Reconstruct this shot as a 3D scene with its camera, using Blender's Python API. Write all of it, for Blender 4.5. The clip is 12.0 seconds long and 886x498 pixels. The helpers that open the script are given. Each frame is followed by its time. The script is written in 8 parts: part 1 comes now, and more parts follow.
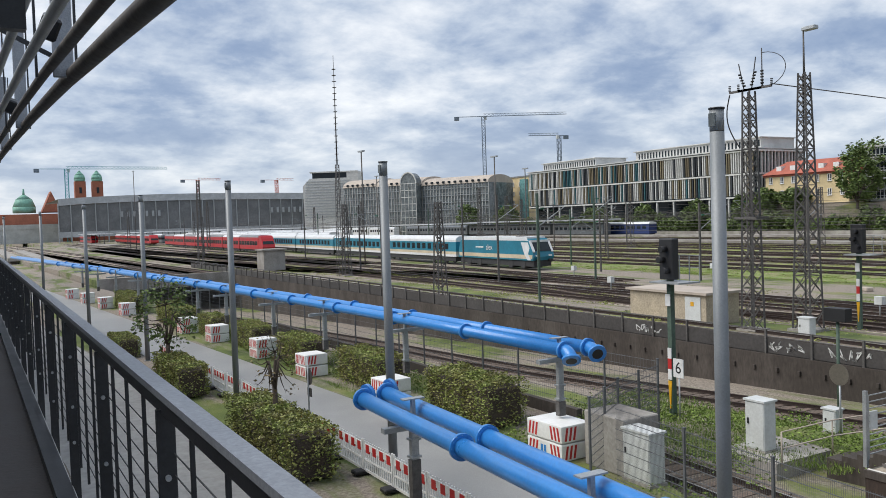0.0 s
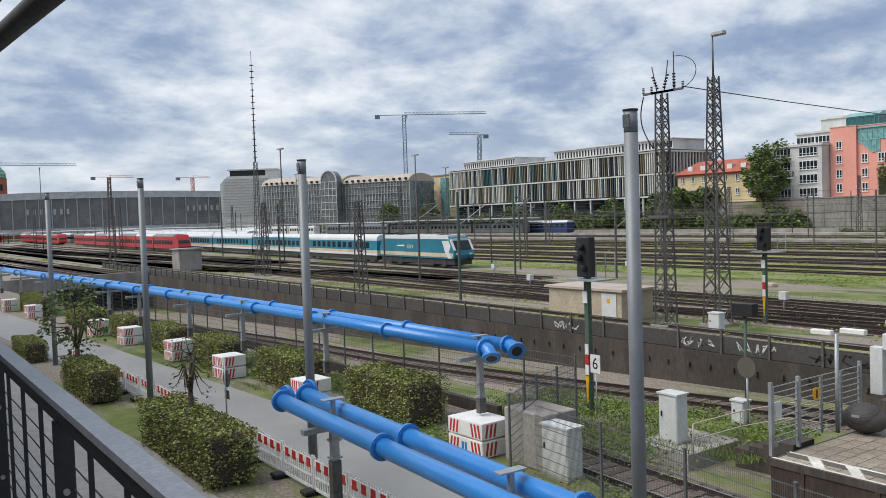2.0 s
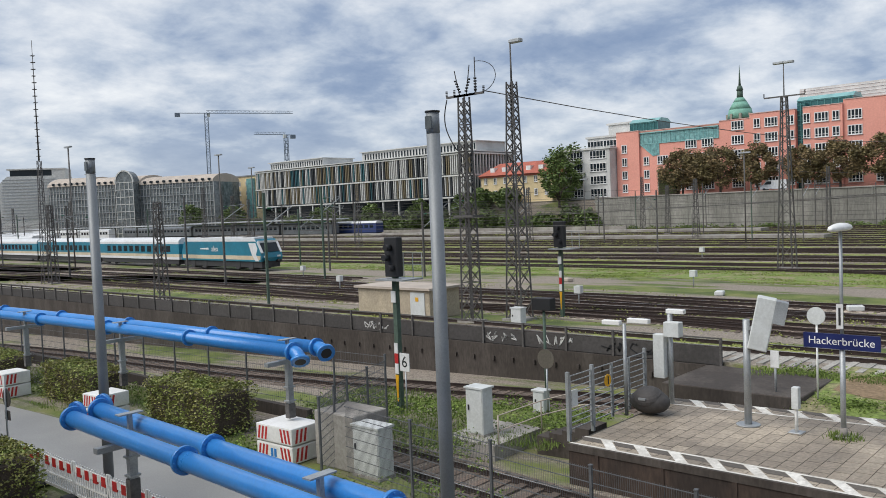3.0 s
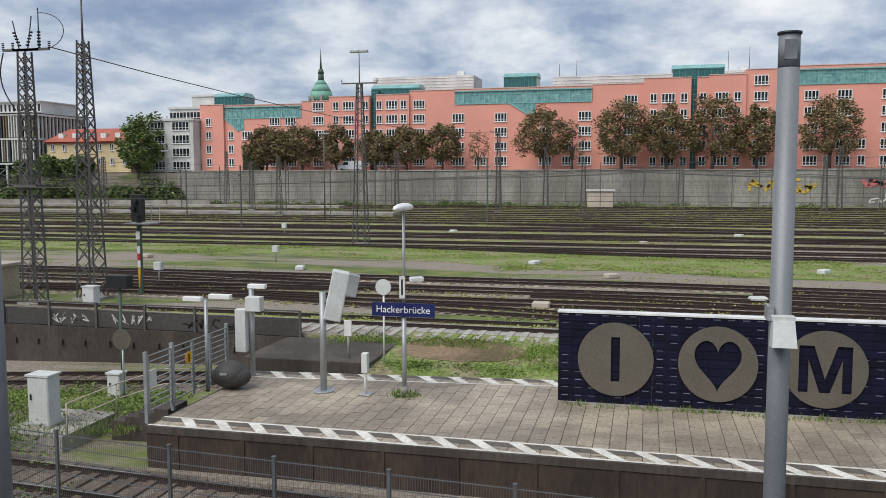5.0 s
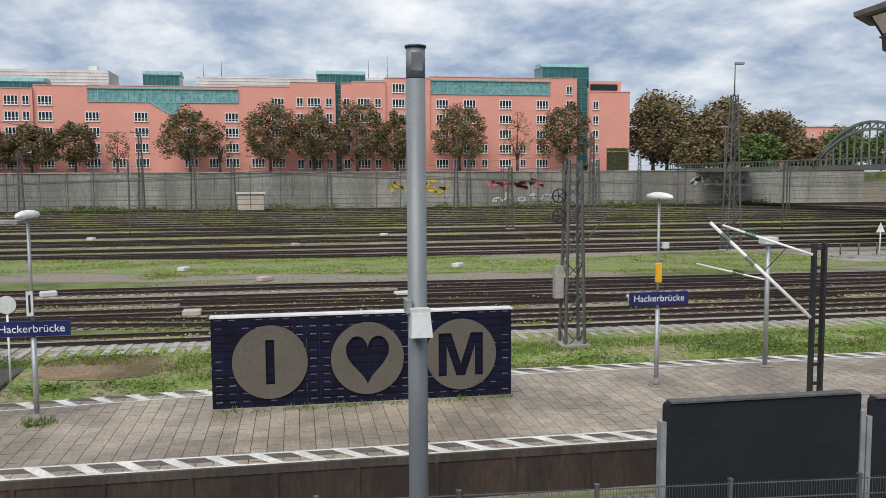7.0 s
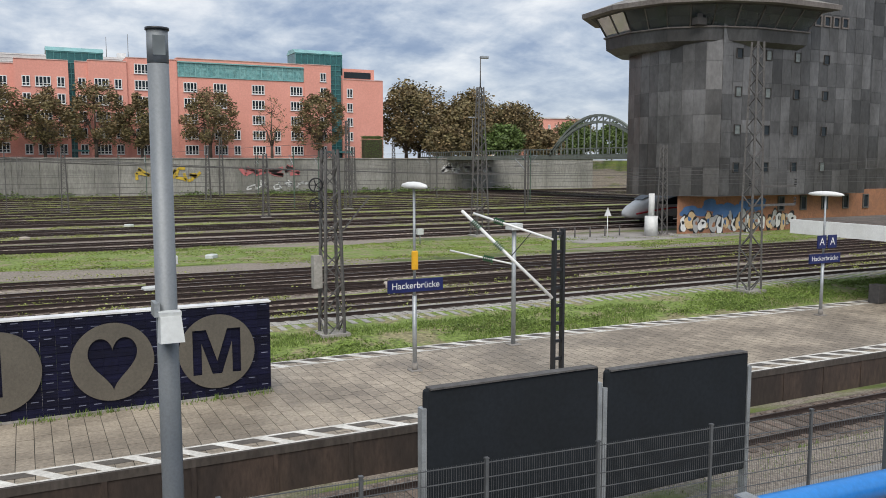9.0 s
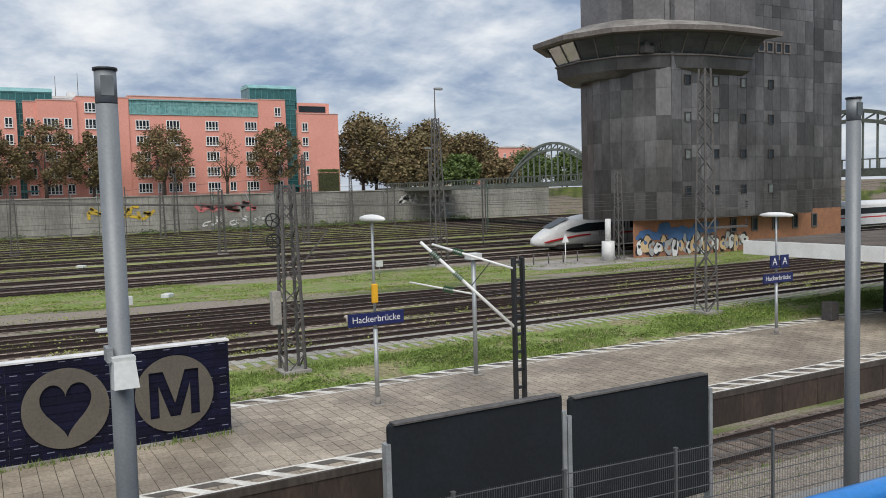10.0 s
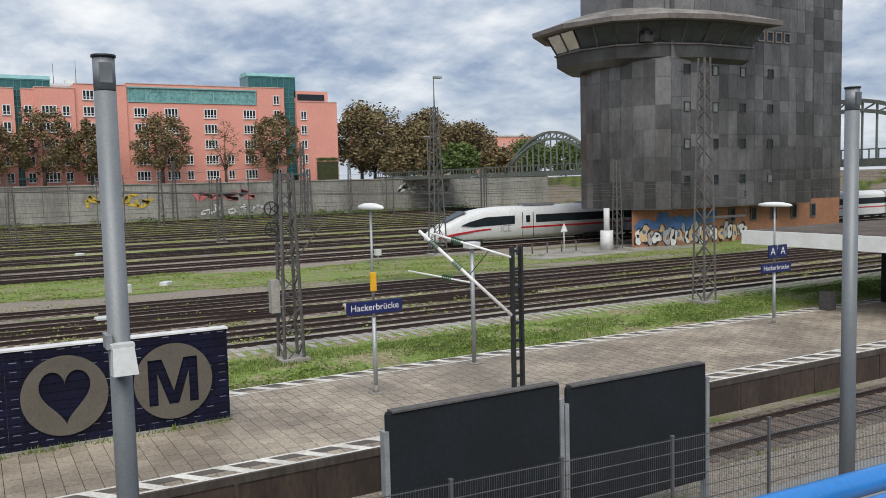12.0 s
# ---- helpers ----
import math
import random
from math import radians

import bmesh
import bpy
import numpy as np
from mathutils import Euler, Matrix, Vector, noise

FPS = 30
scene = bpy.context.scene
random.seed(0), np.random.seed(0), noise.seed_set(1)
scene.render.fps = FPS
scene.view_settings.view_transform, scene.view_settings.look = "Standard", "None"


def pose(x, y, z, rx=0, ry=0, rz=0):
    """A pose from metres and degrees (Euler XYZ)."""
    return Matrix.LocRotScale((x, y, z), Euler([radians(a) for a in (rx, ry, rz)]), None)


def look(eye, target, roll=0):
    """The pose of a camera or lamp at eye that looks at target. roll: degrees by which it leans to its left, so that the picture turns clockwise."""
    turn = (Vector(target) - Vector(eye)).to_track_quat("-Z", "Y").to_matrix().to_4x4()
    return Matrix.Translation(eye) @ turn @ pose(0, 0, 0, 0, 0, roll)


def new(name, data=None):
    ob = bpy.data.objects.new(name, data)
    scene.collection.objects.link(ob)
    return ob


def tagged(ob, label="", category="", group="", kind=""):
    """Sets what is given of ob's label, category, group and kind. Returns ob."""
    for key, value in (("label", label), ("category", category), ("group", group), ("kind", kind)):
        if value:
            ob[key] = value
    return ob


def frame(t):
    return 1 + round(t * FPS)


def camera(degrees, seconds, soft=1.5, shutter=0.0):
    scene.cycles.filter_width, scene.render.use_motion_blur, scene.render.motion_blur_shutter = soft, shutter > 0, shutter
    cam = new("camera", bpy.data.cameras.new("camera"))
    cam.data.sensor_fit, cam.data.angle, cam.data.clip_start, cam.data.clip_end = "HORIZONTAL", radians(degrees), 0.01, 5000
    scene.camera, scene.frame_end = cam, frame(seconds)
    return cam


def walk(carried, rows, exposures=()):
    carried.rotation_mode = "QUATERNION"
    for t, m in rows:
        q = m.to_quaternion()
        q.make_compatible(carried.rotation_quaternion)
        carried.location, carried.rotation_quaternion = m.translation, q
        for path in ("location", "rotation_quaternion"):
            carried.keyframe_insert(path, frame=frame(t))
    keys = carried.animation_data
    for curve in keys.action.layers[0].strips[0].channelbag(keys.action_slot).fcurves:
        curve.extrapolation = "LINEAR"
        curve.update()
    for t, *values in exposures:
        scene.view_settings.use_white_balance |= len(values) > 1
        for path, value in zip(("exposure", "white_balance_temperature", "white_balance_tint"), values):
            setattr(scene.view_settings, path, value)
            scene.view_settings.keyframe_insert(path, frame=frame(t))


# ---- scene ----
cam = camera(56.1, 12.0, soft=0.9)
# seconds, eye, heading (from +x towards +y), pitch, roll
PATH = [
    (0, -0.000, -0.000, 6.972, 60.25, -2.08, -1.90),
    (0.5, 0.021, 0.000, 6.983, 59.75, -1.75, -1.95),
    (1, 0.028, 0.006, 6.979, 58.72, -1.79, -1.98),
    (1.5, 0.033, 0.023, 6.968, 57.30, -1.99, -1.89),
    (2, 0.042, 0.015, 6.979, 54.83, -2.36, -1.90),
    (2.5, 0.097, 0.004, 6.984, 48.59, -2.37, -2.03),
    (2.7, 0.139, 0.039, 6.975, 45.58, -2.44, -2.18),
    (4.3, 0.166, -0.062, 6.963, 26.54, -5.02, -1.26),
    (4.5, 0.130, -0.083, 6.971, 22.81, -5.08, -0.91),
    (5, 0.064, -0.096, 6.989, 13.69, -5.09, -0.11),
    (5.5, 0.094, -0.105, 6.991, 7.25, -5.30, 0.19),
    (6, 0.106, -0.138, 6.995, 2.45, -5.55, -0.29),
    (6.5, 0.079, -0.161, 6.993, -3.39, -5.44, -0.41),
    (7, 0.049, -0.177, 7.000, -9.97, -5.00, -0.29),
    (7.5, 0.035, -0.197, 6.996, -16.53, -4.96, -0.05),
    (7.7, 0.061, -0.207, 6.986, -18.99, -5.03, 0.03),
    (9.3, 0.315, -0.260, 7.088, -27.54, -5.63, -0.44),
    (9.5, 0.330, -0.283, 7.083, -28.20, -5.20, -0.79),
    (10, 0.326, -0.273, 7.113, -29.45, -3.89, -1.58),
    (10.5, 0.320, -0.275, 7.114, -30.12, -2.93, -1.74),
    (11, 0.319, -0.292, 7.105, -30.55, -3.68, -1.34),
    (11.5, 0.313, -0.272, 7.104, -30.14, -4.72, -1.29),
    (12, 0.301, -0.265, 7.105, -29.52, -4.65, -1.41),
]


def aim(x, y, z, yaw, pitch, roll):
    a, b = radians(yaw), radians(pitch)
    return look((x, y, z), (x + math.cos(a) * math.cos(b), y + math.sin(a) * math.cos(b), z + math.sin(b)), roll)


walk(cam, [(t, aim(*p)) for t, *p in PATH], exposures=((0.0, 0.17), (2.5, 0.06), (4.5, -0.04), (7.0, 0.0), (9.5, 0.03), (10.5, -0.15), (12.0, -0.02)))

# ---- world and light ----
world = bpy.data.worlds.new("world")
scene.world = world
world.use_nodes = True


def nodes_of(tree):
    tree.nodes.clear()

    def add(kind, **kw):
        n = tree.nodes.new(kind)
        for k, v in kw.items():
            if k in n.inputs:
                n.inputs[k].default_value = v
        return n

    def link(a, b):
        tree.links.new(a, b)
    return add, link


def ramp_of(node, stops, interp="LINEAR"):
    r = node.color_ramp
    r.interpolation = interp
    while len(r.elements) < len(stops):
        r.elements.new(0.5)
    for e, (p, c) in zip(r.elements, stops):
        e.position = p
        e.color = (*c, 1) if len(c) == 3 else c


def build_sky():
    add, link = nodes_of(world.node_tree)
    out, bg = add("ShaderNodeOutputWorld"), add("ShaderNodeBackground")
    sky = add("ShaderNodeTexSky")
    sky.sky_type, sky.sun_disc = "NISHITA", False
    sky.sun_elevation, sky.sun_rotation = radians(50), radians(299)
    skyv = add("ShaderNodeVectorMath")
    skyv.operation = "SCALE"
    skyv.inputs[3].default_value = 0.10
    link(sky.outputs[0], skyv.inputs[0])
    co = add("ShaderNodeTexCoord")
    sep = add("ShaderNodeSeparateXYZ")
    link(co.outputs["Generated"], sep.inputs[0])
    up = add("ShaderNodeMath")
    up.operation = "MAXIMUM"
    up.inputs[1].default_value = 0.0
    link(sep.outputs[2], up.inputs[0])
    den = add("ShaderNodeMath")
    den.operation = "ADD"
    den.inputs[1].default_value = 0.28
    link(up.outputs[0], den.inputs[0])
    div = add("ShaderNodeVectorMath")
    div.operation = "DIVIDE"
    com = add("ShaderNodeCombineXYZ")
    for i in range(3):
        link(den.outputs[0], com.inputs[i])
    flat = add("ShaderNodeCombineXYZ")
    link(sep.outputs[0], flat.inputs[0])
    link(sep.outputs[1], flat.inputs[1])
    link(flat.outputs[0], div.inputs[0])
    link(com.outputs[0], div.inputs[1])
    big = add("ShaderNodeTexNoise", Scale=1.5, Detail=10.0, Roughness=0.56, Distortion=0.12)
    fine = add("ShaderNodeTexNoise", Scale=4.2, Detail=9.0, Roughness=0.6, Distortion=0.15)
    link(div.outputs[0], big.inputs["Vector"])
    link(div.outputs[0], fine.inputs["Vector"])
    mixn = add("ShaderNodeMix")
    mixn.data_type = "FLOAT"
    mixn.inputs[0].default_value = 0.42
    link(big.outputs[0], mixn.inputs[2])
    link(fine.outputs[0], mixn.inputs[3])
    col = add("ShaderNodeValToRGB")
    ramp_of(col, CLOUDS)
    link(mixn.outputs[0], col.inputs[0])
    # paler towards the horizon
    hz = add("ShaderNodeMapRange")
    hz.inputs[1].default_value, hz.inputs[2].default_value = 0.0, 0.13
    hz.inputs[3].default_value, hz.inputs[4].default_value = 0.5, 0.0
    link(up.outputs[0], hz.inputs[0])
    pale = add("ShaderNodeMix")
    pale.data_type = "RGBA"
    link(hz.outputs[0], pale.inputs[0])
    link(col.outputs[0], pale.inputs[6])
    pale.inputs[7].default_value = (0.62, 0.68, 0.75, 1)
    # a little of the clear sky behind the clouds
    both = add("ShaderNodeMix")
    both.data_type = "RGBA"
    both.inputs[0].default_value = 0.10
    link(pale.outputs[2], both.inputs[6])
    link(skyv.outputs[0], both.inputs[7])
    link(both.outputs[2], bg.inputs[0])
    bg.inputs[1].default_value = SKY
    link(bg.outputs[0], out.inputs[0])


SKY = 1.06
CLOUDS = [(0.33, (0.17, 0.25, 0.42)), (0.44, (0.30, 0.38, 0.53)), (0.505, (0.49, 0.56, 0.67)), (0.575, (0.72, 0.76, 0.82)), (0.67, (0.98, 0.99, 0.99))]
build_sky()
sun = new("sun", bpy.data.lights.new("sun", "SUN"))
sun.data.energy, sun.data.angle, sun.data.color = 2.9, radians(50), (1.0, 0.96, 0.90)
sun.matrix_basis = look((-40, 45, 110), (40, 0, 0))

# ---- materials ----
def mat(name, c, rough=0.7, metal=0.0, vary=0.12, scale=1.5, fine=18.0, bump=0.15, dark=None, amount=0.5, edge=(0.42, 0.62), island=0.0, rand=0.0, glass=0.0, dist=0.02, stretch=(1, 1, 1), coat=0.0, spec=0.5):
    """A surface with broad and fine variation; dark: a second colour in stains."""
    m = bpy.data.materials.new(name)
    m.use_nodes = True
    add, link = nodes_of(m.node_tree)
    out, bs = add("ShaderNodeOutputMaterial"), add("ShaderNodeBsdfPrincipled")
    bs.inputs["Metallic"].default_value = metal
    bs.inputs["Coat Weight"].default_value = coat
    bs.inputs["Specular IOR Level"].default_value = spec
    link(bs.outputs[0], out.inputs[0])
    co = add("ShaderNodeTexCoord")
    geo = add("ShaderNodeNewGeometry")
    mp = add("ShaderNodeMapping")
    mp.inputs["Scale"].default_value = stretch
    link(geo.outputs["Position"], mp.inputs[0])
    n1 = add("ShaderNodeTexNoise", Scale=scale, Detail=5.0, Roughness=0.6)
    n2 = add("ShaderNodeTexNoise", Scale=fine, Detail=4.0, Roughness=0.65)
    link(mp.outputs[0], n1.inputs["Vector"])
    link(mp.outputs[0], n2.inputs["Vector"])
    cr = add("ShaderNodeValToRGB")
    d = dark or tuple(v * 0.6 for v in c)
    ramp_of(cr, [(edge[0], d), (edge[1], c)])
    link(n1.outputs[0], cr.inputs[0])
    base = add("ShaderNodeMix")
    base.data_type = "RGBA"
    base.inputs[0].default_value = amount
    base.inputs[6].default_value = (*c, 1)
    link(cr.outputs[0], base.inputs[7])
    hsv = add("ShaderNodeHueSaturation")
    link(base.outputs[2], hsv.inputs["Color"])
    val = add("ShaderNodeMapRange")
    val.inputs[1].default_value, val.inputs[2].default_value = 0.3, 0.7
    val.inputs[3].default_value, val.inputs[4].default_value = 1 - vary * 1.6, 1 + vary * 1.6
    link(n2.outputs[0], val.inputs[0])
    last = val.outputs[0]
    if island or rand:
        src = geo.outputs["Random Per Island"] if island else add("ShaderNodeObjectInfo").outputs["Random"]
        k = island or rand
        mr = add("ShaderNodeMapRange")
        mr.inputs[3].default_value, mr.inputs[4].default_value = 1 - k, 1 + k
        link(src, mr.inputs[0])
        mu = add("ShaderNodeMath")
        mu.operation = "MULTIPLY"
        link(last, mu.inputs[0])
        link(mr.outputs[0], mu.inputs[1])
        last = mu.outputs[0]
    link(last, hsv.inputs["Value"])
    link(hsv.outputs[0], bs.inputs["Base Color"])
    rr = add("ShaderNodeMapRange")
    rr.inputs[3].default_value, rr.inputs[4].default_value = max(rough - 0.12, 0.03), min(rough + 0.12, 1)
    link(n1.outputs[0], rr.inputs[0])
    link(rr.outputs[0], bs.inputs["Roughness"])
    if bump:
        bp = add("ShaderNodeBump", Strength=bump, Distance=dist)
        link(n2.outputs[0], bp.inputs["Height"])
        link(bp.outputs[0], bs.inputs["Normal"])
    if glass:
        bs.inputs["Transmission Weight"].default_value = glass
    return m


M = {}
def defm(name, *a, **k):
    M[name] = mat(name, *a, **k)


defm("asphalt", (0.30, 0.295, 0.28), 0.5, vary=0.08, scale=0.25, fine=25, dark=(0.21, 0.205, 0.195), bump=0.1)
defm("ballast_brown", (0.20, 0.165, 0.135), 0.95, vary=0.45, scale=0.5, fine=11, dark=(0.10, 0.075, 0.058), amount=0.8, bump=0.8, dist=0.06)
defm("ballast", (0.42, 0.35, 0.285), 0.95, vary=0.5, scale=0.5, fine=9, dark=(0.17, 0.14, 0.115), amount=0.85, stretch=(1, 0.4, 1), bump=0.8, dist=0.06)
defm("ballast_pale", (0.42, 0.40, 0.36), 0.95, vary=0.3, scale=0.6, fine=14, dark=(0.24, 0.21, 0.18), bump=0.8, dist=0.06)
defm("rust", (0.045, 0.03, 0.025), 0.75, metal=0.2, vary=0.25, scale=0.6, fine=9, dark=(0.03, 0.02, 0.018))
defm("railhead", (0.55, 0.52, 0.49), 0.3, metal=0.85, vary=0.2, scale=0.2, fine=3, dark=(0.14, 0.10, 0.08))
defm("sleeper", (0.155, 0.115, 0.09), 0.9, vary=0.25, scale=1.2, fine=12, rand=0.25)
defm("sleeper_pale", (0.40, 0.38, 0.34), 0.9, vary=0.2, scale=1.2, fine=12, rand=0.15)
defm("grass", (0.17, 0.24, 0.05), 0.9, vary=0.3, scale=0.4, fine=9, dark=(0.09, 0.135, 0.03), island=0.35)
defm("grass_dry", (0.30, 0.325, 0.10), 0.9, vary=0.3, scale=0.4, fine=9, dark=(0.18, 0.21, 0.06), island=0.35)
defm("leaf", (0.115, 0.165, 0.04), 0.65, vary=0.25, scale=1.5, fine=6, dark=(0.05, 0.085, 0.02), island=0.45)
defm("leaf_hedge", (0.235, 0.285, 0.07), 0.6, vary=0.3, scale=1.1, fine=6, dark=(0.20, 0.14, 0.055), island=0.6)
defm("leaf_brown", (0.185, 0.128, 0.062), 0.75, vary=0.3, scale=0.25, fine=4, dark=(0.12, 0.122, 0.045), island=0.55)
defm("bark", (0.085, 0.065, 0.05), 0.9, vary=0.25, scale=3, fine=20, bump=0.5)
defm("concrete", (0.36, 0.34, 0.31), 0.9, vary=0.12, scale=0.35, fine=8, dark=(0.20, 0.18, 0.16), amount=0.8)
defm("concrete_dark", (0.085, 0.072, 0.062), 0.9, vary=0.15, scale=0.5, fine=8, dark=(0.045, 0.036, 0.03), amount=0.9, stretch=(1, 1, 0.35))
defm("wall_grey", (0.30, 0.29, 0.26), 0.9, vary=0.15, scale=0.16, fine=2.5, dark=(0.17, 0.165, 0.145), amount=0.9, stretch=(1, 1, 0.3))
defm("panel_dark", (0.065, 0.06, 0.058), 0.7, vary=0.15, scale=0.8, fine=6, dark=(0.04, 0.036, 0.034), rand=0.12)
defm("slab", (0.385, 0.325, 0.25), 0.6, vary=0.18, scale=0.35, fine=10, dark=(0.225, 0.188, 0.145), rand=0.13, amount=0.9)
defm("joint", (0.085, 0.08, 0.065), 0.95)
defm("paint_white", (0.74, 0.72, 0.66), 0.75, vary=0.12, scale=1.2, fine=9, dark=(0.48, 0.45, 0.40), amount=0.7)
defm("wall_brown", (0.062, 0.042, 0.032), 0.9, vary=0.2, scale=0.7, fine=8, dark=(0.03, 0.022, 0.018), amount=0.9, stretch=(1, 1, 0.3))
defm("fence_grey", (0.13, 0.135, 0.14), 0.6, metal=0.2, vary=0.1, scale=2, fine=30)
defm("label_dull", (0.16, 0.17, 0.24), 0.6, vary=0.1, rand=0.5)
defm("slab_dark", (0.12, 0.105, 0.09), 0.85, vary=0.15, scale=1, fine=10)
defm("steel", (0.225, 0.24, 0.25), 0.5, metal=0.25, vary=0.06, scale=0.8, fine=30, bump=0.03, dark=(0.165, 0.18, 0.19))
defm("galv", (0.42, 0.44, 0.45), 0.5, metal=0.5, vary=0.1, scale=2, fine=30, bump=0.05)
defm("mast_steel", (0.125, 0.12, 0.115), 0.75, metal=0.2, vary=0.2, scale=1, fine=9, dark=(0.075, 0.065, 0.06))
defm("mast_green", (0.085, 0.13, 0.10), 0.7, metal=0.1, vary=0.15, scale=1, fine=9)
defm("black", (0.018, 0.018, 0.02), 0.55, vary=0.1, scale=3, fine=20, bump=0.05)
defm("rail_paint", (0.035, 0.037, 0.041), 0.38, metal=0.3, vary=0.1, scale=2.5, fine=40, bump=0.04)
defm("rail_top", (0.30, 0.32, 0.35), 0.45, metal=0.2, vary=0.12, scale=2.5, fine=60, bump=0.06, dark=(0.20, 0.21, 0.23))
defm("floor_tile", (0.06, 0.05, 0.045), 0.6, vary=0.12, scale=2, fine=30, rand=0.1)
defm("pipe_blue", (0.035, 0.235, 0.62), 0.32, vary=0.06, scale=0.7, fine=12, bump=0.03, dark=(0.03, 0.19, 0.52), coat=0.2)
defm("white_paint", (0.83, 0.83, 0.81), 0.5, vary=0.04, scale=1.2, fine=12, bump=0.05, dark=(0.68, 0.67, 0.64))
defm("red_paint", (0.55, 0.03, 0.03), 0.5, vary=0.08, scale=2, fine=12, bump=0.03)
defm("cab_white", (0.62, 0.64, 0.63), 0.5, vary=0.05, scale=1.5, fine=12, bump=0.04, dark=(0.5, 0.51, 0.49))
defm("pink", (0.74, 0.335, 0.265), 0.85, vary=0.05, scale=0.12, fine=2.5, dark=(0.66, 0.285, 0.225), bump=0.05)
defm("pale_wall", (0.62, 0.62, 0.60), 0.8, vary=0.05, scale=0.2, fine=3)
defm("yellow_wall", (0.66, 0.53, 0.31), 0.85, vary=0.05, scale=0.2, fine=3)
defm("roof_red", (0.42, 0.12, 0.08), 0.8, vary=0.15, scale=0.5, fine=6)
defm("roof_grey", (0.22, 0.23, 0.24), 0.7, vary=0.1, scale=0.3, fine=4)
defm("teal", (0.085, 0.27, 0.265), 0.4, metal=0.2, vary=0.08, scale=0.5, fine=5)
defm("copper", (0.20, 0.42, 0.33), 0.7, vary=0.12, scale=0.4, fine=4)
defm("glass_dark", (0.02, 0.028, 0.034), 0.12, vary=0.1, scale=0.4, fine=2, bump=0.0, spec=0.25)
defm("glass_teal", (0.13, 0.30, 0.30), 0.12, vary=0.25, scale=0.5, fine=1.2, bump=0.0, dark=(0.26, 0.46, 0.45), spec=0.45)
defm("glass_grey", (0.10, 0.115, 0.12), 0.15, vary=0.3, scale=0.3, fine=0.9, bump=0.0, dark=(0.23, 0.25, 0.25), spec=0.4)
defm("frame_white", (0.78, 0.78, 0.77), 0.5, vary=0.03, bump=0.02)
defm("clad", (0.17, 0.164, 0.16), 0.42, metal=0.55, vary=0.12, scale=0.25, fine=3, dark=(0.09, 0.085, 0.08), rand=0.36, amount=0.9, stretch=(1, 1, 0.5))
defm("clad_pale", (0.21, 0.20, 0.195), 0.45, metal=0.5, vary=0.12, scale=0.25, fine=3, dark=(0.14, 0.13, 0.125), rand=0.2, amount=0.9)
defm("clad_rim", (0.21, 0.185, 0.17), 0.6, metal=0.3, vary=0.15, scale=0.5, fine=4, dark=(0.12, 0.10, 0.09))
defm("roof_weathered", (0.36, 0.34, 0.31), 0.6, metal=0.3, vary=0.2, scale=0.5, fine=3, dark=(0.19, 0.175, 0.16), amount=0.9)
defm("roof_gravel", (0.13, 0.105, 0.085), 0.95, vary=0.35, scale=0.5, fine=8, dark=(0.07, 0.055, 0.045), amount=0.9, bump=0.5)
defm("glass_room", (0.35, 0.42, 0.42), 0.05, vary=0.05, bump=0.0, glass=0.85, spec=0.5)
defm("brick_orange", (0.33, 0.155, 0.085), 0.85, vary=0.15, scale=1.5, fine=8, dark=(0.20, 0.10, 0.065))
defm("crate", (0.005, 0.0055, 0.026), 0.6, vary=0.1, scale=1.5, fine=8, rand=0.3, bump=0.05, spec=0.3)
defm("disc", (0.135, 0.12, 0.096), 0.6, metal=0.15, vary=0.1, scale=1.4, fine=15, dark=(0.105, 0.093, 0.075))
defm("sign_blue", (0.012, 0.02, 0.11), 0.4, vary=0.04, bump=0.0)
defm("yellow", (0.80, 0.42, 0.02), 0.5, vary=0.05, bump=0.0)
defm("train_red", (0.48, 0.02, 0.025), 0.35, vary=0.06, scale=0.4, fine=4, bump=0.02)
defm("train_white", (0.70, 0.71, 0.71), 0.35, vary=0.05, scale=0.3, fine=3, bump=0.02, dark=(0.58, 0.58, 0.57))
defm("train_blue", (0.02, 0.20, 0.29), 0.35, vary=0.06, scale=0.4, fine=3, bump=0.02)
defm("train_cream", (0.62, 0.52, 0.37), 0.4, vary=0.05, scale=0.4, fine=3, bump=0.02)
defm("train_dark", (0.04, 0.04, 0.042), 0.7, vary=0.15, scale=1, fine=6)
defm("train_grey", (0.20, 0.215, 0.23), 0.35, metal=0.3, vary=0.12, scale=0.4, fine=3, bump=0.0)
defm("train_navy", (0.03, 0.05, 0.16), 0.35, vary=0.05, bump=0.0)
defm("soil", (0.46, 0.34, 0.22), 0.95, vary=0.2, scale=0.5, fine=7, dark=(0.24, 0.185, 0.10), edge=(0.4, 0.55), amount=0.9, bump=0.4)
defm("graf_white", (0.70, 0.70, 0.68), 0.7, vary=0.05)
defm("graf_cream", (0.62, 0.45, 0.25), 0.7, vary=0.08)
defm("graf_blue", (0.06, 0.14, 0.30), 0.7, vary=0.1)
defm("graf_yellow", (0.62, 0.42, 0.04), 0.7, vary=0.08)
defm("graf_pink", (0.62, 0.17, 0.17), 0.7, vary=0.08)
defm("insul", (0.025, 0.14, 0.075), 0.25, vary=0.05, bump=0.0)
defm("crane_red", (0.55, 0.10, 0.06), 0.6, vary=0.05)
defm("crane_grey", (0.16, 0.20, 0.25), 0.6, vary=0.05)
defm("crane_teal", (0.05, 0.30, 0.33), 0.6, vary=0.05)
defm("brick_far", (0.36, 0.13, 0.08), 0.9, vary=0.1, scale=0.2, fine=1)
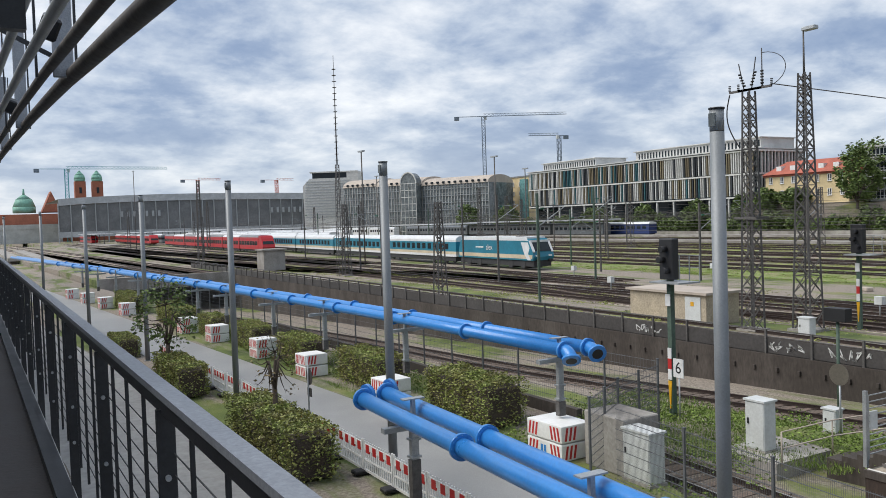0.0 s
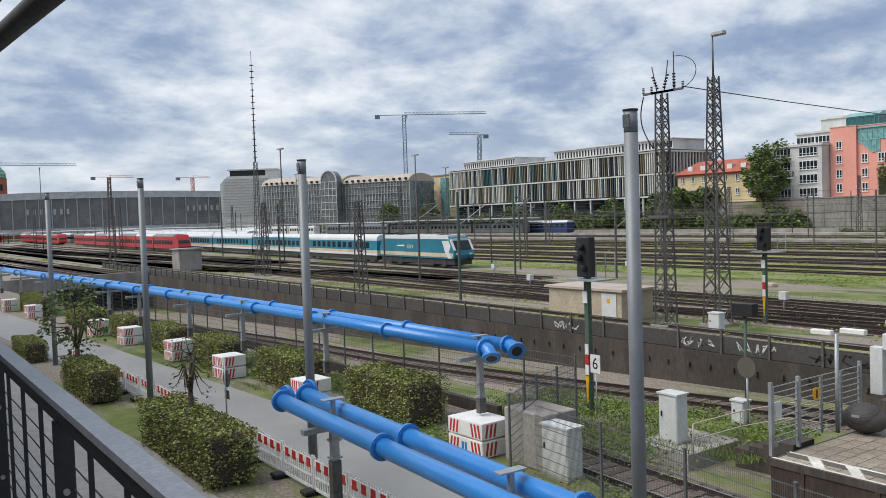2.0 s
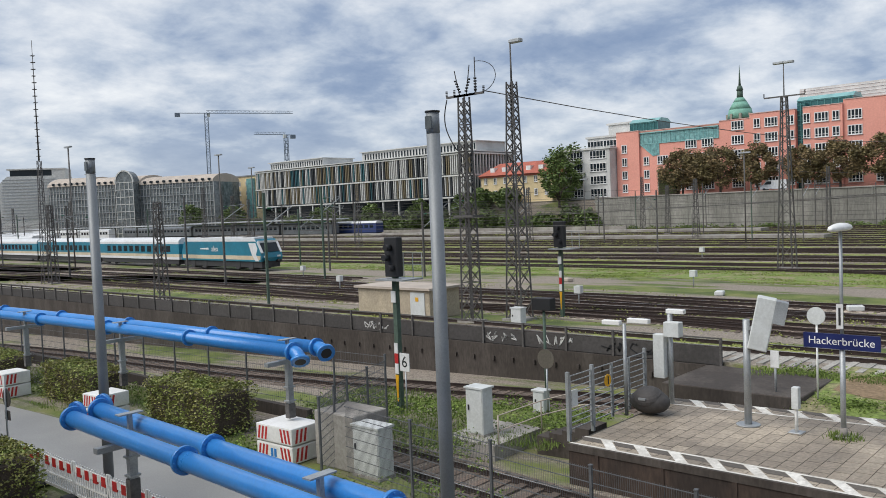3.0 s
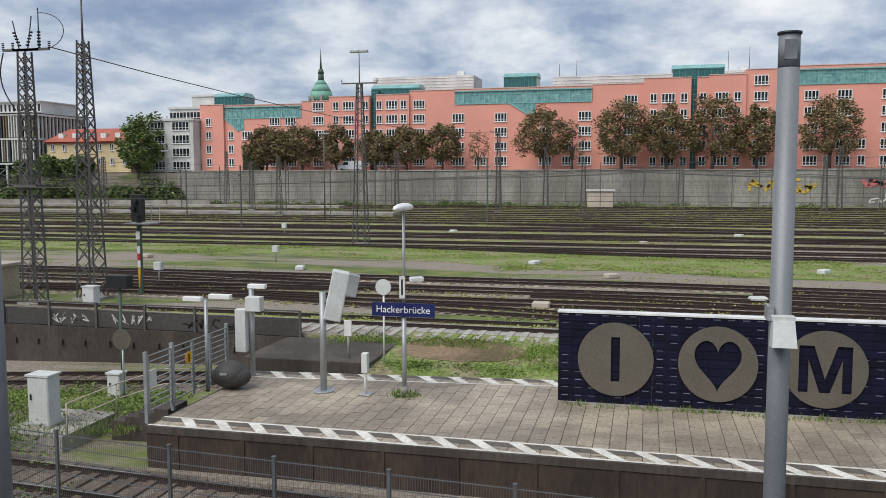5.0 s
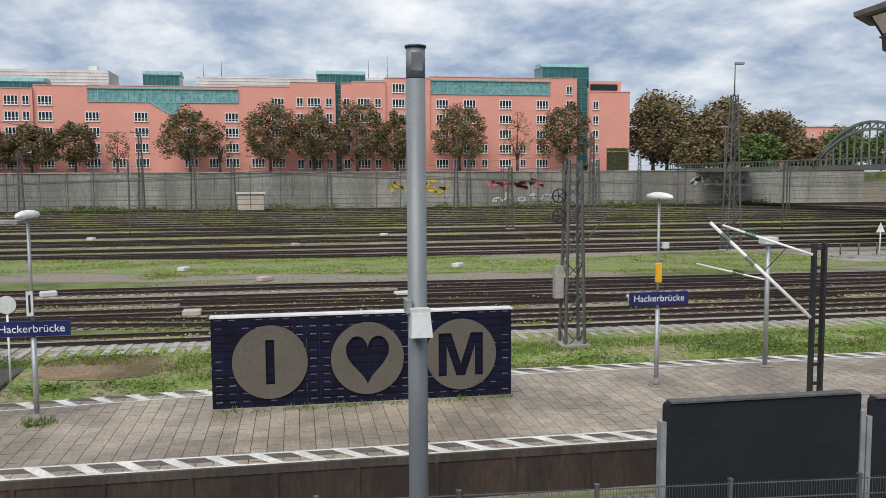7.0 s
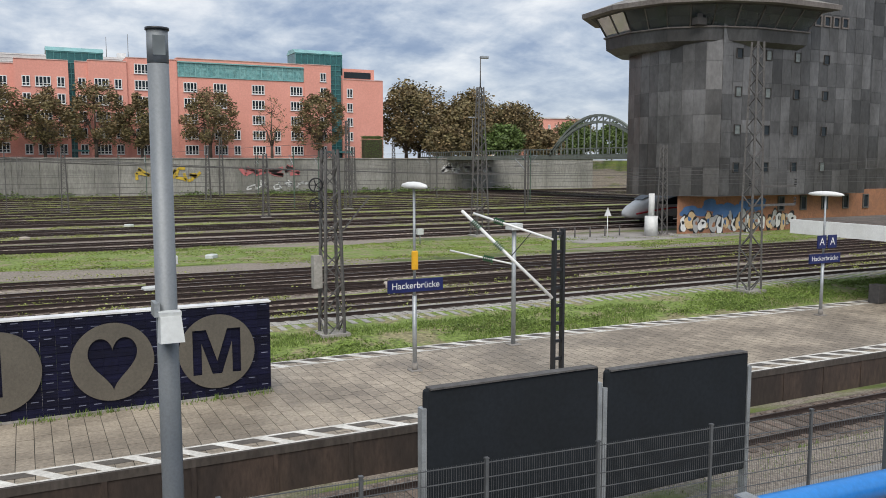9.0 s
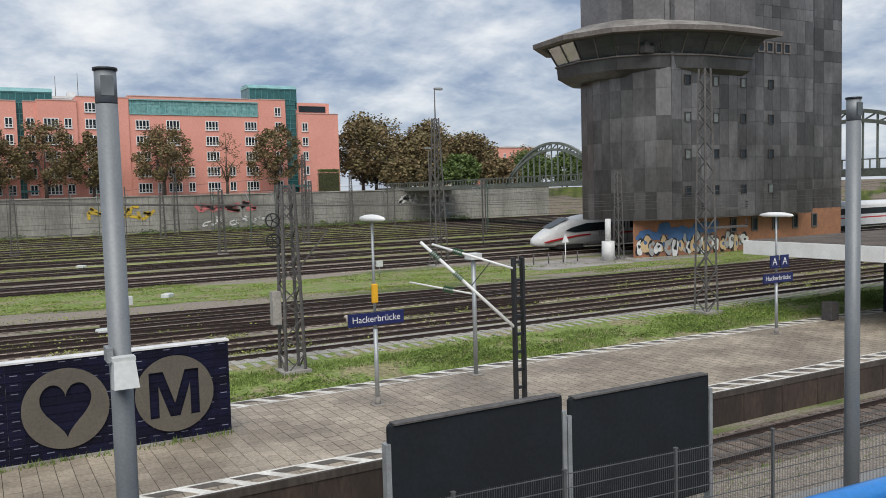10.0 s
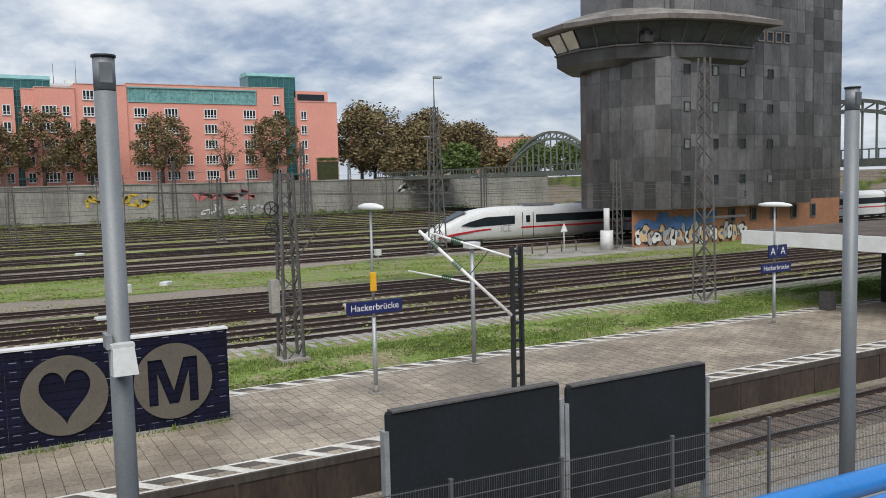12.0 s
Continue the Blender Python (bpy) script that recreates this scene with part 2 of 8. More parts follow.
defm("stone_far", (0.33, 0.30, 0.25), 0.9, vary=0.1, scale=0.2, fine=1)
defm("hut_beige", (0.45, 0.38, 0.28), 0.9, vary=0.18, scale=1.2, fine=12, dark=(0.33, 0.28, 0.21), bump=0.3)
defm("street", (0.36, 0.35, 0.33), 0.8, vary=0.1, scale=0.1, fine=3)
defm("van_white", (0.72, 0.74, 0.76), 0.3, vary=0.03, bump=0.0)
defm("strip_a", (0.64, 0.635, 0.60), 0.5, vary=0.04)
defm("strip_b", (0.04, 0.13, 0.15), 0.4, vary=0.04)
defm("strip_c", (0.22, 0.18, 0.11), 0.5, vary=0.04)
defm("strip_d", (0.04, 0.045, 0.05), 0.3, vary=0.04)
defm("tan_roof", (0.50, 0.43, 0.36), 0.7, vary=0.05, scale=0.2, fine=2)


def ground_material():
    """Gravelly yard earth with weeds growing in long patches along the tracks."""
    m = bpy.data.materials.new("yard_ground")
    m.use_nodes = True
    add, link = nodes_of(m.node_tree)
    out, bs = add("ShaderNodeOutputMaterial"), add("ShaderNodeBsdfPrincipled")
    link(bs.outputs[0], out.inputs[0])
    bs.inputs["Roughness"].default_value = 0.95
    geo = add("ShaderNodeNewGeometry")
    mp = add("ShaderNodeMapping")
    mp.inputs["Scale"].default_value = (0.22, 0.05, 0.2)
    link(geo.outputs["Position"], mp.inputs[0])
    weeds = add("ShaderNodeTexNoise", Scale=1.0, Detail=6.0, Roughness=0.62)
    link(mp.outputs[0], weeds.inputs["Vector"])
    stones = add("ShaderNodeTexNoise", Scale=9.0, Detail=5.0, Roughness=0.7)
    link(geo.outputs["Position"], stones.inputs["Vector"])
    broad = add("ShaderNodeTexNoise", Scale=0.35, Detail=5.0, Roughness=0.6)
    link(geo.outputs["Position"], broad.inputs["Vector"])
    earth = add("ShaderNodeValToRGB")
    ramp_of(earth, [(0.3, (0.12, 0.10, 0.085)), (0.5, (0.25, 0.21, 0.17)), (0.72, (0.42, 0.38, 0.32))])
    link(stones.outputs[0], earth.inputs[0])
    green = add("ShaderNodeValToRGB")
    ramp_of(green, [(0.35, (0.06, 0.085, 0.02)), (0.55, (0.135, 0.17, 0.04)), (0.7, (0.22, 0.21, 0.08))])
    link(broad.outputs[0], green.inputs[0])
    cover = add("ShaderNodeMapRange")
    cover.inputs[1].default_value, cover.inputs[2].default_value = 0.50, 0.57
    link(weeds.outputs[0], cover.inputs[0])
    mixc = add("ShaderNodeMix")
    mixc.data_type = "RGBA"
    link(cover.outputs[0], mixc.inputs[0])
    link(earth.outputs[0], mixc.inputs[6])
    link(green.outputs[0], mixc.inputs[7])
    link(mixc.outputs[2], bs.inputs["Base Color"])
    bp = add("ShaderNodeBump", Strength=0.7, Distance=0.06)
    link(stones.outputs[0], bp.inputs["Height"])
    link(bp.outputs[0], bs.inputs["Normal"])
    return m


M["yard"] = ground_material()

# ---- mesh helpers ----
def bx(bm, lo, hi, mi=0):
    """A box between two corners."""
    vs = [bm.verts.new((x, y, z)) for x in (lo[0], hi[0]) for y in (lo[1], hi[1]) for z in (lo[2], hi[2])]
    for f in ((0, 1, 3, 2), (4, 6, 7, 5), (0, 4, 5, 1), (2, 3, 7, 6), (0, 2, 6, 4), (1, 5, 7, 3)):
        bm.faces.new([vs[i] for i in f]).material_index = mi


def beam(bm, a, b, w, h=None, mi=0):
    """A square bar from a to b."""
    a, b = Vector(a), Vector(b)
    h = h or w
    d = (b - a).normalized()
    s = d.cross(Vector((0, 0, 1)))
    s = s.normalized() if s.length > 1e-3 else Vector((1, 0, 0))
    u = s.cross(d)
    s, u = s * w / 2, u * h / 2
    vs = [bm.verts.new(p + i * s + j * u) for p in (a, b) for i, j in ((-1, -1), (1, -1), (1, 1), (-1, 1))]
    for f in ((3, 2, 1, 0), (4, 5, 6, 7), (0, 1, 5, 4), (1, 2, 6, 5), (2, 3, 7, 6), (3, 0, 4, 7)):
        bm.faces.new([vs[i] for i in f]).material_index = mi


def rod(bm, a, b, r, r2=None, n=12, mi=0, caps=True, smooth=True):
    """A round bar, tapered to r2."""
    a, b = Vector(a), Vector(b)
    r2 = r if r2 is None else r2
    d = (b - a).normalized()
    s = d.cross(Vector((0, 0, 1)))
    s = s.normalized() if s.length > 1e-3 else Vector((1, 0, 0))
    u = s.cross(d)
    rings = []
    for p, q in ((a, r), (b, r2)):
        rings.append([bm.verts.new(p + q * (math.cos(2 * math.pi * i / n) * s + math.sin(2 * math.pi * i / n) * u)) for i in range(n)])
    for i in range(n):
        f = bm.faces.new((rings[0][i], rings[0][(i + 1) % n], rings[1][(i + 1) % n], rings[1][i]))
        f.material_index, f.smooth = mi, smooth
    if caps:
        bm.faces.new(rings[0][::-1]).material_index = mi
        bm.faces.new(rings[1]).material_index = mi


def tube(bm, pts, r, n=12, mi=0):
    """A bent pipe through the points."""
    pts = [Vector(p) for p in pts]
    rings = []
    side = None
    for i, p in enumerate(pts):
        d = (pts[min(i + 1, len(pts) - 1)] - pts[max(i - 1, 0)]).normalized()
        if side is None:
            side = d.cross(Vector((0, 0, 1)))
            side = side.normalized() if side.length > 1e-3 else Vector((1, 0, 0))
        side = (side - d * side.dot(d)).normalized()
        u = side.cross(d)
        rings.append([bm.verts.new(p + r * (math.cos(2 * math.pi * k / n) * side + math.sin(2 * math.pi * k / n) * u)) for k in range(n)])
    for a, b in zip(rings, rings[1:]):
        for k in range(n):
            f = bm.faces.new((a[k], a[(k + 1) % n], b[(k + 1) % n], b[k]))
            f.smooth, f.material_index = True, mi
    bm.faces.new(rings[0][::-1]).material_index = mi
    bm.faces.new(rings[-1]).material_index = mi


def prism(bm, poly, z0, z1, mi=0):
    """An upright prism over a polygon of (x, y), counter-clockwise."""
    lo = [bm.verts.new((x, y, z0)) for x, y in poly]
    hi = [bm.verts.new((x, y, z1)) for x, y in poly]
    n = len(poly)
    for i in range(n):
        bm.faces.new((lo[i], lo[(i + 1) % n], hi[(i + 1) % n], hi[i])).material_index = mi
    bm.faces.new(hi).material_index = mi
    bm.faces.new(lo[::-1]).material_index = mi


def extrude_x(bm, poly, x0, x1, mi=0):
    """A plate over a polygon of (y, z)."""
    a = [bm.verts.new((x0, y, z)) for y, z in poly]
    b = [bm.verts.new((x1, y, z)) for y, z in poly]
    n = len(poly)
    for i in range(n):
        bm.faces.new((a[i], a[(i + 1) % n], b[(i + 1) % n], b[i])).material_index = mi
    bm.faces.new(a[::-1]).material_index = mi
    bm.faces.new(b).material_index = mi


def mesh_of(name, bm, mats, normals=True):
    me = bpy.data.meshes.new(name)
    if normals:
        bmesh.ops.recalc_face_normals(bm, faces=bm.faces)
    bm.to_mesh(me)
    bm.free()
    for m in mats if isinstance(mats, (list, tuple)) else [mats]:
        me.materials.append(M[m])
    return me


def part(name, bm, material, parent=None, label="", at=None):
    ob = new(name, mesh_of(name, bm, material))
    if parent is not None:
        ob.parent = parent
    if at is not None:
        ob.matrix_basis = at
    return tagged(ob, label)


def piece(name, me, parent, at):
    ob = new(name, me)
    ob.parent = parent
    ob.matrix_basis = at
    return ob


def thing(name, label, category, group="", at=None, kind=""):
    ob = new(name)
    ob.empty_display_size = 0.2
    if at is not None:
        ob.matrix_basis = at
    return tagged(ob, label, category, group, kind)


def structure(name, bm, material, label="", category=""):
    return tagged(part(name, bm, material), label, category, "", "structure")


def bevel(bm, w, seg=2):
    bmesh.ops.bevel(bm, geom=list(bm.edges), offset=w, segments=seg, affect="EDGES", profile=0.7)


def stuff(name, verts, faces, material, label, category, parent=None):
    me = bpy.data.meshes.new(name)
    me.from_pydata(verts, [], faces)
    me.materials.append(M[material])
    ob = new(name, me)
    if parent is not None:
        ob.parent = parent
    return tagged(ob, label, category, "", "stuff")
defm("grass_bright", (0.21, 0.27, 0.055), 0.9, vary=0.25, scale=0.3, fine=5, dark=(0.13, 0.185, 0.04), island=0.3)
defm("grass_ground", (0.165, 0.22, 0.05), 0.95, vary=0.35, scale=0.6, fine=5, dark=(0.25, 0.215, 0.12), edge=(0.42, 0.52), amount=0.9, bump=0.5, dist=0.05)
defm("glass_pale", (0.16, 0.18, 0.17), 0.15, vary=0.2, scale=0.8, fine=2, bump=0.0)

# ---- ground ----
YARD, RAIL, STREET = 0.2, 0.4, -0.8


def sbahn(y):
    """Height of the sunken tracks' bed: level along the platform, then falling into the ramp."""
    return -1.2 - 0.033 * max(0.0, y - 14.0) if y < 130 else -5.03


def ease(t):
    t = min(max(t, 0.0), 1.0)
    return t * t * (3 - 2 * t)


def verge(y):
    """x of the edge between street and sunken tracks."""
    return 15.9 + 3.7 * ease((y - 13) / 12) - 0.06 * max(0, y - 45)


def build_ground():
    bm = bmesh.new()
    ys = [-1500, -400, -150, -80, -50, -30, -15, 0, 8, 14, 18, 22, 26, 32, 40, 50, 60, 75, 90, 110, 130, 153, 155, 160, 220, 300, 420, 700, 1500]
    rows = []
    for y in ys:
        v = verge(min(y, 130)) if y > -30 else verge(-30)
        s = sbahn(y)
        edge = 32.9 if y > 13 else 30.9
        line = [(-1500, STREET), (-20, STREET), (v - 0.05, STREET), (v + 0.05, s), (edge, s), (edge + 0.1, YARD - (0.0 if y > 13 else 0.15)), (34, YARD), (45, YARD), (80, YARD), (120, YARD), (184.9, YARD), (185.1, 7.6 if y < 154 else YARD), (230, 7.8 if y < 154 else 0.5), (500, 7.8 if y < 154 else 3.0), (2500, 7.0)]
        rows.append([bm.verts.new((x, y, z)) for x, z in line])
    for a, b in zip(rows, rows[1:]):
        for i in range(len(a) - 1):
            bm.faces.new((a[i], a[i + 1], b[i + 1], b[i]))
    structure("ground", bm, "yard", "gravelly railway yard earth with patches of weeds", "ground")


build_ground()


def lane(name, pts, z, material, label, thick=0.06):
    """A flat paved strip between two edges: rows of (y, x0, x1)."""
    bm = bmesh.new()
    rows = [[bm.verts.new((x, y, zz)) for x, zz in ((a, z - thick), (a, z), (b, z), (b, z - thick))] for y, a, b in pts]
    for p, q in zip(rows, rows[1:]):
        for i in range(3):
            bm.faces.new((p[i], p[i + 1], q[i + 1], q[i]))
    return structure(name, bm, material, label, "road")


def bend(x, y):
    """The street swings gently away from the tracks' direction."""
    return x - 0.062 * max(0.0, y - 30)


lane("road", [(y, bend(10.5, y) if y > 0 else 10.5, bend(14.5, y) - (0.0 if y > 20 else 0.5)) for y in (-60, -20, 0, 10, 20, 30, 40, 50, 60, 80, 110, 150, 220)], STREET + 0.03, "asphalt", "damp grey asphalt access road with darker patches")
lane("pavement", [(y, bend(2.5, y), bend(8.0, y)) for y in (-60, -20, 0, 20, 30, 40, 60, 80, 110, 150, 220)], STREET + 0.02, "street", "grey paved forecourt below the building")

# ---- platform ----
def far_edge(y):
    pts = [(-120, 27.6), (-60, 28.0), (-33, 28.7), (-18, 29.1), (-8, 29.0), (3, 28.1), (13.4, 27.0)]
    for (a, xa), (b, xb) in zip(pts, pts[1:]):
        if y <= b:
            return xa + (xb - xa) * (y - a) / (b - a)
    return pts[-1][1]


NEAR = 20.27


def build_platform():
    ys = [-120, -60, -33, -18, -8, 3, 13.4]
    bm = bmesh.new()
    poly = [(NEAR, y) for y in ys][::-1] + [(far_edge(y), y) for y in ys]
    prism(bm, poly, -1.25, -0.022)
    platform = structure("platform", bm, "joint", "concrete station platform with weathered paving slabs", "platform")
    # front wall, cap and panels
    bm = bmesh.new()
    bx(bm, (NEAR - 0.05, -120, -0.2), (NEAR + 0.04, 13.42, 0.0))
    part("edge_cap", bm, "concrete_dark", platform, "dark worn concrete edge")
    bm = bmesh.new()
    bx(bm, (NEAR - 0.02, -120, -1.6), (NEAR + 0.02, 13.4, -0.2))
    part("front_wall", bm, "wall_brown", platform, "brown stained concrete front wall")
    bm = bmesh.new()
    for k in range(60):
        y = 12.4 - 2.0 * k
        bx(bm, (NEAR - 0.05, y, -1.6), (NEAR, y + 0.12, -0.2))
    part("wall_ribs", bm, "wall_brown", platform, "rust-stained ribs of the front wall")
    # white lines and slanted dashes of both edges
    bm = bmesh.new()
    for e, s in ((lambda y: NEAR + 0.04, 1), (lambda y: far_edge(y) - 0.06, -1)):
        for a, b in zip(ys, ys[1:]):
            for o, w in ((0.0, 0.1), (0.78, 0.1)):
                q = [(e(a) + s * o, a), (e(b) + s * o, b), (e(b) + s * (o + w), b), (e(a) + s * (o + w), a)]
                bm.faces.new([bm.verts.new((x, y, 0.004)) for x, y in q])
    part("edge_line", bm, "paint_white", platform, "worn white edge lines")
    dash = bmesh.new()
    q = [(0.1, -0.30), (0.1, 0.06), (0.78, 0.62), (0.78, 0.26)]
    dash.faces.new([dash.verts.new((x, y, 0)) for x, y in q])
    me = mesh_of("dash", dash, "paint_white")
    dark = bmesh.new()
    q = [(0.44, 0.36), (0.44, 1.0), (0.78, 1.28), (0.78, 0.64)]
    dark.faces.new([dark.verts.new((x, y, 0)) for x, y in q])
    med = mesh_of("dark_slab", dark, "slab_dark")
    for k in range(90):
        y = 12.2 - 1.06 * k
        piece("dash", me, platform, pose(NEAR + 0.04, y, 0.0045))
        piece("dark_slab", med, platform, pose(NEAR + 0.04, y, 0.0042))
        f = far_edge(y)
        piece("dash", me, platform, pose(f - 0.92, y, 0.0045))
        piece("dark_slab", med, platform, pose(f - 0.92, y, 0.0042))
    return platform


platform = build_platform()

# ---- tracks ----
def sleeper_mesh(name, material):
    bm = bmesh.new()
    bx(bm, (-1.3, -0.13, -0.14), (1.3, 0.13, 0.0))
    return mesh_of(name, bm, material)


SLEEPER_DARK, SLEEPER_PALE = sleeper_mesh("sleeper", "sleeper"), sleeper_mesh("sleeper_pale", "sleeper_pale")


def track(xs, y0, y1, z, label, pale=False, pieces=None, step=None, bed=True, bright=False, brown=False):
    """A track along y: xs(y) its centre, z(y) its railhead; pieces: the stretch with sleepers of their own."""
    step = step or (y1 - y0)
    n = max(1, int((y1 - y0) / step))
    ys = [y0 + (y1 - y0) * i / n for i in range(n + 1)]
    root = thing("railway_track", label, "track", "tracks", kind="structure")
    for side in (-0.75, 0.75):
        bm = bmesh.new()
        for a, b in zip(ys, ys[1:]):
            for lo, hi, w, mi in ((-0.17, -0.14, 0.07, 0), (-0.14, -0.035, 0.012, 0), (-0.035, -0.004, 0.036, 0), (-0.004, 0.0, 0.03, 1)):
                vs = []
                for y in (a, b):
                    x, h = xs(y) + side, z(y)
                    vs.append([bm.verts.new((x - w, y, h + lo)), bm.verts.new((x + w, y, h + lo)), bm.verts.new((x + w, y, h + hi)), bm.verts.new((x - w, y, h + hi))])
                for i in range(4):
                    bm.faces.new((vs[0][i], vs[0][(i + 1) % 4], vs[1][(i + 1) % 4], vs[1][i])).material_index = mi
        part("rail", bm, ["rust", "railhead" if bright else "rust"], root)
    if bed:
        bm = bmesh.new()
        rows = []
        for y in ys:
            x, h = xs(y), z(y)
            rows.append([bm.verts.new((x + dx, y, h + dz)) for dx, dz in ((-1.9, -0.33), (-1.45, -0.185), (1.45, -0.185), (1.9, -0.33))])
        for a, b in zip(rows, rows[1:]):
            for i in range(3):
                bm.faces.new((a[i], a[i + 1], b[i + 1], b[i]))
        part("ballast_bed", bm, "ballast_pale" if pale else "ballast_brown" if brown else "ballast", root)
    verts, faces = [], []
    y = y0
    while y < y1:
        if pieces and pieces[0] <= y <= pieces[1]:
            piece("sleeper", SLEEPER_PALE if pale else SLEEPER_DARK, root, pose(xs(y), y, z(y) - 0.155))
        elif abs(y) < 160:
            x, h, k = xs(y), z(y) - 0.155, len(verts)
            verts += [(x + a * 1.3, y + b * 0.13, h) for a, b in ((-1, -1), (1, -1), (1, 1), (-1, 1))]
            faces.append((k, k + 1, k + 2, k + 3))
            verts += [(x + a * 1.3, y - 0.13, h - c) for a, c in ((-1, 0.1), (1, 0.1))] + [(x + a * 1.3, y + 0.13, h - 0.1) for a in (-1, 1)]
            faces += [(k + 4, k + 5, k + 1, k), (k + 3, k + 2, k + 7, k + 6)]
        y += 0.62
    if faces:
        stuff("sleepers", verts, faces, "sleeper_pale" if pale else "sleeper", "rows of further sleepers", "", root)
    return root


track(lambda y: 18.1 + 4.6 * ease((y - 6) / 42) - 0.04 * max(0, y - 60), -140, 130, lambda y: sbahn(y) + 0.24, "rusty S-Bahn track on dark ballast beside the platform", pieces=(-30, 40), step=6, bright=True, brown=True)
track(lambda y: 30.4 - 3.2 * ease((y - 6) / 42) - 0.04 * max(0, y - 60), 14.8, 130, lambda y: sbahn(y) + 0.24, "rusty S-Bahn track at the foot of the retaining wall", pieces=(13, 60), step=6, brown=True)
track(lambda y: 34.6 + 0.012 * max(0.0, y - 20), -180, 420, lambda y: RAIL, "track with pale sleepers on light gravel", pale=True, pieces=(-45, 40), bright=True)
YARD_TRACKS = (42.9, 47.2, 51.6, 80.2, 87.0, 91.6, 99.2, 104.0, 112.5, 124.0, 136.5, 150.5, 165.0)
for i, x in enumerate(YARD_TRACKS):
    track(lambda y, x=x: x - (0.045 * (x - 42.9) / 8 * max(0.0, -y) if x < 60 else 0.0), -260, 460, lambda y: RAIL, "rusty yard track on dark ballast with weeds between", bright=i % 3 != 0, step=20 if x < 60 else None)
track(lambda y: 38.9, -260, -5, lambda y: RAIL, "rusty yard track on dark ballast ending in a switch")
track(lambda y: 70.6, -330, -5, lambda y: RAIL, "rusty track beside the main line", bright=True)
track(lambda y: 56.4, 62, 460, lambda y: RAIL, "rusty track beside the standing trains", bright=True)
for x in (30.5, 26.0, 21.0):
    track(lambda y, x=x: x - 0.03 * (y - 118), 119, 460, lambda y: RAIL, "rusty track on the covered stretch before the station", bed=True, bright=x == 26.0, step=40)
for x in (118.3, 130.2, 143.5, 157.6, 171.5, 176.3):
    track(lambda y, x=x: x, -200, 300, lambda y: RAIL, "overgrown rusty siding far out in the yard", bed=False, bright=x in (130.2, 157.6))
track(lambda y: 75.0, -330, 460, lambda y: RAIL, "main line track with shiny rails", bright=True)
# slanting switch connections
for x0, y0, x1, y1 in ((38.9, -5, 42.9, 28), (42.9, 40, 47.2, 75), (42.0, -30, 46.2, 6), (47.2, 8, 51.6, 45), (51.6, 50, 56.4, 90), (46.4, -40, 49.6, -6), (42.9, 70, 47.2, 110), (70.6, -5, 75.0, 30), (87.0, -10, 91.6, 30), (99.2, 10, 104.0, 50), (91.6, -40, 87.0, -6), (47.2, 10, 42.9, 42), (51.6, 30, 47.2, 66), (104.0, -20, 112.5, 30)):
    track(lambda y, a=x0, b=x1, p=y0, q=y1: a + (b - a) * (3 * ((y - p) / (q - p)) ** 2 - 2 * ((y - p) / (q - p)) ** 3), y0, y1, lambda y: RAIL - 0.004, "curved switch track linking two yard tracks", step=3, bed=False)

# tunnel roof where the sunken tracks dive below the station throat
bm = bmesh.new()
prism(bm, [(15.0, 118), (32.7, 118), (32.7, 440), (4.0, 440)], -0.75, 0.14)
structure("tunnel_roof", bm, "yard", "gravelly roof of the tunnel with weeds", "ground")
bm = bmesh.new()
prism(bm, [(14.6, 117.4), (32.7, 117.4), (32.7, 118), (14.6, 118)], -1.2, 0.5)
structure("wall_portal", bm, "concrete", "pale concrete edge of the tunnel mouth", "wall")
for pts, lab in (([(122, 22.2, 24.4), (170, 20.0, 23.0), (240, 18.6, 21.5), (330, 15, 18)], "strip of bright grass on the tunnel roof"), ([(122, 27.0, 29.2), (160, 26.2, 28.2), (230, 24.0, 26.2)], "strip of grass between tracks on the tunnel roof")):
    bm = bmesh.new()
    rows = [[bm.verts.new((x, y, YARD + 0.04)) for x in (a, b)] for y, a, b in pts]
    for p, q in zip(rows, rows[1:]):
        bm.faces.new((p[0], p[1], q[1], q[0]))
    bmesh.ops.solidify(bm, geom=list(bm.faces), thickness=0.1)
    structure("grass_strip", bm, "grass_ground", lab, "ground")
for x, y0, y1 in ((15.5, 190, 330), (10.0, 230, 400)):
    bm = bmesh.new()
    bx(bm, (x - 1.6, y0, 0.0), (x + 1.6, y1, YARD + 0.6))
    structure("far_platform", bm, "concrete", "pale low platform in the station throat", "platform")

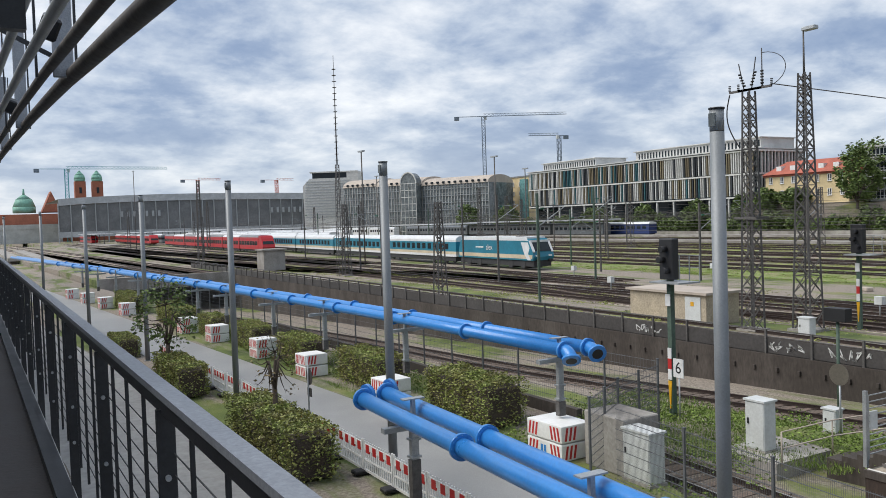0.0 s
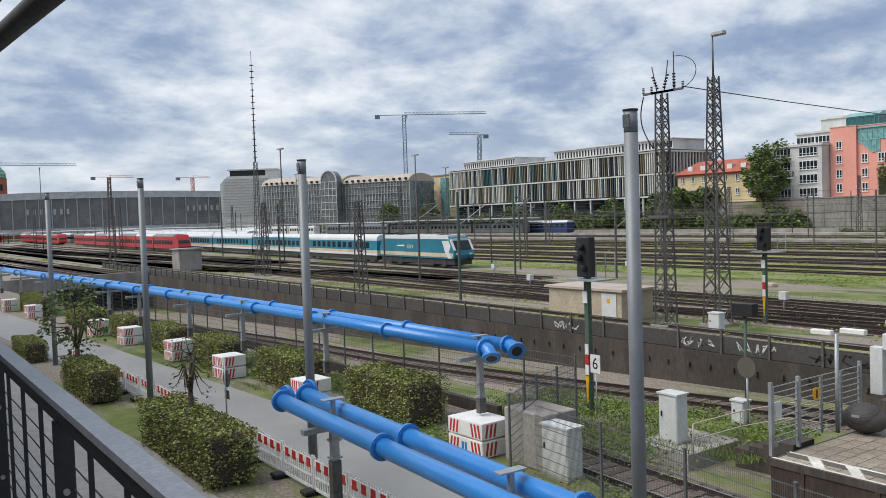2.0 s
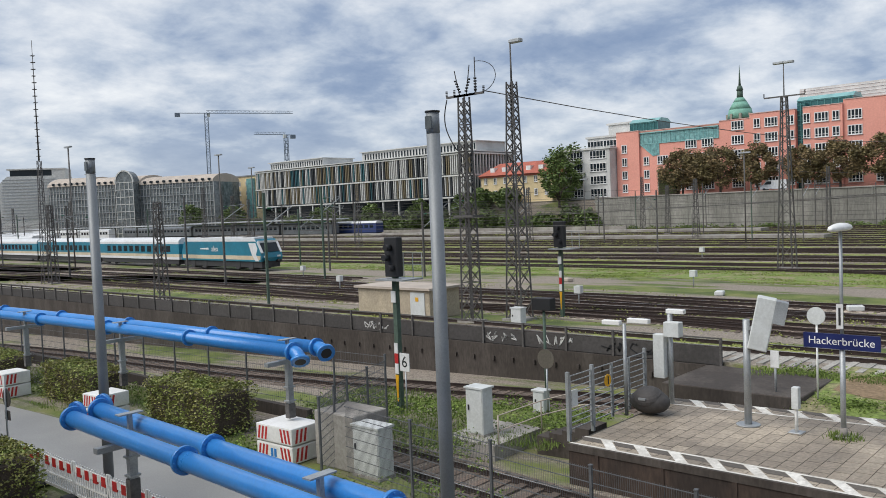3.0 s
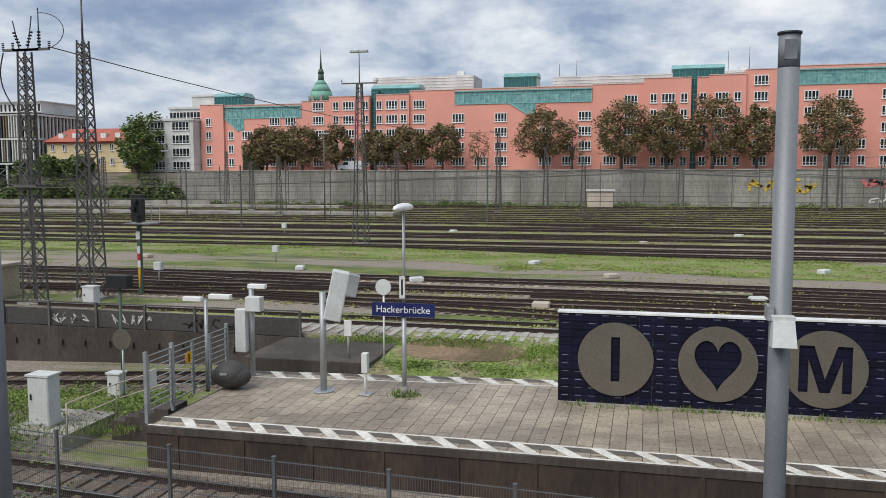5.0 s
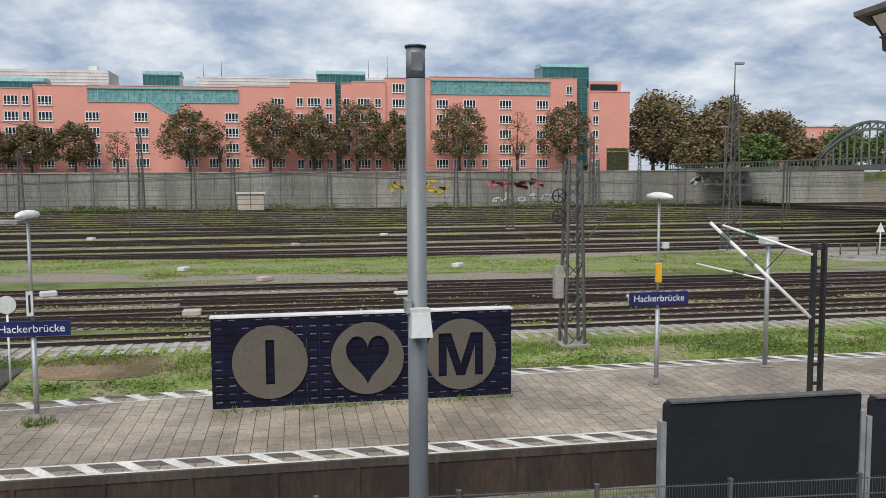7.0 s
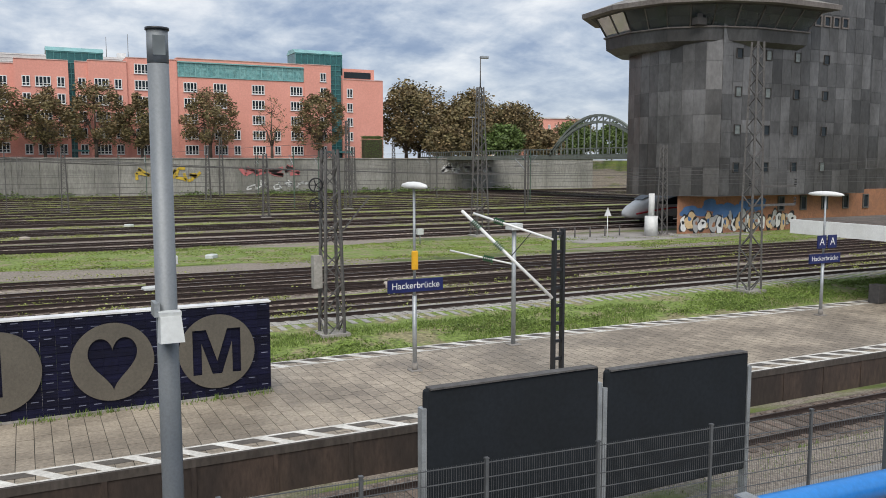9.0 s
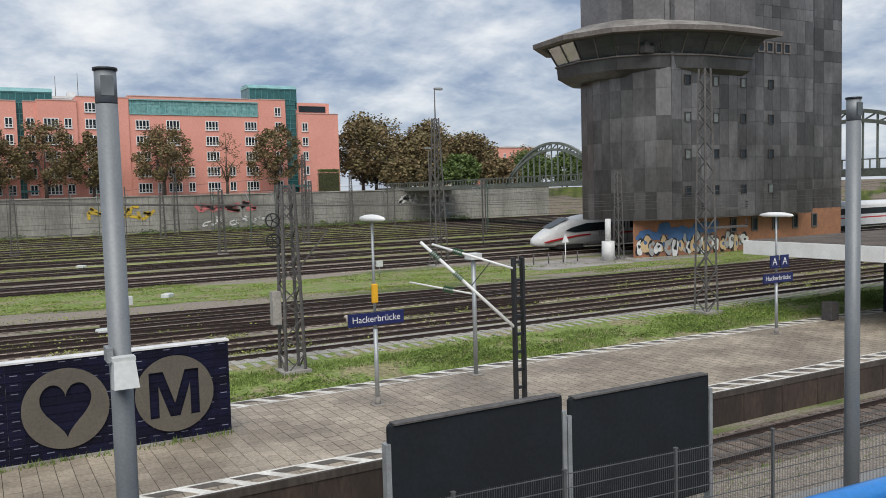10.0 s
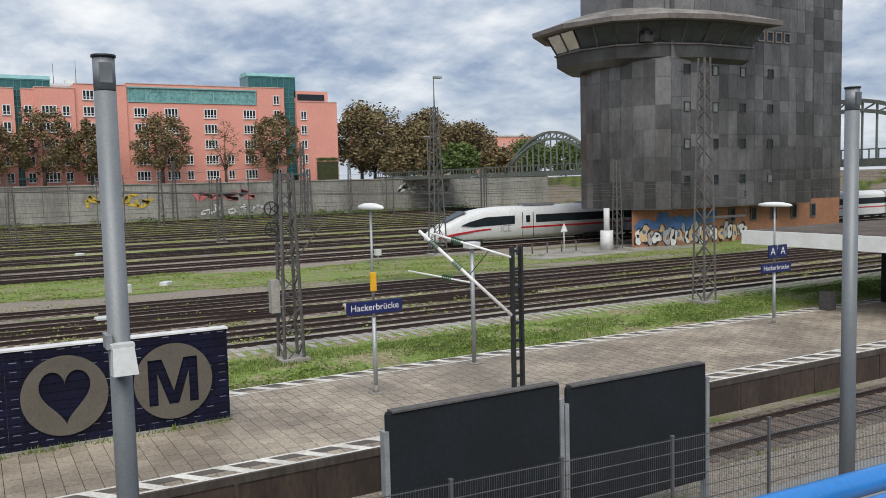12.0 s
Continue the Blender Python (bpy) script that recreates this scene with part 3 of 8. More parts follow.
# ---- retaining wall beside the sunken tracks ----
def build_ramp_wall():
    bm = bmesh.new()
    ys = [13, 20, 30, 40, 55, 75, 100, 130, 200]
    for a, b in zip(ys, ys[1:]):
        vs = [bm.verts.new(p) for p in ((32.75, a, sbahn(a) - 0.3), (33.05, a, sbahn(a) - 0.3), (33.05, a, 0.05), (32.75, a, 0.05), (32.75, b, sbahn(b) - 0.3), (33.05, b, sbahn(b) - 0.3), (33.05, b, 0.05), (32.75, b, 0.05))]
        for f in ((0, 4, 7, 3), (1, 2, 6, 5), (3, 7, 6, 2)):
            bm.faces.new([vs[i] for i in f])
    wall = structure("wall_ramp", bm, "concrete_dark", "stained concrete retaining wall with dark steel panels on top", "wall")
    p = bmesh.new()
    bx(p, (-0.02, 0.06, 0.0), (0.02, 2.44, 0.72))
    bevel(p, 0.008, 1)
    pm = mesh_of("panel", p, "panel_dark")
    q = bmesh.new()
    bx(q, (-0.07, -0.05, -0.45), (0.03, 0.05, 1.16))
    qm = mesh_of("post", q, "mast_steel")
    r = bmesh.new()
    bx(r, (-0.03, 0.0, 1.1), (0.03, 2.5, 1.16))
    bx(r, (-0.015, 0.0, 0.78), (0.015, 2.5, 0.82))
    rm = mesh_of("top_rail", r, "mast_steel")
    b = bmesh.new()
    bx(b, (-0.12, -0.06, -0.3), (0.0, 0.06, -0.1))
    bm_ = mesh_of("bracket", b, "concrete_dark")
    for k in range(52):
        y = 14.2 + 2.5 * k
        piece("post", qm, wall, pose(32.85, y, 0.05))
        piece("panel", pm, wall, pose(32.88, y, 0.08))
        piece("top_rail", rm, wall, pose(32.87, y, 0.05))
        for j in (0.6, 1.8):
            piece("bracket", bm_, wall, pose(32.76, y + j, -0.35 - 0.02 * k))
    return wall


build_ramp_wall()

# low wall and mesh fence between street and sunken tracks
def mesh_fence(name, pts, z0, h, label, step=2.5, gap=0.05, rows=8):
    """A welded mesh fence with posts along points (x, y)."""
    root = thing(name, label, "fence")
    pts = [Vector((x, y, 0)) for x, y in pts]
    dist = 0.0
    for a, b in zip(pts, pts[1:]):
        L = (b - a).length
        d = (b - a) / L
        n = max(1, round(L / step))
        for i in range(n):
            p, q = a + d * L * i / n, a + d * L * (i + 1) / n
            bm = bmesh.new()
            beam(bm, (p.x, p.y, z0), (p.x, p.y, z0 + h + 0.05), 0.06)
            bx(bm, (p.x - 0.04, p.y - 0.04, z0 + h + 0.05), (p.x + 0.04, p.y + 0.04, z0 + h + 0.08))
            part("post", bm, "fence_grey", root)
            bm = bmesh.new()
            for r in range(rows):
                z = z0 + 0.06 + (h - 0.08) * r / (rows - 1)
                beam(bm, (p.x, p.y, z), (q.x, q.y, z), 0.016)
            m = int((q - p).length / gap)
            for k in range(1, m):
                s = p + (q - p) * k / m
                beam(bm, (s.x, s.y, z0 + 0.03), (s.x, s.y, z0 + h + 0.02), 0.005)
            part("mesh_panel", bm, "fence_grey", root)
    return root


mesh_fence("mesh_fence", [(12.2, -21.0), (13.0, -10.0), (13.9, 2.0), (14.4, 9.0), (15.3, 17.5)], STREET + 0.35, 2.05, "galvanised welded mesh fence along the track")

# ---- slim tubular light columns ----
COLUMNS = [(11.5, 10.3, 8.76), (10.62, 21.95, 8.70), (9.9, 35.9, 8.93), (8.9, 51.0, 8.95), (7.84, 68.8, 9.0), (6.4, 91.5, 9.0), (4.3, 124.0, 9.2), (10.8, -1.72, 8.67), (9.76, -14.13, 8.61)]


def light_column(x, y, top, boxed):
    root = thing("light_column", "grey tubular steel light column with a lamp set in its top", "street lamp", "light columns", pose(x, y, STREET))
    h = top - STREET
    bm = bmesh.new()
    rod(bm, (0, 0, 0), (0, 0, h - 0.42), 0.135, 0.125, 24)
    rod(bm, (0, 0, 0), (0, 0, 0.03), 0.2, 0.2, 24)
    part("shaft", bm, "steel", root)
    bm = bmesh.new()
    rod(bm, (0, 0, h - 0.41), (0, 0, h - 0.03), 0.125, 0.125, 24)
    part("lamp_head", bm, "steel", root)
    bm = bmesh.new()
    bx(bm, (-0.132, -0.07, h - 0.33), (-0.10, 0.07, h - 0.1))
    part("lamp_window", bm, "glass_grey", root, "smoky lamp window")
    bm = bmesh.new()
    rod(bm, (0, 0, h - 0.03), (0, 0, h), 0.14, 0.14, 24)
    part("cap", bm, "rail_paint", root, "dark cap")
    if boxed:
        bm = bmesh.new()
        bx(bm, (-0.3, -0.13, 6.05), (-0.13, 0.13, 6.1))
        vs = [(-0.14, -0.12, 6.05), (-0.14, 0.12, 6.05), (-0.16, 0.14, 5.72), (-0.16, -0.14, 5.72), (-0.32, -0.12, 6.05), (-0.32, 0.12, 6.05), (-0.42, 0.14, 5.75), (-0.42, -0.14, 5.75)]
        vs = [bm.verts.new(v) for v in vs]
        for f in ((0, 1, 2, 3), (4, 5, 6, 7), (0, 4, 5, 1), (2, 3, 7, 6), (0, 3, 7, 4), (1, 2, 6, 5)):
            bm.faces.new([vs[i] for i in f])
        part("floodlight", bm, "cab_white", root, "small white floodlight on a bracket")
        bm = bmesh.new()
        bx(bm, (-0.18, 0.1, 6.03), (0.1, 0.17, 6.2))
        part("bracket", bm, "galv", root)
    return root


for i, c in enumerate(COLUMNS):
    light_column(*c, boxed=i == 7)

# ---- crate sign on the platform ----
def text_bm(txt, size, depth=0.0):
    cu = bpy.data.curves.new("txt", "FONT")
    cu.body, cu.size, cu.extrude, cu.align_x, cu.align_y = txt, size, depth, "CENTER", "CENTER"
    ob = bpy.data.objects.new("txt", cu)
    me = bpy.data.meshes.new_from_object(ob)
    bm = bmesh.new()
    bm.from_mesh(me)
    bpy.data.objects.remove(ob)
    bpy.data.curves.remove(cu)
    bpy.data.meshes.remove(me)
    return bm


FACE = Matrix(((0, 0, -1, 0), (-1, 0, 0, 0), (0, 1, 0, 0), (0, 0, 0, 1)))  # local x to -y, local y up, local z towards -x


def disc_with_hole(r, hole, thick):
    """A round plate with a cut-out shape (points round its middle)."""
    n = 72
    outer = [(r * math.cos(2 * math.pi * i / n), r * math.sin(2 * math.pi * i / n)) for i in range(n)]
    bm = bmesh.new()
    loops = []
    for z in (0, thick):
        loops.append([[bm.verts.new((x, y, z)) for x, y in outer], [bm.verts.new((x, y, z)) for x, y in hole]])
    for lo in loops:
        es = []
        for ring in lo:
            for i in range(len(ring)):
                es.append(bm.edges.new((ring[i], ring[(i + 1) % len(ring)])))
        bmesh.ops.triangle_fill(bm, use_beauty=True, use_dissolve=False, edges=es)
    for k in (0, 1):
        a, b = loops[0][k], loops[1][k]
        for i in range(len(a)):
            bm.faces.new((a[i], a[(i + 1) % len(a)], b[(i + 1) % len(b)], b[i]))
    return bm


def heart():
    pts = []
    for i in range(60):
        t = 2 * math.pi * i / 60
        pts.append((0.66 * math.sin(t) ** 3, 0.06 + 0.053 * (13 * math.cos(t) - 5 * math.cos(2 * t) - 2 * math.cos(3 * t) - math.cos(4 * t))))
    return pts


LETTER_I = [(-0.13, -0.68), (0.13, -0.68), (0.13, 0.68), (-0.13, 0.68)]
LETTER_M = [(-0.72, -0.68), (-0.46, -0.68), (-0.46, 0.26), (-0.15, -0.68), (0.13, -0.68), (0.44, 0.26), (0.44, -0.68), (0.70, -0.68), (0.70, 0.68), (0.30, 0.68), (-0.01, -0.28), (-0.32, 0.68), (-0.72, 0.68)]


def crate_sign():
    x, y0, y1, h = 25.32, 2.42, -6.80, 2.84
    root = thing("crate_sign", "wall of blue bottle crates with three round grey cut-out plates", "sign", at=pose(x, y0, 0))
    cols, rows = 23, 11
    cw, ch = (y0 - y1) / cols, (h - 0.1) / rows
    c = bmesh.new()
    bx(c, (0.0, -cw + 0.006, 0.004), (0.3, -0.006, ch - 0.004))
    for zz in (0.16, 0.5, 0.93):
        bx(c, (-0.012, -cw + 0.01, ch * zz - 0.012), (0.0, -0.01, ch * zz + 0.012))
    for yy in (0.03, 0.5, 0.97):
        bx(c, (-0.012, -cw * yy - 0.01, 0.006), (0.0, -cw * yy + 0.01, ch - 0.006))
    cm = mesh_of("crate", c, "crate")
    g = bmesh.new()
    bx(g, (-0.016, -cw * 0.76, ch * 0.74), (0.0, -cw * 0.28, ch * 0.83))
    gm = mesh_of("crate_label", g, "label_dull")
    rnd = random.Random(4)
    for i in range(cols):
        for j in range(rows):
            k = piece("crate", cm, root, pose(0, -i * cw, 0.06 + j * ch))
            dy, dz = -(i + 0.5) * cw, 0.06 + (j + 0.5) * ch
            near = min((dy + 1.57) ** 2, (dy + 4.43) ** 2, (dy + 7.44) ** 2) + (dz - 1.42) ** 2
            if near > 1.0 and rnd.random() < 0.75:
                piece("crate_label", gm, k, pose(0, 0, 0))
    bm = bmesh.new()
    bx(bm, (-0.05, y1 - y0 - 0.03, h - 0.03), (0.36, 0.03, h + 0.02))
    part("cover_strip", bm, "frame_white", root, "white cover strip")
    bm = bmesh.new()
    bx(bm, (-0.06, y1 - y0 - 0.03, 0.0), (0.36, 0.05, 0.06))
    part("plinth", bm, "concrete", root, "concrete plinth")
    for yy, hole in ((-1.57, LETTER_I), (-4.51, heart()), (-7.44, LETTER_M)):
        bm = disc_with_hole(1.12, hole, 0.05)
        part("round_plate", bm, "disc", root, "round grey plate with a cut-out", pose(-0.03, yy - 0.15, 1.44) @ FACE)


crate_sign()

# ---- far retaining wall and street above ----
def build_far_wall():
    bm = bmesh.new()
    for k in range(50):
        a, b = 112 - 5 * k, 112 - 5 * k - 4.94
        bx(bm, (184.4, b, YARD - 0.2), (185.2, a, 7.9))
    wall = structure("wall_far", bm, "wall_grey", "long weathered grey concrete retaining wall with streaks", "wall")
    bm = bmesh.new()
    bx(bm, (184.2, -138, 7.9), (185.4, 112, 8.15))
    part("coping", bm, "concrete", wall)
    return wall


build_far_wall()
lane("street_upper", [(-140, 187, 196), (150, 187, 196)], 7.86, "street", "grey street above the retaining wall")


# ---- windows shared by buildings ----
def window_mesh(w, h, bars, name="window", frame="frame_white", glass="glass_dark", edge=0.13):
    """A window whose face lies at x = 0, looking to -x: frame, casements with a low transom, sill."""
    bm = bmesh.new()
    bx(bm, (-0.03, -w / 2 + 0.02, 0.02), (0.02, w / 2 - 0.02, h - 0.02), 1)
    f = edge
    for a, b in (((-w / 2, 0), (w / 2, f)), ((-w / 2, h - f), (w / 2, h)), ((-w / 2, f), (-w / 2 + f, h - f)), ((w / 2 - f, f), (w / 2, h - f))):
        bx(bm, (-0.12, a[0], a[1]), (0.03, b[0], b[1]), 0)
    for i in range(1, bars):
        y = -w / 2 + w * i / bars
        bx(bm, (-0.11, y - f * 0.55, f), (0.025, y + f * 0.55, h - f), 0)
    if h > 1.6:
        bx(bm, (-0.1, -w / 2 + f, h * 0.27), (0.025, w / 2 - f, h * 0.27 + 0.09), 0)
        bx(bm, (-0.22, -w / 2 - 0.1, -0.1), (0.0, w / 2 + 0.1, -0.003), 0)
    return mesh_of(name, bm, [frame, glass])


# ---- salmon office building ----
PX = 196.0


def salmon_block():
    root = thing("office_building", "long salmon-pink rendered office building with white windows and teal glass bays", "building")
    base = 7.5
    # wall stretches: y from, y to, top, set forward by
    walls = [(111.7, 105.2, 24.9, 0.7), (105.2, 84.0, 24.75, 0.0), (84.0, 76.3, 25.3, 0.0), (76.3, 65.9, 26.2, 0.7), (64.2, 55.85, 26.4, 0.7), (55.85, 44.8, 27.2, 0.0), (44.8, 12.2, 27.3, 0.0), (12.2, 0.8, 27.5, 0.0), (0.8, -9.5, 28.5, 0.8), (-10.8, -13.3, 28.5, 0.3), (-13.3, -21.1, 28.85, 0.8), (-21.1, -31.7, 29.85, 0.3), (-31.7, -61.1, 30.35, 0.0), (-61.1, -67.8, 30.4, 0.3), (-70.8, -81.4, 27.3, 0.3)]
    for a, b, top, fwd in walls:
        bm = bmesh.new()
        bx(bm, (PX - fwd, b, base), (PX + 20, a, top))
        part("wing", bm, "pink", root)
        bm = bmesh.new()
        bx(bm, (PX - fwd - 0.12, b, top), (PX + 20, a, top + 0.16))
        part("parapet", bm, "pink_cap", root, "thin pale roof edge")
    # glazed stair slots between the wings
    for a, b, top in ((65.9, 64.2, 27.6), (-9.5, -10.8, 28.3), (-67.8, -70.8, 31.0)):
        bm = bmesh.new()
        bx(bm, (PX + 0.8, b, base), (PX + 9, a, top))
        slot = part("stair_glazing", bm, "glass_teal_dark", root, "dark teal stair glazing")
        bm = bmesh.new()
        z = base + 1.2
        while z < top:
            bx(bm, (PX + 0.68, b + 0.002, z), (PX + 0.8, a - 0.002, z + 0.14))
            z += 1.15
        bx(bm, (PX + 0.62, (a + b) / 2 - 0.07, base), (PX + 0.8, (a + b) / 2 + 0.07, top))
        part("glazing_bar", bm, "teal", slot)
        bm = bmesh.new()
        bx(bm, (PX - 0.6, b - 2.2, base + 2.0), (PX + 0.7, a + 2.2, base + 2.35))
        part("entrance_canopy", bm, "teal", slot)
    # glazed attic galleries, with the gable slope where one starts
    for a, b, z0, z1, slope in ((105.1, 84.1, 21.45, 24.4, (105.1, 101.4, 18.3)), (44.7, 12.3, 23.8, 26.9, (31.5, 26.8, 20.9)), (-31.9, -61.0, 26.4, 29.7, None)):
        bm = bmesh.new()
        bx(bm, (PX - 0.10, b, z0), (PX - 0.003, a, z1))
        gallery = part("attic_gallery", bm, "glass_teal", root, "teal glazed attic gallery")
        bm = bmesh.new()
        y = b
        k = 0
        while y < a:
            w = 0.09 if k % 4 else 0.26
            bx(bm, (PX - 0.2, y, z0), (PX - 0.09, y + w, z1))
            y += 1.25
            k += 1
        bx(bm, (PX - 0.45, b, z1 - 0.28), (PX - 0.09, a, z1))
        bx(bm, (PX - 0.18, b, z0 - 0.12), (PX - 0.09, a, z0 + 0.05))
        bx(bm, (PX - 0.17, b, z1 - 1.1), (PX - 0.09, a, z1 - 1.02))
        part("glazing_bar", bm, "teal_pale", gallery)
        if slope:
            bm = bmesh.new()
            extrude_x(bm, [(slope[0], z0 - 0.002), (slope[1] - 1.6, z0 - 0.002), (slope[1] - 1.6, slope[2]), (slope[1], slope[2])], PX - 0.09, PX - 0.004)
            wedge = part("sloping_glazing", bm, "glass_teal", gallery)
            bm = bmesh.new()
            beam(bm, (PX - 0.14, slope[0], z0), (PX - 0.14, slope[1], slope[2]), 0.14, 0.3)
            y = slope[0] - 1.0
            while y > slope[1] - 1.5:
                f = min(max((slope[0] - y) / (slope[0] - slope[1]), 0), 1)
                beam(bm, (PX - 0.12, y, z0), (PX - 0.12, y, z0 + (slope[2] - z0) * f), 0.1)
                y -= 1.1
            part("glazing_bar", bm, "teal_pale", wedge)
    # columns of windows: middle, width, casements, lowest sill, storey height, storeys
    lo, hi = (9.2, 3.42), (8.9, 3.52)
    W4, W2, W3 = window_mesh(3.0, 2.15, 4, edge=0.17), window_mesh(1.55, 2.15, 2, edge=0.17), window_mesh(2.2, 2.15, 3, edge=0.17)
    cols = [(109.4, W2, lo, 4), (98.9, W4, lo, 3), (94.0, W2, lo, 2), (91.3, W4, lo, 4), (87.0, W4, lo, 4), (103.5, W2, lo, 3), (79.5, W4, lo, 5), (74.6, W2, lo, 5), (71.3, W4, lo, 5), (66.9, W2, lo, 5), (63.4, W2, lo, 5), (60.2, W4, lo, 5), (57.2, W2, lo, 5), (53.5, W4, lo, 5), (48.6, W2, lo, 1), (43.8, W4, lo, 4), (38.5, W4, lo, 1), (33.5, W4, lo, 4), (23.0, W4, lo, 4), (18.0, W3, lo, 2), (13.9, W4, lo, 4), (8.2, W4, lo, 2), (3.6, W4, lo, 5), (-1.4, W2, hi, 5), (-4.6, W4, hi, 5), (-8.0, W2, hi, 5), (-12.1, W2, hi, 5), (-16.0, W4, hi, 5), (-19.3, W2, hi, 5), (-24.2, W4, hi, 6), (-34.6, W4, hi, 5), (-38.0, W2, hi, 1), (-44.9, W2, hi, 2), (-41.2, W4, hi, 5), (-50.0, W4, hi, 5), (-54.4, W2, hi, 2), (-59.2, W4, hi, 5), (-65.8, W2, hi, 6), (-72.6, W2, hi, 5)]
    for y, me, (z0, st), n in cols:
        fwd = max((f for a, b, t, f in walls if b - 0.1 <= y <= a + 0.1), default=0.0)
        for k in range(n):
            piece("window", me, root, pose(PX - fwd, y, z0 + st * k))
    # teal glass roof lanterns with a pitched top
    for a, b, z0, z1, x in ((108.7, 100.9, 23.5, 28.2, 1.5), (66.5, 54.7, 25.0, 29.3, 3), (33.3, 25.5, 27.4, 31.2, 3), (-5.6, -16.7, 28.0, 31.9, 3), (-59.8, -71.5, 28.5, 34.4, 2)):
        bm = bmesh.new()
        bx(bm, (PX + x, b, z0), (PX + x + 7, a, z1 - 1.0))
        lantern = part("roof_lantern", bm, "glass_teal_dark", root, "teal glass roof lantern")
        bm = bmesh.new()
        prism_pts = [(PX + x - 0.25, z1 - 1.0), (PX + x + 1.6, z1), (PX + x + 5.4, z1), (PX + x + 7.25, z1 - 1.0)]
        ra = [bm.verts.new((xx, a + 0.2, zz)) for xx, zz in prism_pts]
        rb = [bm.verts.new((xx, b - 0.2, zz)) for xx, zz in prism_pts]
        for i in range(4):
            bm.faces.new((ra[i], ra[(i + 1) % 4], rb[(i + 1) % 4], rb[i]))
        bm.faces.new(ra)
        bm.faces.new(rb[::-1])
        part("lantern_roof", bm, "teal_pale", lantern, "pale teal glazed roof")
        bm = bmesh.new()
        y = b
        while y <= a + 0.01:
            bx(bm, (PX + x - 0.1, y - 0.06, z0), (PX + x, y + 0.06, z1 - 1.0))
            y += (a - b) / 8
        bx(bm, (PX + x - 0.12, b, z1 - 1.25), (PX + x, a, z1 - 1.0))
        part("glazing_bar", bm, "teal", lantern)
    # pale ribbed plant storeys set back on the roof
    for a, b, z1 in ((73, 45, 33.5), (24, -11, 32.4), (-17, -27, 32.6), (-71, -88, 27.6)):
        bm = bmesh.new()
        bx(bm, (PX + 24, b, 20), (PX + 36, a, z1))
        plant = part("roof_plant", bm, "pale_wall", root, "pale ribbed set-back upper block")
        bm = bmesh.new()
        z = 26.5
        while z < z1:
            bx(bm, (PX + 23.9, b, z), (PX + 24, a, z + 0.1))
            z += 0.8
        bx(bm, (PX + 26, b + 3, z1), (PX + 28, b + 5, z1 + 1.3))
        part("ribs", bm, "frame_white", plant)
    # thin aerials and roof hatches
    for y, z, h in ((22.5, 32.4, 3.5), (18.0, 32.4, 4.2), (-19.5, 32.6, 5.0), (-24.5, 32.6, 6.0), (-40, 30.3, 0.9), (-47, 30.3, 0.8), (41, 27.3, 1.0)):
        bm = bmesh.new()
        rod(bm, (PX + 26, y, z - 0.1), (PX + 26, y, z + h), 0.09, 0.05, 6)
        part("aerial", bm, "mast_steel", root)
    # terrace storey of the end wing
    bm = bmesh.new()
    bx(bm, (PX + 2, -80.0, 27.3), (PX + 16, -71.2, 30.2))
    part("terrace_storey", bm, "pink", root)
    bm = bmesh.new()
    bx(bm, (PX + 1.85, -79.0, 27.9), (PX + 2, -72.0, 29.4))
    part("terrace_glazing", bm, "glass_dark", root)


defm("pink_cap", (0.66, 0.45, 0.40), 0.7, vary=0.06)
defm("teal_pale", (0.24, 0.47, 0.46), 0.4, metal=0.1, vary=0.08, scale=0.5, fine=5)
defm("glass_teal_dark", (0.025, 0.10, 0.105), 0.12, vary=0.2, scale=0.5, fine=2, bump=0.0, dark=(0.05, 0.16, 0.16), spec=0.4)
salmon_block()


# ---- signal tower ----
def clad_faces(root, p, q, z0, z1, w, hts, mesh_cache):
    """Metal sheets over the upright face from p to q."""
    p, q = Vector((*p, 0)), Vector((*q, 0))
    L = (q - p).length
    n = max(1, round(L / w))
    ww = L / n
    ang = math.degrees(math.atan2(q.y - p.y, q.x - p.x))
    z = z0
    j = 0
    while z < z1 - 0.3:
        h = min(hts[j % len(hts)], z1 - z)
        j += 1
        key = (round(ww, 3), round(h, 3))
        if key not in mesh_cache:
            bm = bmesh.new()
            bx(bm, (0.015, -0.03, 0.015), (ww - 0.015, 0.05, h - 0.015))
            mesh_cache[key] = mesh_of("cladding_sheet", bm, "clad")
        for i in range(n):
            o = p + (q - p) * i / n
            piece("cladding_sheet", mesh_cache[key], root, pose(o.x, o.y, z, 0, 0, ang))
        z += h


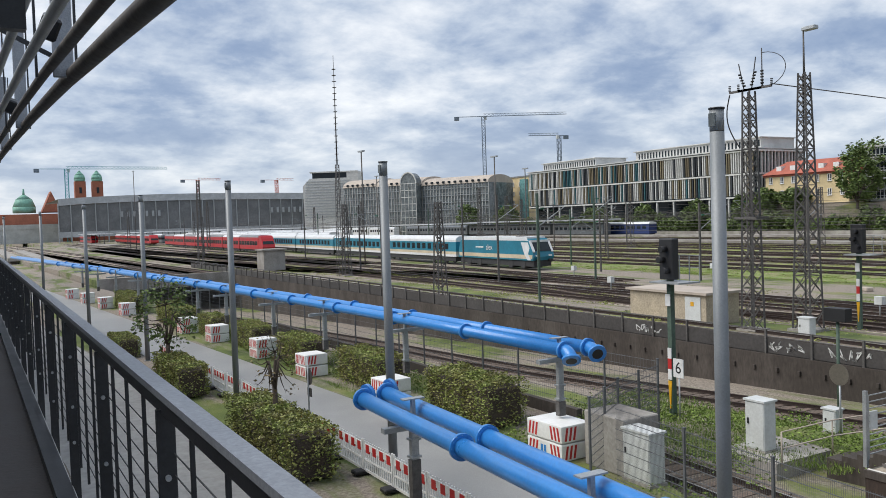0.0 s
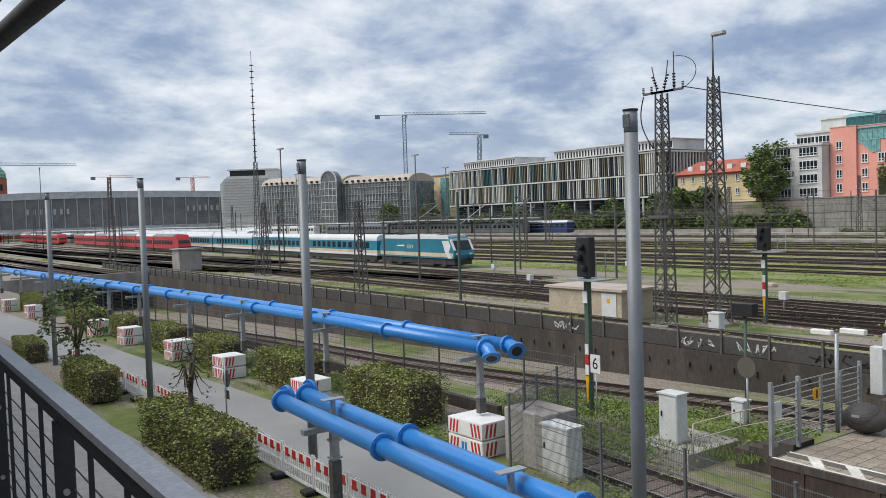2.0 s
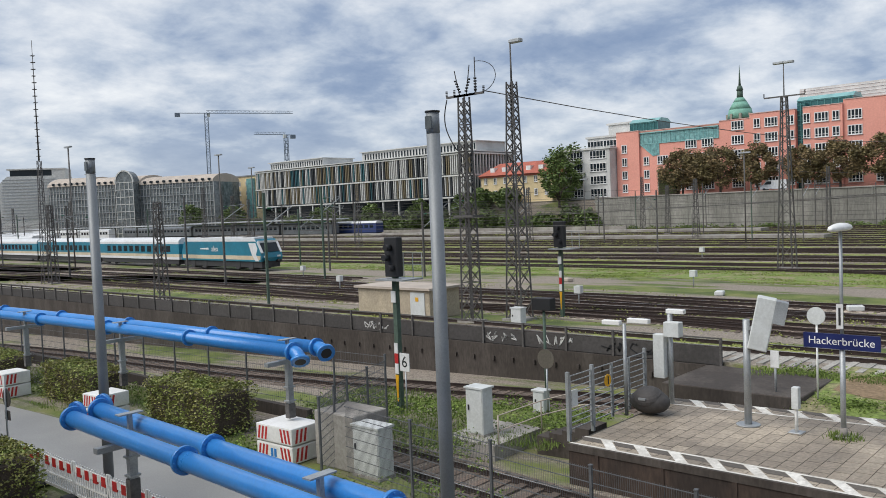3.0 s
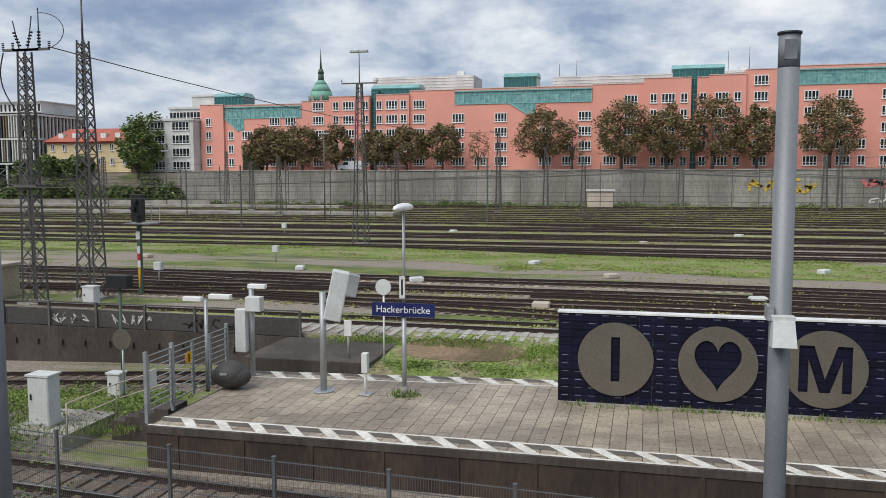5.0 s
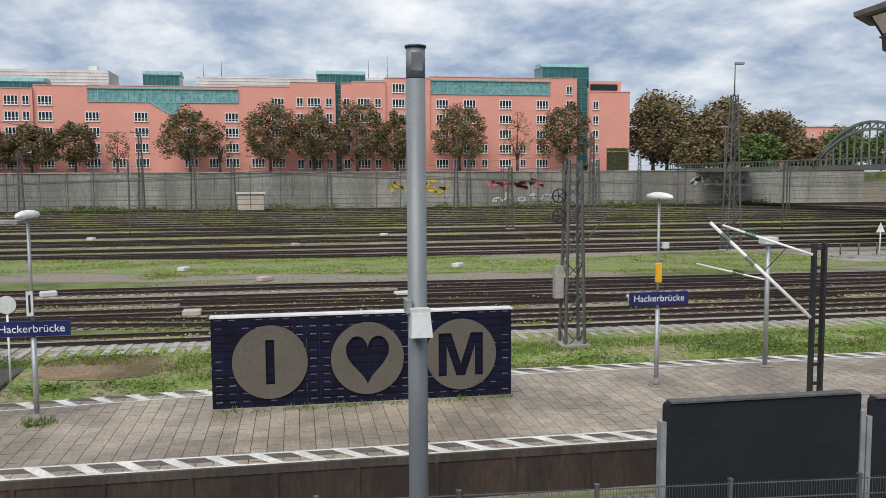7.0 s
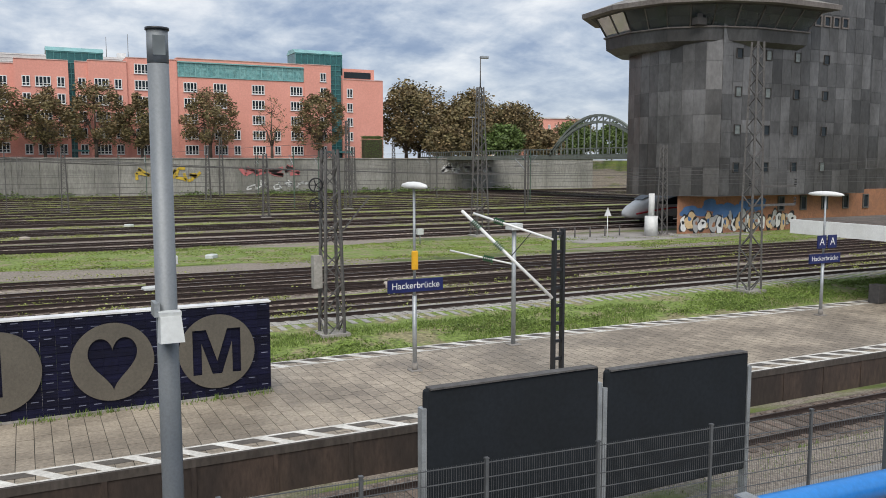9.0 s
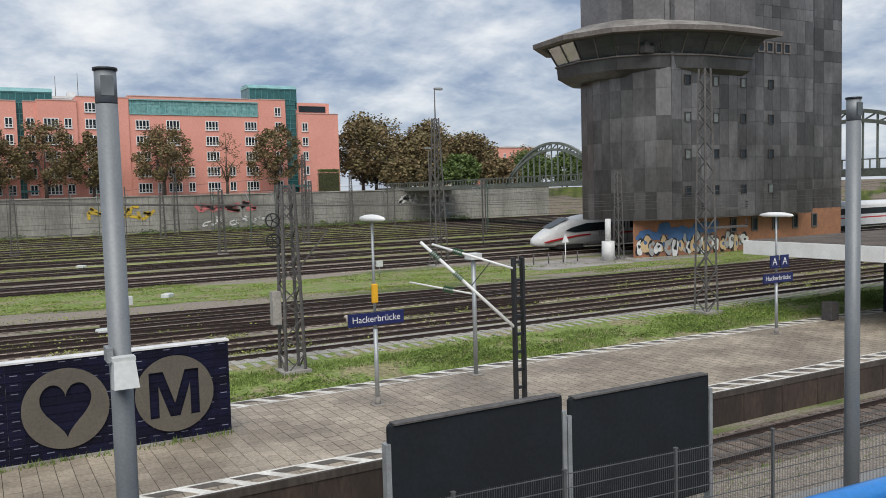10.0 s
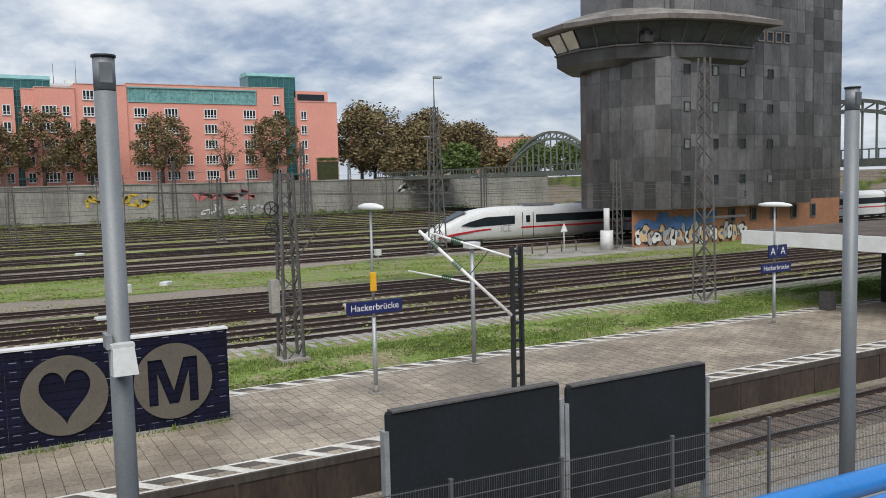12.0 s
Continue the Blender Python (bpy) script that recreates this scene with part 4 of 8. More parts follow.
def tower():
    root = thing("signal_tower", "tall dark metal-clad railway signal tower with a cantilevered glazed control room", "building")
    # brick base
    bm = bmesh.new()
    prism(bm, [(61.3, -55.9), (60.2, -60.5), (60.2, -86), (68, -86), (68, -62)], YARD, 4.2)
    base = part("base", bm, "brick_orange", root, "orange brick base covered in graffiti")
    wm = window_mesh(0.9, 1.5, 1, frame="mast_steel")
    for k in range(5):
        piece("base_window", wm, base, pose(60.19, -68.5 - 3.2 * k, 2.2))
    # main shaft and many-sided bay
    bm = bmesh.new()
    prism(bm, [(58.4, -58.2), (71.3, -58.2), (71.3, -86.6), (60.6, -86.6), (60.6, -78.6), (58.4, -78.6)][::-1], 3.9, 40)
    part("shaft", bm, "clad", root)
    bay = [(58.4, -58.2), (59.2, -57.0), (60.9, -55.7), (63.3, -54.9), (65.8, -54.9), (68.5, -55.6), (71.3, -58.2)]
    bm = bmesh.new()
    prism(bm, bay[::-1], 3.9, 18.3)
    part("bay", bm, "clad", root)
    cache = {}
    for p, q in zip(bay[:5], bay[1:6]):
        clad_faces(root, q, p, 4.0, 18.1, 1.3, (2.6, 2.3), cache)
    clad_faces(root, (58.4, -78.6), (58.4, -58.2), 4.0, 38, 1.28, (2.35, 1.17, 2.35, 1.17), cache)
    clad_faces(root, (60.6, -86.6), (60.6, -78.6), 4.0, 38, 1.6, (2.35, 1.17), cache)
    # small square windows, with dark or paler glass
    wd = window_mesh(0.78, 0.95, 1, frame="panel_dark", edge=0.05)
    wp = window_mesh(0.78, 0.95, 1, frame="panel_dark", glass="glass_pale", edge=0.05)
    for r in range(4):
        for k, y in enumerate((-60.24, -64.03, -67.92, -71.98)):
            piece("window", wp if (r * 3 + k * 2) % 5 in (1, 3) else wd, root, pose(58.355, y, 6.15 + 3.52 * r))
    we = window_mesh(1.0, 1.1, 1, frame="clad_rim", edge=0.14)
    for k in range(4):
        piece("window", we, root, pose(58.355, -70.5 - 1.3 * k, 20.35))
    for r in range(6):
        piece("window", wd, root, pose(60.555, -79.4, 6.2 + 3.52 * r))
    # control room: skirt, sill, slanting glazing, weathered roof that slopes up to the shaft
    def poly(o):
        ring = [(57.6, -68.2, -1, -0.55), (57.6, -61.5, -1, 0.1), (58.8, -57.2, -0.9, 0.45), (61.4, -54.2, -0.65, 0.75), (65.0, -52.9, -0.2, 1.0), (69.2, -53.2, 0.3, 0.95), (71.5, -56.0, 0.9, 0.3), (71.5, -68.2, 0.5, -0.5)]
        return [(x + o * a, y + o * b) for x, y, a, b in ring]

    def band(o0, z0, o1, z1, closed=True):
        bm = bmesh.new()
        a = [bm.verts.new((x, y, z0)) for x, y in poly(o0)]
        b = [bm.verts.new((x, y, z1)) for x, y in poly(o1)]
        for i in range(len(a)):
            bm.faces.new((a[i], a[(i + 1) % len(a)], b[(i + 1) % len(b)], b[i]))
        if closed:
            bm.faces.new(a[::-1])
            bm.faces.new(b)
        return bm

    part("control_room_floor", band(-1.0, 17.7, -0.05, 18.25), "clad", root, "dark slanting underside of the control room")
    part("control_room_skirt", band(0.0, 18.25, 0.1, 19.4), "clad", root, "dark metal skirt of the control room")
    part("sill", band(0.32, 19.4, 0.32, 19.52), "clad_rim", root)
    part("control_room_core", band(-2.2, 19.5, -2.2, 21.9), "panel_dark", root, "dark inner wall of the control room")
    lo, hi = poly(0.0), poly(1.15)
    for i in range(6):
        a, b, c, d = lo[i], lo[i + 1], hi[i + 1], hi[i]
        bm = bmesh.new()
        bm.faces.new([bm.verts.new(v) for v in ((*a, 19.52), (*b, 19.52), (*c, 21.35), (*d, 21.35))])
        pane = part("pane", bm, "glass_room", root, "slanting dark glass")
        pane.visible_shadow = False
        n = 3 if i in (0, 5) else 2
        for k in range(n + 1):
            f = k / n
            p = Vector((*a, 19.52)).lerp(Vector((*b, 19.52)), f)
            q = Vector((*d, 21.35)).lerp(Vector((*c, 21.35)), f)
            bm = bmesh.new()
            beam(bm, p + Vector((-0.05, 0.05, 0)), q + Vector((-0.05, 0.05, 0)), 0.1)
            part("mullion", bm, "clad_rim", root)
    for k in range(7):
        bm = bmesh.new()
        x, y = 58.6 + 0.25 * (k % 3), -66.5 + 1.7 * k
        bx(bm, (x, y, 19.52), (x + 0.7, y + 1.1, 20.15))
        bx(bm, (x + 0.2, y + 0.3, 20.15), (x + 0.3, y + 0.9, 20.55))
        part("desk", bm, "panel_dark", root, "dark control desk behind the glass")
    # soffit's dark colour holds the shade below the overhanging roof
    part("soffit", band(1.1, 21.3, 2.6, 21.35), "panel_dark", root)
    part("roof_rim", band(2.6, 21.32, 2.65, 21.75), "clad_rim", root, "weathered metal roof rim")
    part("roof_slope", band(2.6, 21.75, -1.2, 23.1), "roof_weathered", root, "pale weathered sloping metal roof")
    bm = bmesh.new()
    prism(bm, [(57.7, -68.9), (57.7, -60.5), (58.8, -57.8), (61.2, -56.2), (64, -55.4), (68.6, -55.8), (71.2, -59.0), (71.2, -68.9)][::-1], 22.4, 42)
    part("upper_bay", bm, "clad_pale", root, "paler upper shaft")
    up = [(57.68, -68.9), (57.68, -60.5), (58.75, -57.75), (61.2, -56.15), (64, -55.55)]
    for p, q in zip(up, up[1:]):
        L = math.hypot(q[0] - p[0], q[1] - p[1])
        m = max(1, round(L / 2.2))
        ang = math.degrees(math.atan2(q[1] - p[1], q[0] - p[0]))
        sb = bmesh.new()
        bx(sb, (0.015, 0.0, 0.015), (L / m - 0.015, 0.04, 3.2))
        sm = mesh_of("cladding_sheet", sb, "clad_pale")
        for k in range(m):
            for r in range(5):
                piece("cladding_sheet", sm, root, pose(p[0] + (q[0] - p[0]) * k / m, p[1] + (q[1] - p[1]) * k / m, 22.55 + 3.23 * r, 0, 0, ang))
    return root


tower()


# ---- trains ----
def car(parent, L, w, h, z0, body, mats, y0, windows, roof="train_white", name="car", skirt="train_dark"):
    """A straight car from y0 to y0 + L about x = 0: (z from, z to, material) bands."""
    bm = bmesh.new()
    hw = w / 2
    prof = []
    for (a, b, mi) in body:
        prof.append((a, b, mi))
    for a, b, mi in prof:
        bx(bm, (-hw, y0 + 0.15, z0 + a), (hw, y0 + L - 0.15, z0 + b), mi)
    root = part(name, bm, mats, parent)
    bm = bmesh.new()
    top = body[-1][1]
    pts = [(-hw, top), (-hw + 0.12, top + 0.25), (-hw + 0.5, top + 0.5), (0, top + 0.6), (hw - 0.5, top + 0.5), (hw - 0.12, top + 0.25), (hw, top)]
    a = [bm.verts.new((x, y0 + 0.15, z0 + z)) for x, z in pts]
    b = [bm.verts.new((x, y0 + L - 0.15, z0 + z)) for x, z in pts]
    for i in range(len(pts) - 1):
        bm.faces.new((a[i], a[i + 1], b[i + 1], b[i]))
    bm.faces.new(a)
    bm.faces.new(b[::-1])
    part("roof", bm, roof, root)
    bm = bmesh.new()
    bx(bm, (-hw + 0.15, y0 + 0.6, z0 + 0.35), (hw - 0.15, y0 + L - 0.6, z0 + body[0][0]))
    part("underframe", bm, skirt, root)
    for yy in (3.2, L - 3.2):
        bm = bmesh.new()
        bx(bm, (-1.1, y0 + yy - 1.6, z0 + 0.3), (1.1, y0 + yy + 1.6, z0 + 0.75))
        for s in (-1.25, 1.25):
            for x in (-0.75, 0.75):
                rod(bm, (x - 0.07, y0 + yy + s, z0 + 0.46), (x + 0.07, y0 + yy + s, z0 + 0.46), 0.46, n=18)
        part("bogie", bm, "train_dark", root)
    for (yy, zz, ww, hh) in windows:
        bm = bmesh.new()
        bx(bm, (-hw - 0.012, y0 + yy - ww / 2, z0 + zz), (-hw + 0.02, y0 + yy + ww / 2, z0 + zz + hh))
        part("window", bm, "glass_dark", root)
    return root


def lead(x, y, dx):
    return pose(x, y, RAIL, 0, 0, -math.degrees(math.atan(dx)))


def alex_train():
    root = thing("passenger_train", "blue, white and cream passenger train with an electric locomotive", "train", at=lead(61.6, 83.0, 0.055))
    # locomotive
    bm = bmesh.new()
    prof = [(0.0, 1.05), (-0.25, 1.5), (-0.1, 2.1), (0.75, 3.35), (1.3, 3.75), (18.2, 3.75), (18.8, 3.35), (19.4, 2.1), (19.5, 1.05)]
    a = [bm.verts.new((-1.49, y, z)) for y, z in prof]
    b = [bm.verts.new((1.49, y, z)) for y, z in prof]
    n = len(prof)
    for i in range(n):
        bm.faces.new((a[i], a[(i + 1) % n], b[(i + 1) % n], b[i])).material_index = 0
    bm.faces.new(a)
    bm.faces.new(b[::-1])
    loco = part("locomotive", bm, "train_blue", root, "blue electric locomotive with a white cab")
    for nm, m, polys in (("cream_band", "train_cream", [[(0.1, 1.25), (19.2, 1.25), (19.2, 1.75), (0.0, 1.75)]]),
                         ("white_swoosh", "train_white", [[(1.0, 3.3), (2.6, 3.3), (1.9, 1.9), (1.2, 1.1), (0.4, 1.1), (1.0, 1.9), (0.6, 2.6)]]),
                         ("side_window", "glass_dark", [[(0.95, 2.25), (2.0, 2.25), (2.0, 2.95), (1.2, 2.95)]]),
                         ("roof_strip", "train_white", [[(0.9, 3.5), (18.5, 3.5), (18.2, 3.78), (1.3, 3.78)]])):
        for k, pl in enumerate(polys):
            bm = bmesh.new()
            extrude_x(bm, pl, -1.50 - 0.004 * len(nm) / 4, -1.45)
            part(nm, bm, m, loco)
    bm = bmesh.new()
    bx(bm, (-1.35, 1.4, 3.75), (1.35, 18.0, 3.98))
    part("roof", bm, "train_white", loco)
    bm = bmesh.new()
    vs = [bm.verts.new(v) for v in ((-1.2, -0.12, 2.2), (1.2, -0.12, 2.2), (1.2, 0.62, 3.3), (-1.2, 0.62, 3.3))]
    bm.faces.new(vs)
    part("windscreen", bm, "glass_dark", loco)
    bm = bmesh.new()
    for x in (-1.34, 1.34):
        beam(bm, (x, -0.16, 2.1), (x, 0.74, 3.42), 0.3, 0.12)
    beam(bm, (-1.34, 0.74, 3.4), (1.34, 0.74, 3.4), 0.14, 0.34)
    part("cab_frame", bm, "train_white", loco, "white cab surround")
    for x in (-0.95, 0.95):
        bm = bmesh.new()
        bx(bm, (x - 0.22, -0.3, 1.55), (x + 0.22, -0.1, 1.75))
        part("headlight", bm, "frame_white", loco)
    bm = bmesh.new()
    bx(bm, (-1.3, 0.1, 0.3), (1.3, 19.2, 1.06))
    part("underframe", bm, "train_dark", loco)
    for yy in (4.0, 15.2):
        bm = bmesh.new()
        for s in (-1.5, 1.5):
            for x in (-0.75, 0.75):
                rod(bm, (x - 0.6, yy + s, 0.6), (x + 0.6, yy + s, 0.6), 0.6, n=18)
        part("bogie", bm, "train_dark", loco)
    for x in (-0.9, 0.9):
        bm = bmesh.new()
        rod(bm, (x, -0.6, 1.05), (x, 0.0, 1.05), 0.2, n=14)
        part("buffer", bm, "black", loco)
    bm = bmesh.new()
    for yy in (4.5, 15.0):
        for s in (-0.5, 0.5):
            beam(bm, (s, yy - 0.9, 4.0), (s, yy + 0.9, 4.25), 0.05)
        bx(bm, (-0.8, yy - 0.4, 3.95), (0.8, yy + 0.4, 4.05))
        beam(bm, (-0.9, yy + 0.9, 4.3), (0.9, yy + 0.9, 4.3), 0.06)
    part("pantograph", bm, "mast_steel", loco)
    t = text_bm("alex", 1.05)
    part("lettering", t, "frame_white", loco, "white lettering", pose(-1.525, 10.6, 2.55) @ FACE)
    bm = bmesh.new()
    extrude_x(bm, [(12.2, 2.45), (14.3, 2.5), (14.3, 2.62), (12.2, 2.7)], -1.53, -1.5)
    part("emblem", bm, "frame_white", loco)
    # coaches
    y = 20.2
    for k in range(5):
        win = [(3.2 + 1.95 * i, 2.05, 1.2, 0.85) for i in range(11)]
        bl = "train_blue"
        car(root, 26.4, 2.9, 4.0, 0, [(1.0, 1.35, 1), (1.35, 1.75, 2), (1.75, 3.15, 0), (3.15, 3.45, 1 if k != 1 else 0)], [bl, "train_white", "train_cream"], y, win, name="coach")
        y += 26.8
    return root


alex_train()


def red_unit(x, y, dx, cars, label, group="red trains"):
    root = thing("regional_train", label, "train", group, lead(x, y, dx))
    bm = bmesh.new()
    prof = [(0.0, 0.8), (-0.3, 1.3), (0.0, 2.0), (0.9, 3.3), (1.6, 3.9), (3.2, 4.05), (3.2, 0.8)]
    a = [bm.verts.new((-1.45, yy, z)) for yy, z in prof]
    b = [bm.verts.new((1.45, yy, z)) for yy, z in prof]
    for i in range(len(prof)):
        bm.faces.new((a[i], a[(i + 1) % 7], b[(i + 1) % 7], b[i]))
    bm.faces.new(a)
    bm.faces.new(b[::-1])
    nose = part("nose", bm, "train_red", root)
    bm = bmesh.new()
    bm.faces.new([bm.verts.new(v) for v in ((-1.3, -0.03, 2.0), (1.3, -0.03, 2.0), (1.2, 0.85, 3.2), (-1.2, 0.85, 3.2))])
    part("windscreen", bm, "glass_dark", nose)
    yy = 3.2
    for k in range(cars):
        win = [(2.2 + 2.4 * i, 1.75, 2.1, 0.95) for i in range(7)]
        car(root, 17.8, 2.9, 4.3, 0, [(0.75, 1.2, 0), (1.2, 3.6, 0)], ["train_red"], yy, win, roof="train_white" if k % 2 else "roof_grey", name="coach")
        yy += 18
    return root


red_unit(60.8, 188.0, 0.03, 7, "red electric regional train standing on a yard track")
red_unit(63.0, 335.0, 0.03, 6, "red regional train standing far off in the station throat")
red_unit(52.0, 420.0, 0.02, 3, "red regional train standing far off near the station hall")
red_unit(92.0, 240.0, 0.03, 6, "red train with pale roof standing behind others")
for x, y, n, m, lab in ((80.2, 195, 7, "train_white", "pale grey coaches with white roofs standing behind the blue train"), (87.0, 225, 7, "train_red", "red double-deck coaches with pale roofs"), (99.2, 230, 6, "train_white", "white express train with a dark window band"), (104.0, 250, 6, "train_white", "white coaches standing in the station throat"), (70.0, 350, 4, "roof_grey", "grey coaches standing behind a red locomotive"), (112.5, 270, 5, "train_red", "red coaches standing far off")):
    root = thing("parked_train", lab, "train", "parked trains", lead(x, y, 0.03))
    for k in range(n):
        car(root, 25.4, 2.9, 4.3, 0, [(0.7, 1.9, 0), (1.9, 2.8, 1), (2.8, 3.6, 0)], [m, "glass_dark"], 26 * k, [], name="coach")

# high-speed train that moves in behind the tower
def ice_train():
    root = thing("high_speed_train", "white high-speed train with a red stripe and black window band", "train", at=pose(75.0, -60, RAIL))
    bm = bmesh.new()
    # nose sections: y from the tip backwards, half width, floor, roof
    secs = [(0.0, 0.10, 0.85, 1.05), (-0.25, 0.55, 0.60, 1.40), (-0.9, 0.95, 0.45, 1.80), (-2.0, 1.22, 0.4, 2.35), (-3.4, 1.38, 0.4, 3.0), (-5.0, 1.45, 0.4, 3.5), (-6.8, 1.475, 0.4, 3.78), (-8.6, 1.475, 0.4, 3.88), (-25.5, 1.475, 0.4, 3.88)]
    def ring(y, w, lo, hi):
        out = []
        m = (lo + hi) / 2
        hh = hi - lo
        for fx, fz in ((0.7, 0.0), (0.97, 0.12), (1.0, 0.4), (0.97, 0.62), (0.88, 0.8), (0.66, 0.94), (0.35, 0.99), (0, 1.0)):
            out.append((w * fx, lo + hh * fz))
        full = [(-x, z) for x, z in out] + [(x, z) for x, z in out[-2::-1]]
        return [bm.verts.new((x, y, z)) for x, z in full]
    rings = [ring(*s) for s in secs]
    for a, b in zip(rings, rings[1:]):
        for i in range(len(a) - 1):
            bm.faces.new((a[i], a[i + 1], b[i + 1], b[i])).smooth = True
        bm.faces.new((a[-1], a[0], b[0], b[-1]))
    bm.faces.new(rings[0])
    bm.faces.new(rings[-1][::-1])
    head = part("power_car", bm, "train_white", root, "streamlined white end car")

    def strip(y0, y1, z0, z1, m, x=-1.482, nm="stripe", parent=head):
        b = bmesh.new()
        bx(b, (x, y1, z0), (x + 0.06, y0, z1))
        part(nm, b, m, parent)
    bm = bmesh.new()
    extrude_x(bm, [(-3.6, 2.1), (-4.6, 2.45), (-6.6, 2.85), (-10.2, 2.9), (-10.2, 2.0), (-5.0, 1.9)], -1.5, -1.40)
    part("side_glass", bm, "glass_dark", head, "black glass band")
    bm = bmesh.new()
    vs = [bm.verts.new(v) for v in ((-0.75, -2.05, 2.5), (0.75, -2.05, 2.5), (0.95, -4.6, 3.52), (-0.95, -4.6, 3.52))]
    bm.faces.new(vs)
    part("windscreen", bm, "glass_dark", head)
    strip(-13.0, -25.3, 2.05, 2.9, "glass_dark", nm="window_band")
    strip(-11.0, -25.3, 1.5, 1.68, "train_red")
    bm = bmesh.new()
    extrude_x(bm, [(-0.9, 1.0), (-3.0, 1.35), (-5.6, 1.6), (-7.2, 1.66), (-7.2, 1.5), (-5.6, 1.42), (-3.0, 1.15), (-0.9, 0.88)], -1.49, -1.2)
    part("stripe", bm, "train_red", head)
    t = text_bm("ICE", 0.95)
    part("lettering", t, "galv", head, "grey lettering", pose(-1.5, -9.0, 1.55) @ FACE)
    for y in (-11.2, -12.6):
        strip(y, y - 0.05, 0.6, 3.2, "train_dark", nm="door_joint")
    strip(-11.7, -12.2, 2.1, 2.85, "glass_dark", x=-1.484, nm="door_window")
    for yy in (-4.5, -21.5):
        bm = bmesh.new()
        bx(bm, (-1.2, yy - 1.8, 0.12), (1.2, yy + 1.8, 0.55))
        for s in (-1.25, 1.25):
            for x in (-0.75, 0.75):
                rod(bm, (x - 0.07, yy + s, 0.46), (x + 0.07, yy + s, 0.46), 0.46, n=18)
        part("bogie", bm, "train_dark", head)
    bm = bmesh.new()
    for y in (-14.0, -22.0):
        bx(bm, (-0.7, y - 2, 3.85), (0.7, y + 2, 4.05))
    part("roof_box", bm, "roof_grey", head)
    y = -26.0
    for k in range(7):
        cr = car(root, 24.4, 2.95, 3.9, 0, [(0.55, 1.5, 0), (1.5, 1.68, 1), (1.68, 2.05, 0), (2.05, 2.9, 2), (2.9, 3.3, 0)], ["train_white", "train_red", "glass_dark"], y - 24.4, [], name="coach")
        y -= 24.8
    return root


ice = ice_train()

# ---- paving slabs of the platform ----
defm("slab_far", (0.385, 0.325, 0.25), 0.6, vary=0.18, scale=0.35, fine=10, dark=(0.225, 0.188, 0.145), island=0.13, amount=0.9)


def pave():
    s = 0.5
    bm = bmesh.new()
    bx(bm, (0.009, 0.009, -0.05), (s - 0.009, s * 0.84 - 0.009, 0.0))
    me = mesh_of("slab", bm, "slab")
    verts, faces = [], []
    count = 0
    j = 0
    y = 13.3 - s * 0.84
    while y > -100:
        x = NEAR + 0.05 - (s / 2 if j % 2 else 0)
        f = far_edge(y)
        while x < f - 0.05:
            a, b = max(x, NEAR + 0.05), min(x + s, f - 0.03)
            if b - a > 0.1:
                if count < 300 and -9 < y < 6.5 and b - a > s - 0.01 and x < 25.5 and x > NEAR + 0.8:
                    piece("slab", me, platform, pose(x, y, -0.002 + 0.002 * math.sin(x * 7 + y * 3)))
                    count += 1
                else:
                    k = len(verts)
                    z = -0.002 + 0.002 * math.sin(x * 7 + y * 3)
                    verts += [(a + 0.009, y + 0.009, z), (b - 0.009, y + 0.009, z), (b - 0.009, y + s * 0.84 - 0.009, z), (a + 0.009, y + s * 0.84 - 0.009, z)]
                    faces.append((k, k + 1, k + 2, k + 3))
            x += s
        y -= s * 0.84
        j += 1
    stuff("slabs", verts, faces, "slab_far", "weathered greyish brown paving slabs", "", platform)


# ---- plants ----
def clump_mesh(rnd, pts, size, squash=1.0):
    """Small two-triangle leaves at the points."""
    verts, faces = [], []
    for p in pts:
        a, b = rnd.random() * 6.283, rnd.random() * 6.283
        u = Vector((math.cos(a), math.sin(a), rnd.uniform(-0.6, 0.6))).normalized()
        v = u.cross(Vector((math.cos(b), math.sin(b), rnd.uniform(-1, 1)))).normalized()
        s = size * rnd.uniform(0.6, 1.4)
        k = len(verts)
        p = Vector(p)
        verts += [p - u * s, p + v * s * 0.55, p + u * s, p - v * s * 0.55]
        faces.append((k, k + 1, k + 2, k + 3))
    return verts, faces


def leaves(name, verts, faces, material, parent, label=""):
    me = bpy.data.meshes.new(name)
    me.from_pydata([tuple(v) for v in verts], [], faces)
    me.materials.append(M[material])
    ob = new(name, me)
    ob.parent = parent
    return tagged(ob, label)


def hedge(x, y, w, L, h, seed, z=STREET, material="leaf_hedge", label="clipped green hedge with reddish autumn tips beside the road", rz=0.0):
    rnd = random.Random(seed)
    root = thing("hedge", label, "hedge", "roadside hedges", pose(x, y, z, 0, 0, rz))
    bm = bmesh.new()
    # added box in dark bark colour stands for the shade between the leaves
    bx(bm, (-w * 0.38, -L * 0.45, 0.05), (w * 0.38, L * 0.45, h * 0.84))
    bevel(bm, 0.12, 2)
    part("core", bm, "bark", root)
    pts = []
    for _ in range(int(1150 * (w * L + h * L + w * h) / 2.2)):
        f = rnd.random()
        a, b = rnd.uniform(-1, 1), rnd.uniform(-1, 1)
        if f < 0.45:
            p = (math.copysign(1, rnd.random() - 0.5), a, b)
        elif f < 0.85:
            p = (a, b, 1)
        else:
            p = (a, math.copysign(1, rnd.random() - 0.5), b)
        k = 0.90 + 0.12 * noise.noise(Vector((p[0] * w + seed, p[1] * L * 0.7, p[2] * h)) * 1.2) + rnd.uniform(-0.07, 0.08)
        pts.append((p[0] * w / 2 * k, p[1] * L / 2 * min(k, 1.05), h / 2 + p[2] * h / 2 * k))
